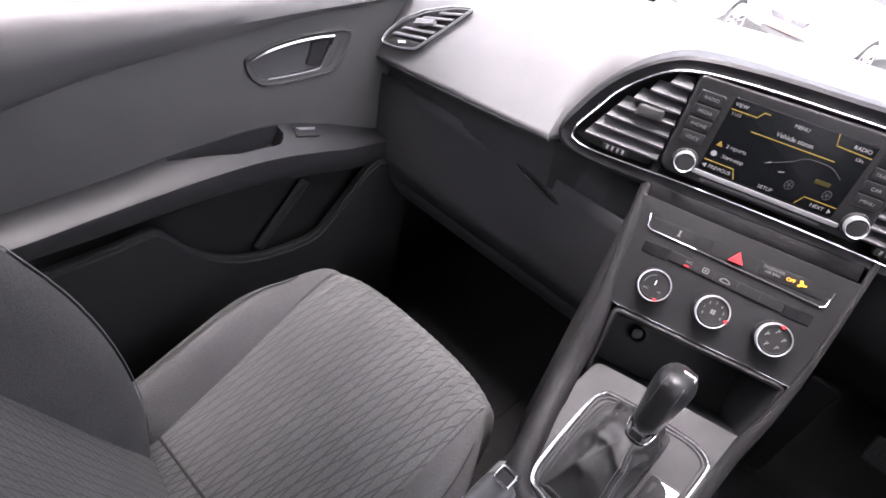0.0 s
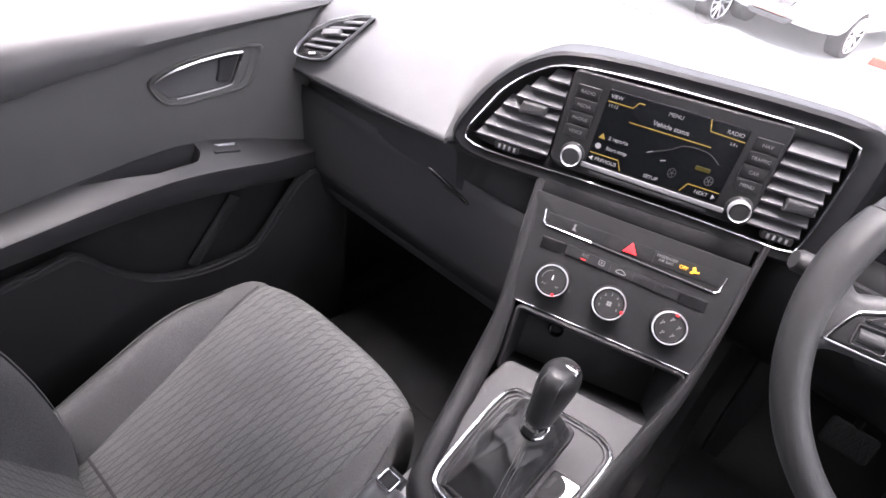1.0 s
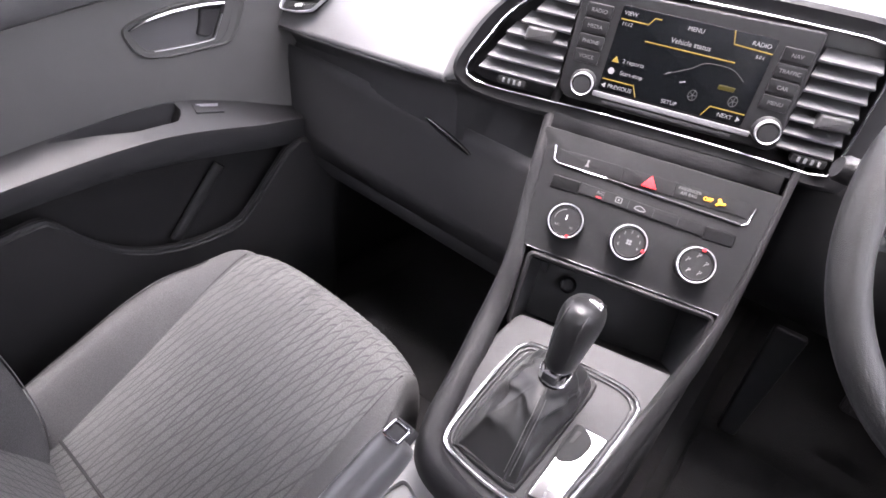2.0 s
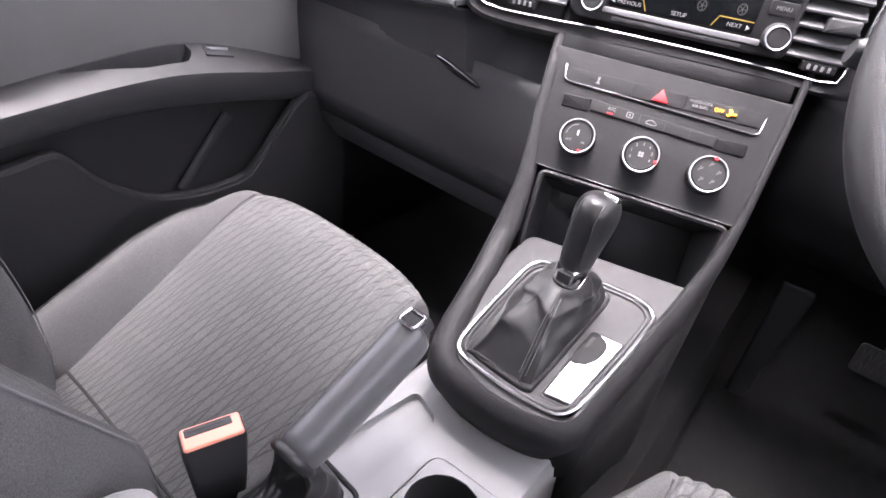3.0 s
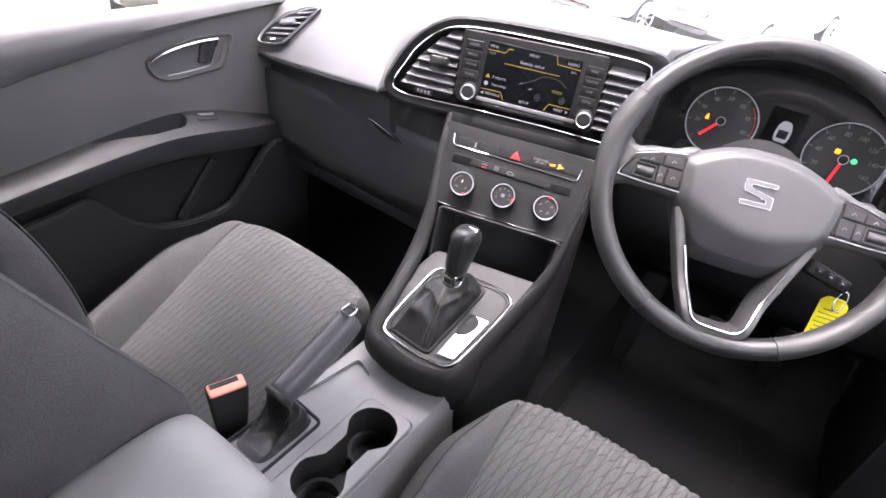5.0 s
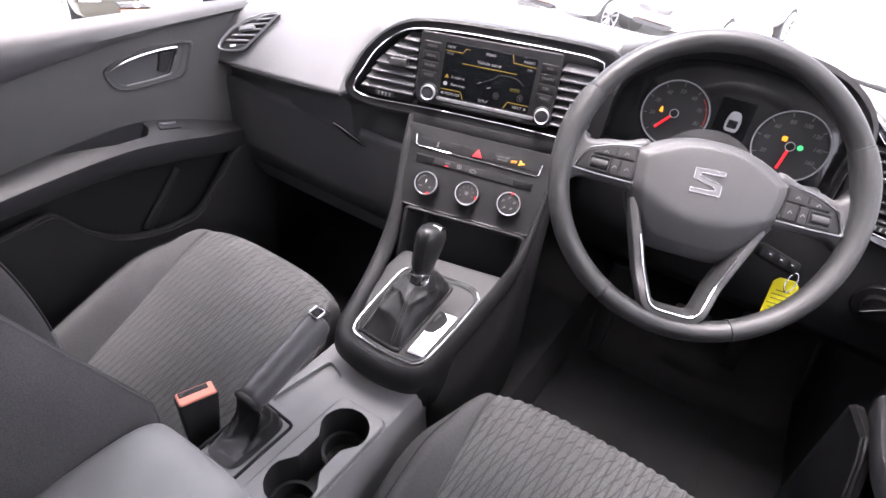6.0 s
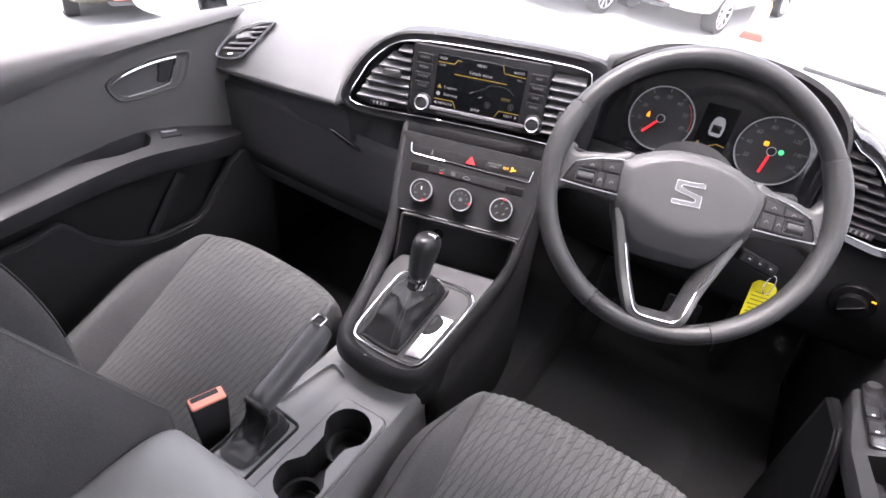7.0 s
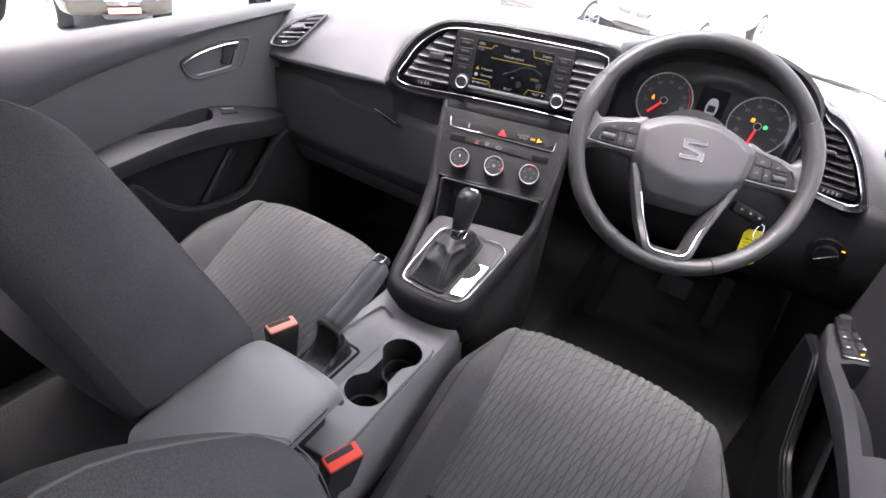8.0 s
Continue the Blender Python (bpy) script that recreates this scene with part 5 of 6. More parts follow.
def make_buckle(x, y, z, lean, red):
    b = thing("seat_belt_buckle", (x, y, z - 0.10), "black seat belt buckle with red release", "buckle", group="seat belt buckles")
    t = V((lean, -0.16, 1)).normalized()
    q = Plane((x, y, z), (0.33, 0.94, 0.0), t.cross(V((0.33, 0.94, 0))))
    o = rounded([(-0.029, -0.014), (0.029, -0.014), (0.029, 0.014), (-0.029, 0.014)], 0.005, 4)
    rows = [[q.at(a * k, c * k, d) for a, c in o] for d, k in ((-0.095, 0.80), (-0.06, 0.9), (-0.012, 1.0), (-0.003, 1.0), (0.0, 0.96))]
    part("body", rows_mesh(rows, closed=True, ends=True), M_RUBBER, b, "black buckle body")
    rl = part("release", q.slab(rounded([(-0.027, -0.0128), (0.027, -0.0128), (0.027, 0.0128), (-0.027, 0.0128)], 0.004), 0.003, -0.006, 0.0025), red, b, "red release button")
    part("slot", q.rect(-0.0235, 0.0005, 0.0190, 0.0105, 0.0036, -0.004, 0.002, 0.0005), M_RUBBER, rl, "dark tongue slot")
    # gleam inside the slot, made as a thin grey bar
    part("slot_glint", q.rect(-0.019, 0.0055, 0.012, 0.0068, 0.0040, 0.002, 0.0005, 0.0002), M_SATIN, rl)
    part("strap", tube([q.at(0, 0, -0.09), q.at(0, 0, -0.16) + V((0, -0.02, 0))], 0.02, 0.004, up=q.u), M_RUBBER, b)
    return b


make_buckle(-0.128, 0.328, 0.291, -0.05, M_BUCKLE)
make_buckle(0.148, 0.163, 0.325, 0.12, M_RED)


# ---- seats ----
def make_seat(c, recline, hinge_y, hinge_z, wide, who, side_=1):
    s = thing("front_seat", (c, 0.35, -0.03), "dark grey cloth front " + who + " seat with patterned centre", "seat", group="front seats")
    INS = [(0.15, 0.168), (0.30, 0.170), (0.45, 0.170), (0.58, 0.170), (0.65, 0.170)]
    INS = [(y, w * wide + 0.006 * max(0.0, (y - 0.45) / 0.2)) for y, w in INS]
    ZI = [(0.15, 0.085), (0.20, 0.092), (0.25, 0.104), (0.31, 0.128), (0.40, 0.180), (0.50, 0.240), (0.56, 0.272), (0.60, 0.288), (0.62, 0.290)]
    ZR = [(0.15, 0.13), (0.25, 0.160), (0.30, 0.182), (0.34, 0.200), (0.38, 0.217), (0.44, 0.243), (0.52, 0.264), (0.58, 0.272), (0.62, 0.27)]
    line = [(y, lerp_keys(y, ZI)) for y in [0.15 + 0.46 * k / 24 for k in range(25)]] + [(0.624, 0.284), (0.637, 0.272), (0.647, 0.250), (0.650, 0.215), (0.646, 0.15), (0.630, 0.09)]
    ext = 0.014 if who == "passenger" else 0.007
    line = [(y + ext * min(1.0, max(0.0, (i - 12) / 9)), z) for i, (y, z) in enumerate(line)]
    rows = []
    cin, trim = (c + 0.012, 0.006) if who == "passenger" else (c + 0.011, 0.0)
    for i, (y, z) in enumerate(line):
        hw = lerp_keys(min(y, 0.615), INS) - trim
        row = []
        for k in range(97):
            f = -1 + 2 * k / 96
            edge = 0.006 * (abs(f) ** 6)
            puck = 0.0
            if 20 < i < 28:
                puck = (-0.0032 if who == "passenger" else -0.0060) * max(0.0, math.sin(k * 1.57 + 0.9 * math.sin(k * 0.31))) * math.sin(math.pi * (i - 20) / 8)
            bow = 0.010 * min(1.0, max(0.0, (i - 12) / 12)) ** 2 * (1 - abs(f) ** 3.5)
            row.append(V((cin + hw * f, y - 0.007 * abs(f) ** 3 * min(1.0, max(0.0, (i - 15) / 6)) + bow, z + 0.004 * (1 - f * f) + 0.30 * bow - edge + puck)))
        rows.append(row)
    for k_ in (0, -1):
        part("centre_seam", tube([r[k_] + V((0, 0, 0.0008)) for r in rows[3:25]], 0.0013, 0.0013, seg=5), M_SEAM, s)
    part("cross_seam", tube([p + V((0, 0, 0.0012)) for p in rows[8]], 0.0022, 0.0014, seg=5), M_SEAM, s)
    part("cushion_centre", rows_mesh(rows), M_PATTERN, s, "patterned grey cloth centre", sub=1)
    for sd in (-1, 1):
        rows = []
        for i, (y, z) in enumerate(line):
            hw = lerp_keys(min(y, 0.615), INS) + (cin - c) * sd - trim
            k = 1.0
            if y > 0.46:
                k = max(0.0, 1 - (y - 0.46) / 0.165)
            k = math.sin(k * math.pi / 2) if i < 25 else 0.0
            ow = 0.020 + 0.060 * k + (2 * trim if sd < 0 else 0.0)
            rise = max(0.0, (lerp_keys(y, ZR) if i < 25 else 0) - z) if i < 25 else 0.0
            rise = rise * min(1.0, k * 1.5) + (0.0 if i >= 25 else 0.002)
            yy = y - 0.008 * min(1.0, max(0.0, (i - 15) / 6))
            end_ = min(1.0, max(0.0, (i - 16) / 8)) ** 1.5
            cols_ = [V((c + sd * (hw - 0.004), yy, z - 0.007)), V((c + sd * (hw + ow * 0.20), yy, z + rise * 0.45)), V((c + sd * (hw + ow * 0.42), yy, z + rise * 0.95)), V((c + sd * (hw + ow * 0.62), yy, z + rise * 1.03)),
                     V((c + sd * (hw + ow * 0.95), yy, z - 0.012 + rise * 0.75)), V((c + sd * (hw + ow + 0.004), yy - 0.004, z - 0.05 + rise * 0.6)), V((c + sd * (hw + ow - 0.004), yy - 0.01, max(0.03, z - 0.14))), V((c + sd * (hw + ow - 0.03), yy - 0.02, max(0.02, z - 0.19)))]
            rows.append([p - V((0, 0.022, 0.010 if m_ < 5 else 0.0)) * (end_ * m_ / 7) for m_, p in enumerate(cols_)])
        part("cushion_bolster", rows_mesh(rows), M_CLOTH, s, "plain grey cloth side bolster", sub=1)
        part("bolster_seam", tube([r[3] + V((0, 0, -0.0004)) for r in rows[:23]], 0.0011, 0.0011, seg=5), M_SEAM, s)
    bs = bmesh.new()
    box((c - 0.20, -0.06, 0.0), (c + 0.20, 0.60, 0.10), bs)
    part("base", bs, M_CARPET, s, "dark seat base", bevel=0.02)
    for sd in (-1, 1):
        part("rail", tube([(c + sd * 0.17, -0.02, 0.0), (c + sd * 0.17, 0.66, 0.0)], 0.015, 0.03, seg=8, square=6), M_RUBBER, s)
    # backrest
    a = radians(recline)
    o, t, f_ = V((c, hinge_y, hinge_z)), V((0, -math.sin(a), math.cos(a))), V((0, math.cos(a), math.sin(a)))

    def B(x, h, d):
        return o + V((x, 0, 0)) + t * h + f_ * d

    HW = [(-0.05, 0.125), (0.1, 0.140), (0.3, 0.150), (0.45, 0.142), (0.60, 0.125), (0.70, 0.10)]
    tp = 0.07 if who == "driver" else 0.0
    OW = [(-0.15, 0.19), (-0.05, 0.200), (0.05, 0.212), (0.2, 0.220), (0.35, 0.224), (0.46 + tp, 0.220), (0.55 + tp, 0.206), (0.60 + tp, 0.182), (0.625 + tp, 0.15), (0.64 + tp, 0.12)]
    hs = [-0.14 + (0.78 + tp) * k / 28 for k in range(29)]

    def back(h):
        return lerp_keys(h, [(-0.14, -0.070), (0.19, -0.053), (0.39, -0.015), (0.50, 0.005), (0.64, 0.020), (0.72, 0.028)])
    rows = [[B(lerp_keys(h, HW) * x, h, 0.068 + 0.010 * x * x - (0.05 * max(0, (h - 0.54 - tp) / 0.1) ** 2)) for x in [-1 + 2 * k / 10 for k in range(11)]] for h in hs]
    part("backrest_centre", rows_mesh(rows), M_PATTERN, s, "patterned grey cloth back panel", sub=1)
    for sd in (-1, 1):
        rows = []
        for h in hs:
            i_, w = lerp_keys(h, HW), lerp_keys(h, OW)
            k = 1.0 if h < 0.52 else max(0.45, 1 - (h - 0.52) / 0.30)
            if h < 0.05:
                k *= max(0.0, (h + 0.15) / 0.20)
            if sd * side_ < 0 and who == "passenger":
                k = math.sin(math.pi / 2 * min(1.0, max(0.0, (h + 0.15) / 0.36))) ** 0.8 * (1.0 if h < 0.52 else max(0.45, 1 - (h - 0.52) / 0.30))
            fr = 0.078 + (0.080 if sd * side_ > 0 else 0.115 if h < 0.4 else 0.115 - 0.035 * min(1, (h - 0.4) / 0.2)) * k - (0.05 * max(0, (h - 0.54 - tp) / 0.1) ** 2)
            if sd * side_ > 0 and who == "driver":
                fr = lerp_keys(h, [(-0.14, 0.05), (0.05, 0.07), (0.15, 0.09), (0.22, 0.115), (0.27, 0.138), (0.33, 0.160), (0.40, 0.175), (0.47, 0.175), (0.59, 0.158), (0.655, 0.144), (0.70, 0.10)])
            g = w - i_
            flat = sd * side_ > 0 and who == "passenger"
            rows.append([B(sd * (i_ - 0.004), h, 0.072 - (0.05 * max(0, (h - 0.54 - tp) / 0.1) ** 2)), B(sd * (i_ + g * 0.25), h, fr * (0.86 if not flat else 1.06)), B(sd * (i_ + g * 0.55), h, fr * (1.0 if not flat else 0.97)), B(sd * (i_ + g * 0.85), h, fr * (0.9 if not flat else 0.78)), B(sd * w, h, fr * (0.62 if not flat else 0.56)), B(sd * (w + 0.002), h, (0.04 + back(h)) / 2 + 0.02), B(sd * (w - 0.004), h, back(h) + 0.018), B(sd * (w - 0.03), h, back(h))])
        part("backrest_bolster", rows_mesh(rows), M_CLOTH, s, "plain grey cloth back bolster", sub=1)
        part("bolster_seam", tube([r[1].lerp(r[2], 0.85) for r in rows], 0.0009, 0.0009, seg=5), M_STITCH, s)
    rows = [[B(x * (lerp_keys(h, OW) - 0.025), h, back(h) - 0.010 * (1 - x * x)) for x in [-1 + 2 * k / 8 for k in range(9)]] for h in hs]
    rows.append([B(x * 0.09, 0.65 + tp, -0.02) for x in [-1 + 2 * k / 8 for k in range(9)]])
    rows.append([B(x * 0.10, 0.64 + tp, 0.02) for x in [-1 + 2 * k / 8 for k in range(9)]])
    part("back_cover", rows_mesh(rows), M_SOFT, s, "dark back cover")
    for sd in (-1, 1):
        part("headrest_post", tube([B(sd * 0.06, 0.60, 0.03), B(sd * 0.06, 0.70, 0.10)], 0.006), M_CHROME, s)
    rows = []
    for h, w, d0, d1 in ((0.600, 0.09, 0.10, 0.19), (0.610, 0.115, 0.08, 0.215), (0.640, 0.130, 0.07, 0.235), (0.72, 0.130, 0.07, 0.243), (0.775, 0.120, 0.085, 0.225), (0.79, 0.09, 0.11, 0.19)):
        if who == "driver":
            h, w, d0, d1 = h + 0.09, w * 0.85, d0 - 0.04, d1 - 0.06
        rows.append([B(w * math.copysign(abs(math.cos(q)) ** 0.5, math.cos(q)), h, (d0 + d1) / 2 + (d1 - d0) / 2 * math.copysign(abs(math.sin(q)) ** 0.5, math.sin(q))) for q in [2 * math.pi * k / 28 for k in range(28)]])
    part("headrest", rows_mesh(rows, closed=True, ends=True), M_CLOTH, s, "rounded cloth headrest", sub=1)
    return s


make_seat(-0.315, 26, 0.155, 0.20, 1.0, "passenger")
make_seat(0.400, 37, 0.10, 0.18, 1.08, "driver", -1)

# ---- steering wheel ----
ya, ua, ga = radians(19.0), radians(33.0), radians(-2.5)
wn_ = V((math.sin(ya) * math.cos(ua), -math.cos(ya) * math.cos(ua), math.sin(ua)))
wu = V((0, 0, 1)).cross(wn_).normalized()
wv = wn_.cross(wu)
wu2 = wu * math.cos(ga) + wv * math.sin(ga)
WC = V((0.3863, 0.8086, 0.6671))
wp = Plane(WC, wu2, wn_.cross(wu2), 1.068)
whl = thing("steering_wheel", WC, "black leather three-spoke steering wheel with controls", "steering wheel")


def arc(a0, a1, n):
    """Points of the rim's centre line, set a little lower than the pad."""
    out = []
    for k in range(n):
        an = radians(a0 + (a1 - a0) * k / (n - 1))
        r = 0.1878
        out.append((r * math.cos(an), r * math.sin(an) - 0.0050))
    return out


def rim_piece(name, a0, a1, wide, deep, mat, label):
    n = 44
    p = part(name, tube([wp.at(*q) for q in arc(a0, a1, n)], wide, deep, up=wp.n, seg=16), mat, whl, label)
    return p


rim_piece("rim_top", 29.6, 152.6, 0.0150, 0.0175, M_RIMLEATHER, "smooth leather upper rim")
rim_piece("rim_side", 153.2, 241.6, lambda f: 0.0152 + 0.0026 * math.exp(-((f - 0.12) / 0.16) ** 2), lambda f: 0.0177 + 0.002 * math.exp(-((f - 0.12) / 0.16) ** 2), M_RIMGRIP, "grained leather side rim")
rim_piece("rim_side", 29.0, -65.6, lambda f: 0.0152 + 0.0026 * math.exp(-((f - 0.12) / 0.16) ** 2), lambda f: 0.0177 + 0.002 * math.exp(-((f - 0.12) / 0.16) ** 2), M_RIMGRIP, "grained leather side rim")
rim_piece("rim_bottom", 242.2, 293.8, 0.0150, 0.0175, M_RIMLEATHER, "smooth lower rim")
for an in (29.3, 152.9, 241.9, 294.1):
    c_ = radians(an)
    q_ = V(arc(an, an + 0.01, 2)[0])
    ring_ = [wp.at(q_.x + 0.0146 * math.cos(t_) * math.cos(c_), q_.y + 0.0146 * math.cos(t_) * math.sin(c_), 0.0181 * math.sin(t_)) for t_ in [2 * math.pi * k / 24 for k in range(24)]]
    part("rim_seam", tube(ring_, 0.0008, 0.0008, True, up=wp.r * -math.sin(c_) + wp.u * math.cos(c_), seg=6), M_RUBBER, whl, "dark stitched seam")

half = [(0.0, 0.0545), (0.030, 0.0525), (0.062, 0.043), (0.090, 0.028), (0.101, 0.017), (0.100, -0.006), (0.094, -0.036), (0.082, -0.066), (0.066, -0.088), (0.045, -0.0965), (0.020, -0.0985)]
pad = half + [(0.0, -0.0987)] + [(-a, b) for a, b in reversed(half[1:])]
po = spline([(*p, 0) for p in pad], 96, True)


def pad_height(x, y, k):
    """The pad's face: a shallow dome that breaks away below a crease into a chin."""
    d = 0.0125 - 0.004 * k ** 2 - 0.012 * max(0.0, (k - 0.80) / 0.20) ** 2.2
    step = min(1.0, max(0.0, (0.88 - k) / 0.08))
    d += 0.0030 * step * step * (3 - 2 * step) - 0.0015
    crease = -0.053 + 0.026 * min(1.0, abs(x) / 0.085) ** 1.6
    under = crease - y
    d -= 0.62 * (under + math.sqrt(under * under + 0.00002)) / 2
    return d


rows = [[wp.at(p.x * 0.985, p.y * 0.985, -0.040) for p in po]]
for k in (1.0, 0.985, 0.96, 0.93, 0.90, 0.88, 0.86, 0.84, 0.82, 0.80, 0.76, 0.70, 0.64, 0.58, 0.52, 0.46, 0.40, 0.33, 0.26, 0.18, 0.10, 0.04):
    rows.append([wp.at(p.x * k, (p.y + 0.02) * k - 0.02, pad_height(p.x * k, (p.y + 0.02) * k - 0.02, k)) for p in po])
part("airbag_pad", rows_mesh(rows, closed=True, ends=True), M_PAD, whl, "domed soft grey airbag pad")
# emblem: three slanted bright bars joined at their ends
ep = Plane(wp.at(-0.004, -0.002, 0.0002), wp.r, wp.u, 0.96)
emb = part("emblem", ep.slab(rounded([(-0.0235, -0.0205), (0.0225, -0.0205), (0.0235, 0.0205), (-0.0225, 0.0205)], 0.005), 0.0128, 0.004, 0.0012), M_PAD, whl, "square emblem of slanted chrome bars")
ES = [(-0.0205, 0.0165), (0.0205, 0.0185), (0.0208, 0.0125), (-0.0120, 0.0108), (-0.0120, 0.0068), (0.0200, -0.0005), (0.0205, -0.0165), (-0.0205, -0.0185), (-0.0208, -0.0125), (0.0120, -0.0108), (0.0120, -0.0058), (-0.0200, 0.0015)]
part("emblem_bar", ep.slab(ES, 0.0142, 0.010, 0.0006), M_SLAT, emb)
part("emblem_edge", ep.line(rounded(ES, 0.0015, 3), 0.0005, 0.0008, True, depth=0.0143), M_BRIGHT, emb, "bright chrome edge")
for sx in (-1, 1):
    spo = [(sx * a, b) for a, b in [(0.080, 0.034), (0.112, 0.0285), (0.138, 0.0245), (0.158, 0.020), (0.170, 0.034), (0.182, 0.050), (0.186, 0.0), (0.184, -0.040), (0.172, -0.040), (0.158, -0.0315), (0.12, -0.0310), (0.075, -0.0310)]]
    part("spoke", wp.slab(spline(spo, 60, True), -0.001, -0.024, 0.009), M_PAD, whl, "soft grey side spoke")
    kp_o = [(0.0930, 0.0205), (0.125, 0.0150), (0.1555, 0.0035), (0.1690, -0.0230), (0.130, -0.0245), (0.0900, -0.0240)]
    pn = part("control_pod", wp.slab(rounded([(sx * a, b) for a, b in kp_o], 0.006), 0.0035, -0.012, 0.002), M_STACK, whl, "matt black button pod")
    part("pod_trim", tube([wp.at(*q, 0.0035) for q in spline([(sx * a, b) for a, b in [(0.094, 0.0222), (0.125, 0.0168), (0.150, 0.0080), (0.1575, 0.0035), (0.1655, -0.0110), (0.1705, -0.0235)]], 36)], (lambda f: 0.0012 + 0.0004 * f) if sx < 0 else (lambda f: 0.0012 + 0.0016 * f), 0.0026, up=wp.n, seg=8), M_TRIMLINE, whl, "bright chrome pod trim")
    part("pod_trim", wp.line([(sx * a, b) for a, b in [(0.1705, -0.0240), (0.132, -0.0258), (0.091, -0.0255)]], 0.0009, 0.002, depth=0.003), M_RING, whl, "thin lower pod edge")
    for pts in ([(0.096, 0.0015), (0.096, 0.0180), (0.120, 0.0135), (0.120, 0.0010)], [(0.122, 0.0008), (0.122, 0.0130), (0.142, 0.0070), (0.150, 0.0005)], [(0.0945, -0.0215), (0.0950, -0.0005), (0.112, -0.0008), (0.112, -0.0220)], [(0.114, -0.0220), (0.114, -0.0010), (0.124, -0.0012), (0.124, -0.0222)]):
        bt = part("button", wp.slab(rounded([(sx * a, b) for a, b in pts], 0.002), 0.0052, 0.0, 0.001), M_DARK, pn)
        cx_, cy_ = sum(p[0] for p in pts) / 4, sum(p[1] for p in pts) / 4
        part("button_mark", wp.line([(sx * cx_ - 0.0026, cy_ - 0.0018), (sx * cx_ + 0.0002, cy_ + 0.0018), (sx * cx_ + 0.0026, cy_ - 0.0012)], 0.0006, 0.0003, depth=0.0055, seg=6), M_PRINT, bt)
    part("roller", tube([wp.at(sx * 0.129, -0.0115, 0.002), wp.at(sx * 0.150, -0.0115, 0.002)], 0.0062, 0.0062, up=wp.n, seg=14), M_RUBBER, pn, "ribbed thumb roller")
    part("roller_frame", wp.line(rounded([(sx * 0.1265, -0.0205), (sx * 0.1525, -0.0200), (sx * 0.1520, -0.0030), (sx * 0.1265, -0.0025)], 0.002), 0.0007, 0.0010, True, depth=0.0045, seg=6), M_SATIN, pn)
# lower spoke: one V-shaped frame, its inner wall sloping back from a chrome line
VEE = [(-0.0790, -0.0400), (-0.0705, -0.0630), (-0.0620, -0.0860), (-0.0530, -0.1105), (-0.0438, -0.1355), (-0.0352, -0.1590), (-0.0308, -0.1680), (-0.0230, -0.1735), (-0.0120, -0.1750)]
VEE = VEE + [(0.0, -0.1750)] + [(-a, b) for a, b in reversed(VEE)]
vee = spline([(*p, 0) for p in VEE], 90)


def vee_depth(y):
    f = min(1.0, max(0.0, (-y - 0.120) / 0.050))
    return -0.004 + 0.018 * f * f * (3 - 2 * f)


rows, walls, line_ = [], [], []
for i, p in enumerate(vee):
    q0, q1 = vee[max(0, i - 1)], vee[min(len(vee) - 1, i + 1)]
    out_ = V((q1.y - q0.y, q0.x - q1.x, 0)).normalized() * -1
    if out_.y > 0.2:
        out_ = -out_
    dd = vee_depth(p.y)
    rows.append([wp.at(p.x + out_.x * w, p.y + out_.y * w, dd + h) for w, h in ((0.011, -0.030), (0.0115, -0.008), (0.009, -0.002), (0.004, 0.0), (0.0, -0.001))])
    walls.append([wp.at(p.x + out_.x * w, p.y + out_.y * w, dd + h) for w, h in ((0.0, -0.001), (-0.002, -0.003), (-0.009, -0.026), (-0.009, -0.036))])
    if p.y < -0.085:
        line_.append(wp.at(p.x, p.y, dd + 0.0005))
part("lower_spoke", rows_mesh(rows), M_PAD, whl, "dark grey V-shaped lower spoke")
part("spoke_wall", rows_mesh(walls), M_TRIM, whl, "dark inner wall of the lower spoke")
part("spoke_trim", tube(line_, 0.0015, 0.0022, up=wp.n, seg=8), M_TRIMLINE, whl, "chrome trim on the lower spoke")
part("hub", wp.disc(0, 0, ((0.075, -0.03), (0.07, -0.06), (0.055, -0.10), (0.05, -0.20)), 32), M_DARK, whl, "dark hub and column shroud")

# column, stalks, key
col = thing("steering_column", (0.41, 0.95, 0.56), "dark plastic column shroud with stalks", "steering column")
part("shroud", tube([wp.at(0, -0.01, -0.07), wp.at(0, -0.015, -0.16), V((0.40, 1.05, 0.55))], 0.075, 0.055, up=(0, 0, 1), seg=18, square=3), M_DARK, col, "dark column shroud")
for sx, reach in ((-1, 0.178), (1, 0.150)):
    part("stalk", tube([wp.at(sx * 0.05, 0.01, -0.08), wp.at(sx * 0.11, 0.024, -0.082), wp.at(sx * (reach - 0.01), 0.031, -0.082)], 0.007, 0.011, up=wp.n, seg=10), M_DARK, col, "black control stalk")
    tip_ = part("stalk_tip", tube([wp.at(sx * (reach - 0.022), 0.030, -0.082), wp.at(sx * (reach - 0.016), 0.031, -0.082), wp.at(sx * (reach + 0.008), 0.033, -0.081), wp.at(sx * (reach + 0.012), 0.033, -0.081)], lambda f: 0.012 if 0.1 < f < 0.9 else 0.0095, lambda f: 0.019 if 0.1 < f < 0.9 else 0.015, up=wp.n, seg=18), M_TRIM, col, "ribbed stalk end")
    part("stalk_mark", wp.line([(sx * (reach - 0.008), 0.026), (sx * (reach - 0.002), 0.030), (sx * (reach - 0.008), 0.036)], 0.0007, 0.0004, depth=-0.0615, seg=6), M_VENT, tip_)
key = thing("ignition_key", (0.53, 0.90, 0.54), "black car key with yellow paper tag in the ignition", "key")
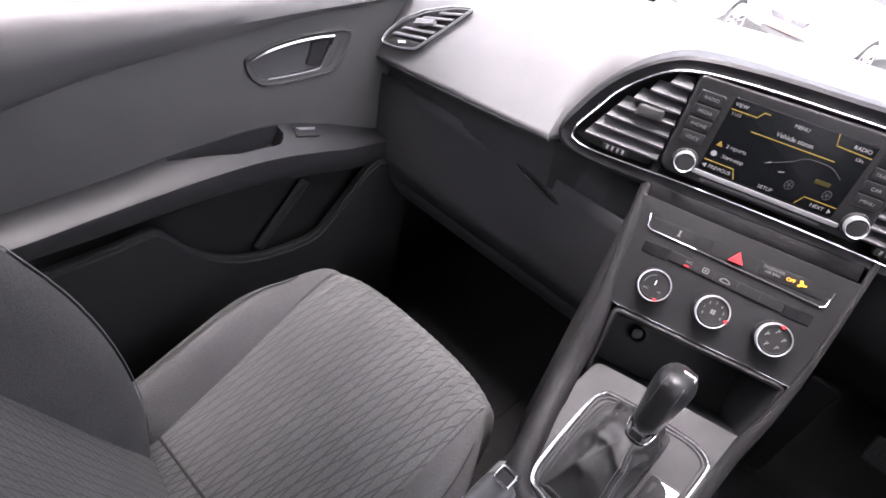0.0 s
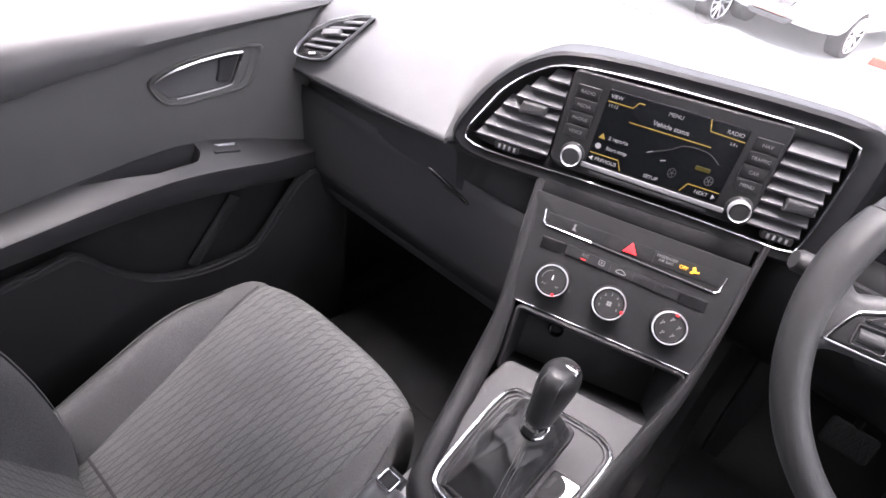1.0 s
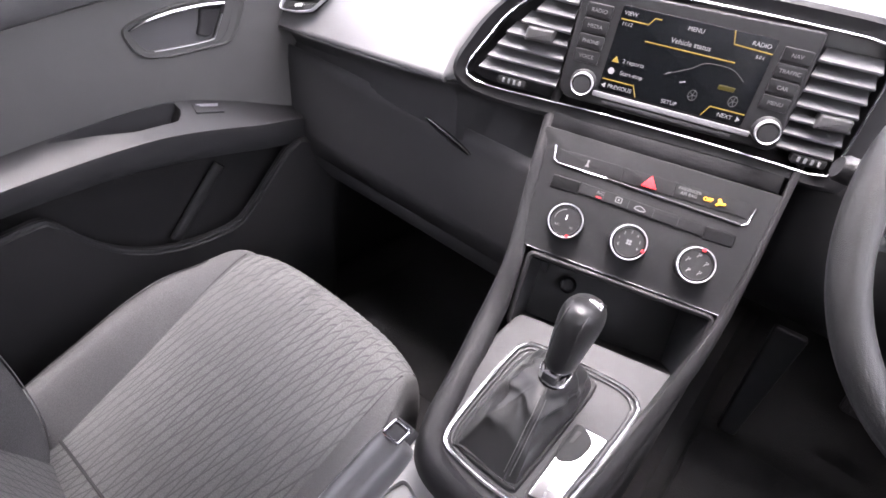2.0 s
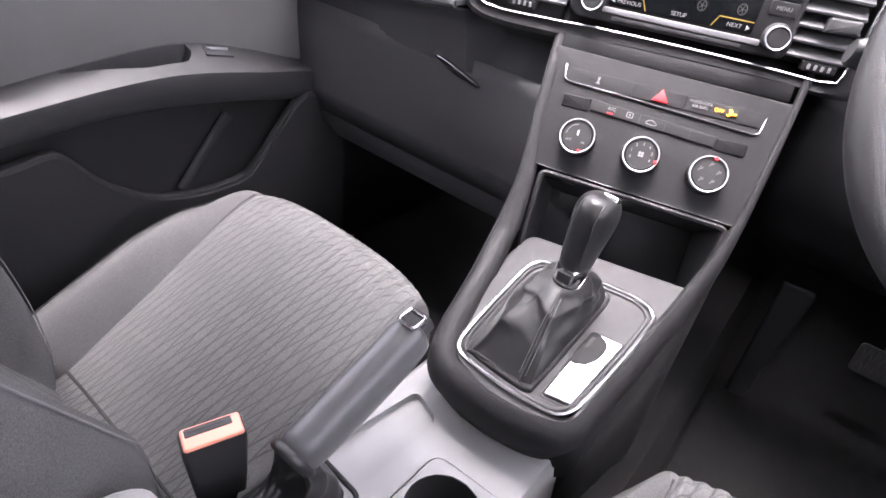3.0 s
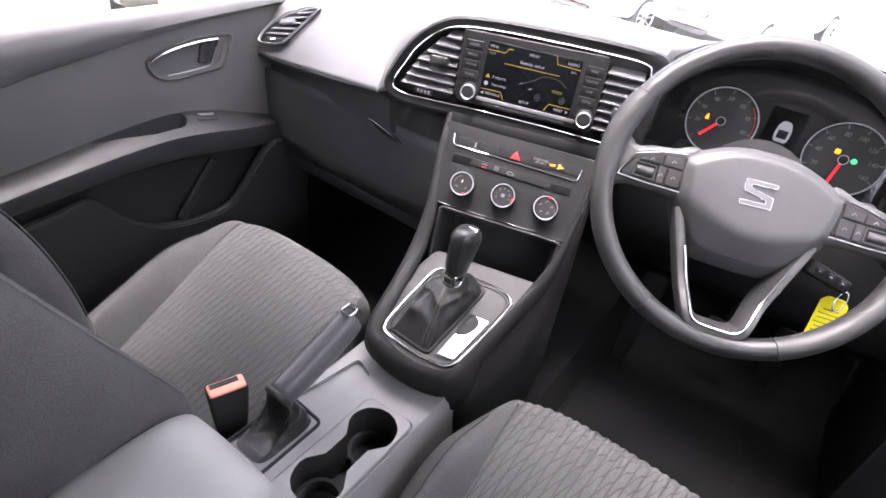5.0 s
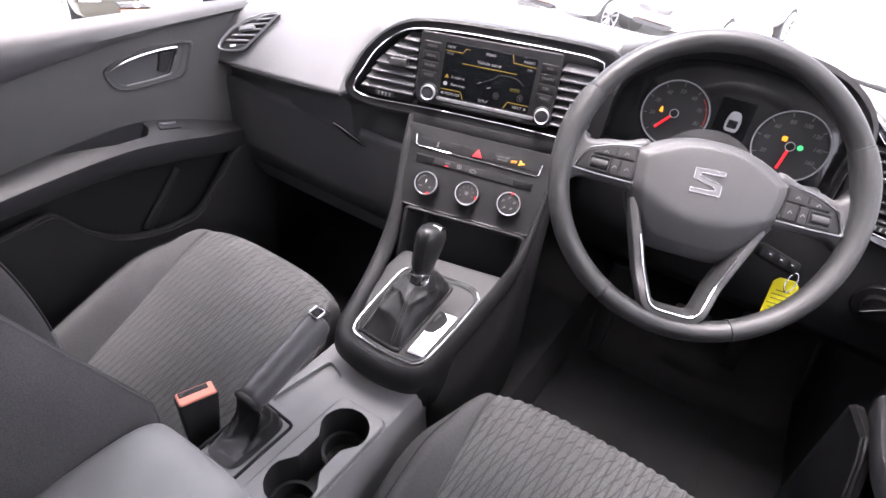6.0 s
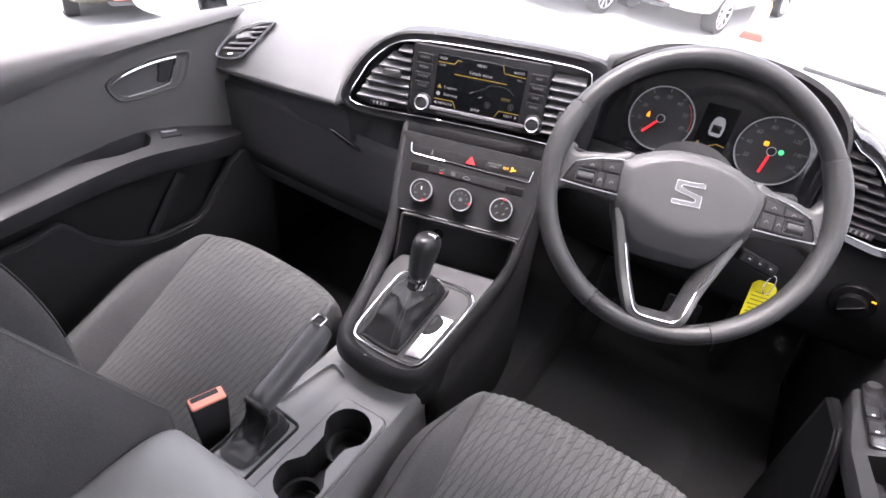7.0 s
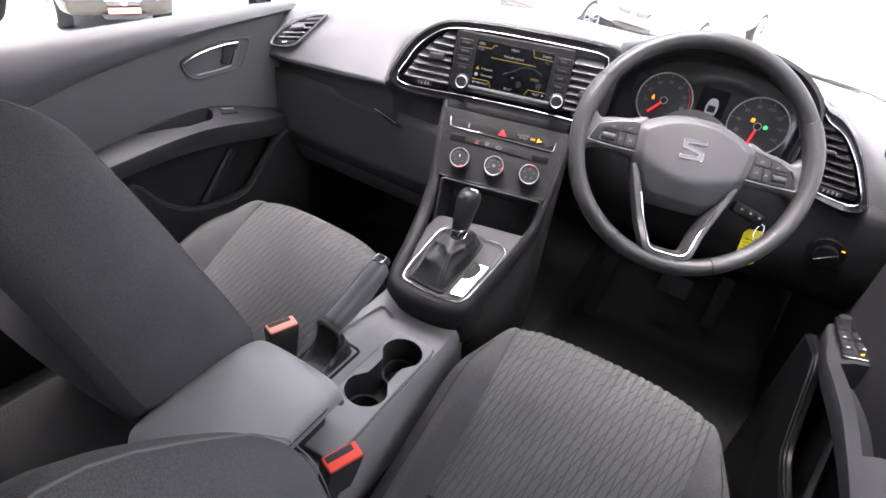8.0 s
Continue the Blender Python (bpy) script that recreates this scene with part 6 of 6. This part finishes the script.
kpl = Plane((0.517, 0.880, 0.562), (0.9, 0.25, -0.25), (-0.2, 0.35, 0.8))
part("fob", kpl.slab(rounded([(-0.034, -0.010), (0.030, -0.013), (0.032, 0.008), (-0.034, 0.012)], 0.006), 0.006, -0.008, 0.004), M_DARK, key, "black key fob")
for a in (-0.018, 0.0, 0.018):
    part("fob_button", kpl.rect(a - 0.005, -0.004, a + 0.005, 0.005, 0.0075, 0.0, 0.002, 0.001), M_RUBBER, key)
    part("button_mark", kpl.rect(a - 0.0018, -0.0006, a + 0.0018, 0.0008, 0.0080, 0.006, 0.0004, 0.0001), M_WHITE, key)
part("ring", tube([kpl.at(0.034 + 0.007 * math.sin(q), -0.022 + 0.016 * math.cos(q), 0.0) for q in [2 * math.pi * k / 24 for k in range(24)]], 0.0011, 0.0011, True, up=kpl.n, seg=6), M_SILVER, key, "steel key ring")
tgp = Plane((0.545, 0.880, 0.499), (0.97, 0.1, 0.06), (0.0, 0.2, 0.95))
tg = part("tag", tgp.slab(rounded([(-0.018, -0.036), (0.012, -0.034), (0.018, -0.028), (0.018, 0.026), (0.011, 0.034), (-0.011, 0.034), (-0.018, 0.026)], 0.003), 0.001, -0.001, 0.0005), M_YELLOW, key, "yellow plastic key tag")
for k, (w, b) in enumerate(((0.010, 0.014), (0.014, 0.007), (0.013, 0.0), (0.015, -0.008), (0.012, -0.015), (0.014, -0.022))):
    part("writing", tgp.rect(-w, b - 0.0008, w, b + 0.0007, 0.0016, 0.0, 0.0005, 0.0002), material("tag_ink", (0.2, 0.18, 0.05), 0.6, vary=0) if k == 0 else bpy.data.materials["tag_ink"], tg)

# ---- instrument cluster ----
ic = thing("instrument_cluster", (0.37, 1.07, 0.65), "lit instrument cluster with two round dials", "instrument cluster")
ip = Plane((0.374, 1.085, 0.661), (1, 0, 0.015), (0, 0.30, 1))
CLO = [(-0.205, -0.05), (-0.205, 0.0), (-0.185, 0.045), (-0.11, 0.098), (0.0, 0.115), (0.11, 0.098), (0.185, 0.045), (0.21, -0.03), (0.20, -0.07), (-0.19, -0.08)]
part("face", ip.slab(spline([(*p, 0) for p in CLO], 64, True), -0.004, -0.02, 0.001), M_GLOSS, ic, "dark instrument face")
rows = []
arcp = spline([(-0.212, -0.09, 0), (-0.212, 0.0, 0), (-0.190, 0.046, 0), (-0.115, 0.094, 0), (0.0, 0.108, 0), (0.110, 0.092, 0), (0.172, 0.046, 0), (0.190, -0.02, 0), (0.19, -0.09, 0)], 60)
for d, k, up_ in ((-0.02, 0.98, 0), (0.04, 0.99, 0.004), (0.085, 1.0, 0.012), (0.100, 1.015, 0.018), (0.098, 1.035, 0.024), (0.07, 1.05, 0.024), (0.0, 1.05, 0.012), (-0.08, 1.05, -0.02)):
    rows.append([ip.at(p.x * k, p.y * k + (up_ if p.y > 0 else 0), d) for p in arcp])
part("hood", rows_mesh(rows), M_DARK, ic, "dark grained hood over the dials")
for cx, nums, a0, a1, needle in ((-0.097, ("10", "20", "30", "40", "50", "60", "70", "80"), 225, -10, 232), (0.097, ("20", "40", "60", "80", "100", "120", "140", "160"), 205, -25, 262)):
    dl = part("dial", ip.disc(cx, 0.0, ((0.0595, -0.004), (0.0595, 0.003), (0.057, 0.004), (0.056, -0.001), (0.0, -0.001)), 48), M_RUBBER, ic, "round dial")
    part("dial_rim", ip.line([(cx + 0.058 * math.cos(2 * math.pi * k / 64), 0.058 * math.sin(2 * math.pi * k / 64)) for k in range(64)], 0.0009, 0.0016, True, depth=0.004), M_RIM, dl, "thin bright dial rim")
    for k, w in enumerate(nums):
        an = radians(a0 + (a1 - a0) * k / (len(nums) - 1))
        part("number", text_mesh(w, 0.0095, ip, cx + 0.040 * math.cos(an), 0.040 * math.sin(an), 0.0, lean=0.2), M_DIAL, dl)
        part("tick", ip.line([(cx + 0.049 * math.cos(an), 0.049 * math.sin(an)), (cx + 0.056 * math.cos(an), 0.056 * math.sin(an))], 0.0007, 0.0004, depth=0.0, seg=6), M_DIAL, dl)
    an = radians(needle)
    part("needle", ip.line([(cx, 0), (cx + 0.040 * math.cos(an), 0.040 * math.sin(an))], 0.0022, 0.001, depth=0.006, seg=6), M_REDLAMP, dl, "red needle")
    part("needle_hub", ip.disc(cx, 0, ((0.0075, 0.0), (0.0075, 0.008), (0.006, 0.009), (0.0, 0.009)), 24), M_DARK, dl)
    part("hub_ring", ip.line([(cx + 0.0072 * math.cos(2 * math.pi * k / 24), 0.0072 * math.sin(2 * math.pi * k / 24)) for k in range(24)], 0.0006, 0.0008, True, depth=0.009, seg=6), M_RIM, dl)
redz = [(-0.097 + 0.0525 * math.cos(radians(a)), 0.0525 * math.sin(radians(a))) for a in range(44, -12, -4)]
part("red_zone", ip.line(redz, 0.0005, 0.0003, depth=0.0, seg=6), M_RED, ic, "red arc of the rev counter")
part("warning_lamp", ip.slab([(-0.1245, -0.003), (-0.1185, -0.003), (-0.1193, 0.003), (-0.1215, 0.0075), (-0.1238, 0.003)], 0.001, -0.001, 0.0002), M_AMBER, ic, "amber lamp")
part("warning_lamp", ip.rect(0.081, 0.006, 0.089, 0.014, 0.001, -0.001, 0.002, 0.0002), M_AMBER, ic)
part("warning_lamp", ip.disc(0.112, 0.002, ((0.0045, -0.001), (0.0045, 0.001), (0, 0.001)), 16), M_GREENLAMP, ic, "green lamp")
dsp = part("centre_display", ip.rect(-0.030, -0.035, 0.026, 0.050, -0.002, -0.01, 0.003), M_SCREEN, ic, "small centre display")
part("display_car", ip.slab(spline([(-0.010, -0.002, 0), (-0.012, 0.014, 0), (-0.008, 0.028, 0), (0.0, 0.031, 0), (0.008, 0.028, 0), (0.012, 0.014, 0), (0.010, -0.002, 0), (0.0, -0.004, 0)], 32, True), -0.0012, -0.004, 0.0005), M_UIGREY, dsp, "white car symbol")
part("display_glass", ip.rect(-0.008, 0.002, 0.008, 0.016, -0.0006, -0.004, 0.002, 0.0003), M_DARK, dsp)
part("display_text", text_mesh("P", 0.01, ip, -0.022, -0.022, -0.0012), M_UIYELLOW, dsp)
part("display_line", ip.line([(-0.002, -0.022), (0.010, -0.016), (0.024, -0.018)], 0.0008, 0.0003, depth=-0.0012, seg=6), M_UIYELLOW, dsp)

# ---- driver's end vent and light switch ----
rv = thing("driver_air_vent", (0.64, 1.03, 0.64), "black slatted driver's air vent with chrome outline", "air vent")
rp = Plane((0.63, 1.030, 0.64), (0.98, -0.06, 0), (0, 0.15, 1))
RO = [(-0.080, 0.107), (-0.062, 0.1045), (-0.038, 0.099), (-0.010, 0.080), (0.023, 0.0465), (0.048, 0.011), (0.076, -0.038), (0.082, -0.050), (0.076, -0.062), (0.059, -0.070), (0.036, -0.071), (-0.014, -0.065), (-0.080, -0.058)]
RC = [(-0.068, 0.083), (-0.047, 0.0785), (-0.028, 0.071), (-0.008, 0.0575), (0.023, 0.024), (0.0476, -0.0127), (0.060, -0.0336), (0.0616, -0.0448), (0.054, -0.0515), (0.041, -0.0534), (0.016, -0.0521), (-0.018, -0.049), (-0.068, -0.044)]
ro, rc = even(RO, 96, (-0.01, 0.0, 0)), even(RC, 96, (-0.01, 0.0, 0))
rows = [[rp.at(p.x, p.y, -0.08) for p in ro], [rp.at(p.x, p.y, -0.008) for p in ro], [rp.at(p.x * 0.7 + q.x * 0.3, p.y * 0.7 + q.y * 0.3, 0) for p, q in zip(ro, rc)], [rp.at(q.x, q.y, -0.004) for q in rc], [rp.at(q.x, q.y, -0.03) for q in rc]]
part("surround", rows_mesh(rows, closed=True), M_GLOSS, rv, "gloss black surround")
part("back_plate", rp.slab([(p.x, p.y) for p in rc], -0.022, -0.04, 0.001), M_RUBBER, rv)
part("chrome_outline", tube([rp.at(p.x, p.y, 0.0) for p in rc], 0.0014, 0.0022, True, up=rp.n, seg=8), M_TRIMLINE, rv, "thin chrome outline")
for k in range(8):
    y = -0.026 + k * 0.0140
    lo, hi = inside(rc, y)
    sl = Plane(rp.at((lo + hi) / 2, y, -0.008), rp.r, rp.u * 0.55 - rp.n * 0.85)
    w = (hi - lo) / 2 - 0.005
    part("vent_slat", sl.slab([(-w, -0.010), (w, -0.010), (w - 0.005, 0.010), (-w, 0.010)], 0.0014, -0.0014, 0.001), M_DARK, rv)
part("vent_tab", rp.rect(-0.044, 0.026, -0.014, 0.033, 0.006, -0.01, 0.003, 0.002), M_SATIN, rv, "adjuster tab")
part("vent_wheel", rp.rect(-0.010, -0.046, 0.030, -0.036, 0.001, -0.01, 0.002), M_DARK, rv)
for j in range(4):
    part("wheel_rib", rp.rect(-0.004 + j * 0.008, -0.044, -0.001 + j * 0.008, -0.038, 0.003, 0.0, 0.001, 0.0004), M_PRINT, rv)
ls = thing("light_switch", (0.69, 1.03, 0.48), "round black headlamp switch", "switch")
lp = Plane((0.690, 1.020, 0.478), (1, -0.1, 0), (0, -0.05, 1))
part("body", lp.disc(0, 0, ((0.036, -0.02), (0.036, 0.0), (0.034, 0.004), (0.022, 0.005), (0.021, 0.016), (0.0, 0.018)), 36), M_SMOKE, ls, "black rotary body")
part("pointer", lp.line([(-0.016, -0.012), (0.016, 0.012)], 0.0013, 0.0015, depth=0.018), M_SILVER, ls, "silver pointer bar")
part("lamp", lp.rect(0.020, 0.018, 0.027, 0.021, 0.0055, 0.003, 0.001, 0.0003), M_AMBER, ls)

# driver's switch pack on the armrest, and the door a little ajar
dq = Plane((0.731, 0.825, 0.424), (1, 0.08, 0.30), (-0.07, 1, -0.16))
dp = part("switch_pack", dq.slab(rounded([(-0.022, -0.075), (0.032, -0.080), (0.026, 0.085), (-0.014, 0.09)], 0.010), 0.004, -0.01, 0.003), M_GLOSS, driver_door, "gloss black window switch pack")
for a in (-0.010, 0.013):
    for b in (-0.035, 0.005):
        part("window_key", dq.rect(a - 0.009, b - 0.014, a + 0.009, b + 0.014, 0.008, 0, 0.003, 0.002), M_DARK, dp)
        part("key_mark", dq.rect(a - 0.0022, b - 0.0125, a + 0.0022, b - 0.0095, 0.0083, 0.006, 0.0006, 0.0002), M_WHITE, dp)
part("lock_lamp", dq.rect(0.006, -0.063, 0.011, -0.060, 0.006, 0, 0.001, 0.0004), M_AMBER, dp)
part("mirror_knob", dq.disc(0.0, 0.072, ((0.013, 0.0), (0.012, 0.010), (0.010, 0.013), (0.0, 0.013)), 24), M_DARK, dp, "mirror adjuster knob")
hinge = Matrix.Translation((0.75, 1.10, 0))
driver_door.matrix_basis = hinge @ pose(0.023, 0, 0, 0, 0, 0.3) @ hinge.inverted() @ Matrix.Translation(BASE[driver_door.name])

# ---- pedals ----
bp = thing("brake_pedal", (0.467, 1.42, 0.03), "ribbed rubber brake pedal", "pedal")
bq = Plane((0.467, 1.42, 0.031), (1, 0.0, 0), (0, 0.45, 0.9))
part("pad", bq.rect(-0.048, -0.032, 0.048, 0.032, 0.008, -0.006, 0.010, 0.003), M_RUBBER, bp, "ribbed rubber pad")
for k in range(6):
    for lean in (0.016, -0.016):
        part("pad_rib", bq.line([(-0.036 + k * 0.0145 - lean / 2, -0.026), (-0.036 + k * 0.0145 + lean / 2, 0.026)], 0.0018, 0.002, depth=0.008, seg=6), M_SATIN, bp)
part("arm", tube([(0.467, 1.435, 0.045), (0.457, 1.50, 0.22), (0.45, 1.51, 0.50)], 0.008, 0.014), M_DARK, bp)
ap = thing("accelerator_pedal", (0.602, 1.45, 0.0), "long dark accelerator pedal", "pedal")
aq = Plane((0.602, 1.45, 0.012), (1, 0.1, 0), (0.12, 0.4, 0.9))
part("pad", aq.slab(rounded([(-0.022, -0.085), (0.018, -0.085), (0.026, 0.085), (-0.018, 0.085)], 0.008), 0.008, -0.006, 0.004), M_DARK, ap)
fr_ = thing("foot_rest", (0.29, 1.28, -0.10), "dark grey plastic foot rest beside the tunnel", "foot rest")
fq = Plane((0.262, 1.31, 0.02), (1, 0.1, 0), (0.12, 0.28, 0.95))
part("pad", fq.slab(rounded([(-0.020, -0.125), (0.018, -0.125), (0.040, 0.14), (-0.025, 0.14)], 0.008), 0.012, -0.01, 0.006), M_TRIM, fr_)
# front mats
for c in (-0.40, 0.42):
    mt = bmesh.new()
    q = Plane((c, 1.07, -0.1140), (1, 0, 0), (0, 1, -0.0667))
    q.slab(rounded([(-0.2, -0.21), (0.2, -0.21), (0.2, 0.21), (-0.2, 0.21)], 0.05), 0.008, -0.001, 0.004, mt)
    lone("floor_mat", mt, M_CARPET, (c, 1.07, -0.12), "black carpet floor mat", "floor mat", group="floor mats")

# ---- wipers and demister ----
wi = thing("windscreen_wiper", (0.57, 1.48, 0.70), "black windscreen wiper lying along the glass", "wiper")
part("blade", tube([(0.470, 1.472, 0.721), (0.56, 1.472, 0.715), (0.660, 1.474, 0.707)], 0.003, 0.005, seg=8), M_RUBBER, wi, "black rubber blade")
part("arm", tube([(0.58, 1.478, 0.716), (0.68, 1.488, 0.706), (0.78, 1.52, 0.680)], 0.004, 0.003, seg=8), M_DARK, wi, "black wiper arm")
dm = thing("demister_outlet", (0.69, 1.12, 0.69), "small black slotted side window outlet", "air vent")
dmp = Plane((0.690, 1.12, 0.688), (0.30, -1, 0.0), (0.9, 0.3, -0.2))
part("frame", dmp.rect(-0.055, -0.013, 0.055, 0.013, 0.004, -0.01, 0.008, 0.002), M_DARK, dm)
for k in range(7):
    part("slot", dmp.rect(-0.044 + k * 0.013, -0.009, -0.036 + k * 0.013, 0.009, 0.0052, 0.0, 0.001, 0.0003), M_RUBBER, dm)

# ---- outside ----
gr = bmesh.new()


def ground_z(x, y):
    f = min(1.0, max(0.0, (math.hypot(x, y) - 2.6) / 5.5))
    g = min(1.0, max(0.0, (-x - 2.5) / 6.5))
    return -0.40 - 0.62 * f * f * (3 - 2 * f) - 1.03 * g * g * (3 - 2 * g)


gx = [-400, -60, -20, -12, -9, -7.5, -6, -5, -4, -3, -2, 0, 2, 3, 4, 5, 6, 7.5, 9, 12, 20, 60, 400]
rows_mesh([[V((x, y, ground_z(x, y))) for x in gx] for y in gx], bm=gr)
lone("ground", gr, M_ASPHALT, (0, 0, -1.2), "sloping car park, asphalt paled to look brightly lit", "ground", "structure")


def make_car(paint, what):
    """A parked hatchback, nose towards -y, built at the origin."""
    c = thing("parked_car", (0, 0, -0.36), what, "car", group="parked cars")
    sect = [(-2.10, 0.45, 0.70, 0.66), (-2.02, 0.30, 0.74, 0.80), (-1.7, 0.24, 0.84, 0.86), (-1.2, 0.22, 0.93, 0.88), (-0.85, 0.22, 0.98, 0.88), (0.9, 0.22, 1.0, 0.88), (1.7, 0.25, 1.02, 0.86), (2.05, 0.32, 0.98, 0.80), (2.10, 0.5, 0.9, 0.7)]
    rows = []
    for y, z0, z1, w in sect:
        rows.append([V((x * w, y, z0 + (z1 - z0) * z - 0.36)) for x, z in ((-0.92, 0), (-1, 0.2), (-1.0, 0.6), (-0.96, 0.9), (-0.85, 1.0), (0, 1.03), (0.85, 1.0), (0.96, 0.9), (1.0, 0.6), (1, 0.2), (0.92, 0))])
    part("body", rows_mesh(rows, closed=True, ends=True), paint, c, "painted body", sub=1)
    rows = []
    for y, z, w in ((-0.95, 0.96, 0.78), (-0.2, 1.36, 0.64), (0.3, 1.45, 0.62), (1.2, 1.40, 0.60), (1.95, 1.0, 0.70)):
        rows.append([V((x * w, y, 0.93 + (z - 0.93) * k - 0.36)) for x, k in ((-1.15, 0), (-1, 0.85), (-0.8, 1.0), (0, 1.02), (0.8, 1.0), (1, 0.85), (1.15, 0))])
    part("cabin", rows_mesh(rows, closed=True, ends=True), M_GLOSS, c, "dark glazed cabin")
    rp_ = [V((x * 0.60, y, z - 0.36 + 0.012)) for y, z in ((-0.2, 1.37), (0.3, 1.455), (1.2, 1.41)) for x in (-1, -0.5, 0.5, 1)]
    part("roof", rows_mesh([rp_[0:4], rp_[4:8], rp_[8:12]]), paint, c, "painted roof", solid=0.02)
    for sx in (-1, 1):
        for y in (-1.30, 1.30):
            q = Plane((sx * 0.84, y, 0.31 - 0.36), (0, sx, 0), (0, 0, 1))
            wl_ = part("wheel", q.disc(0, 0, ((0.31, -0.18), (0.315, -0.02), (0.30, 0.03), (0.235, 0.035), (0.225, 0.01), (0.0, 0.01)), 32), M_TYRE, c, "road wheel")
            for k in range(10):
                an = 2 * math.pi * k / 10
                part("rim_spoke", q.line([(0.03 * math.cos(an), 0.03 * math.sin(an)), (0.22 * math.cos(an), 0.22 * math.sin(an))], 0.016, 0.012, depth=0.022, seg=6), M_ALLOY, wl_)
            part("rim", q.line([(0.228 * math.cos(2 * math.pi * k / 32), 0.228 * math.sin(2 * math.pi * k / 32)) for k in range(32)], 0.010, 0.012, True, depth=0.03, seg=6), M_ALLOY, wl_)
    nose = Plane((0, -2.10, 0.55 - 0.36), (1, 0, 0), (0, 0, 1))
    part("grille", nose.slab(rounded([(-0.30, 0.06), (-0.24, -0.03), (0.24, -0.03), (0.30, 0.06)], 0.03), 0.02, -0.1, 0.01), M_SLAT, c, "dark mesh grille")
    part("lower_grille", nose.slab(rounded([(-0.34, -0.17), (-0.28, -0.24), (0.28, -0.24), (0.34, -0.17)], 0.03), 0.01, -0.15, 0.01), M_SLAT, c)
    for k in range(5):
        part("grille_bar", nose.line([(-0.27 + 0.008 * k, 0.048 - k * 0.016), (0.27 - 0.008 * k, 0.048 - k * 0.016)], 0.003, 0.003, depth=0.021, seg=6), M_ALLOY, c)
    part("nose_badge", nose.disc(0, 0.015, ((0.05, 0.0), (0.05, 0.026), (0.0, 0.03)), 20), M_ALLOY, c)
    part("sales_plate", nose.slab(rounded([(-0.24, -0.15), (-0.24, -0.06), (0.24, -0.06), (0.24, -0.15)], 0.01), 0.035, 0.0, 0.004), M_PLATE, c, "orange sales plate")
    for sx in (-1, 1):
        part("headlamp", Plane((sx * 0.62, -2.06, 0.64 - 0.36), (1, sx * 0.4, 0), (0, 0.2, 1)).slab(rounded([(-0.16, -0.05), (0.16, -0.03), (0.14, 0.06), (-0.14, 0.04)], 0.03), 0.03, -0.1, 0.015), M_SILVER, c, "clear headlamp")
    return c


first = make_car(M_CARWHITE, "white hatchback parked across the car park")
first.matrix_basis = pose(-2.75, 10.9, -1.02, 0, 0, -15)
copy_thing(first, pose(-1.05, 11.4, -1.02, 0, 0, -15))
dark = make_car(M_CARDARK, "dark hatchback parked beside the passenger window")
dark.matrix_basis = pose(-10.6, 6.2, -2.05, 0, 0, 70)
copy_thing(dark, pose(-11.4, 2.3, -2.05, 0, 0, 70))
bar_ = thing("traffic_barrier", (-0.08, 10.2, -1.02), "orange plastic traffic barrier post beside a white car", "barrier")
bm = bmesh.new()
rows_mesh([[V((-0.08 + x * w, 10.2 + y * w, -1.02 + z)) for x, y in ((-1, -0.6), (1, -0.6), (1, 0.6), (-1, 0.6))] for z, w in ((0.10, 0.13), (0.14, 0.12), (0.48, 0.10), (0.55, 0.07))], closed=True, ends=True, bm=bm)
part("post", bm, material("orange_plastic", (0.85, 0.50, 0.22), 0.5, vary=0.1), bar_, "pale orange post", bevel=0.01)
bm = bmesh.new()
rows_mesh([[V((-0.08 + x * w, 10.2 + y * w, -1.02 + z)) for x, y in ((-1, -0.8), (1, -0.8), (1, 0.8), (-1, 0.8))] for z, w in ((0.0, 0.17), (0.06, 0.16), (0.11, 0.13))], closed=True, ends=True, bm=bm)
part("foot", bm, M_RED, bar_, "red foot", bevel=0.01)
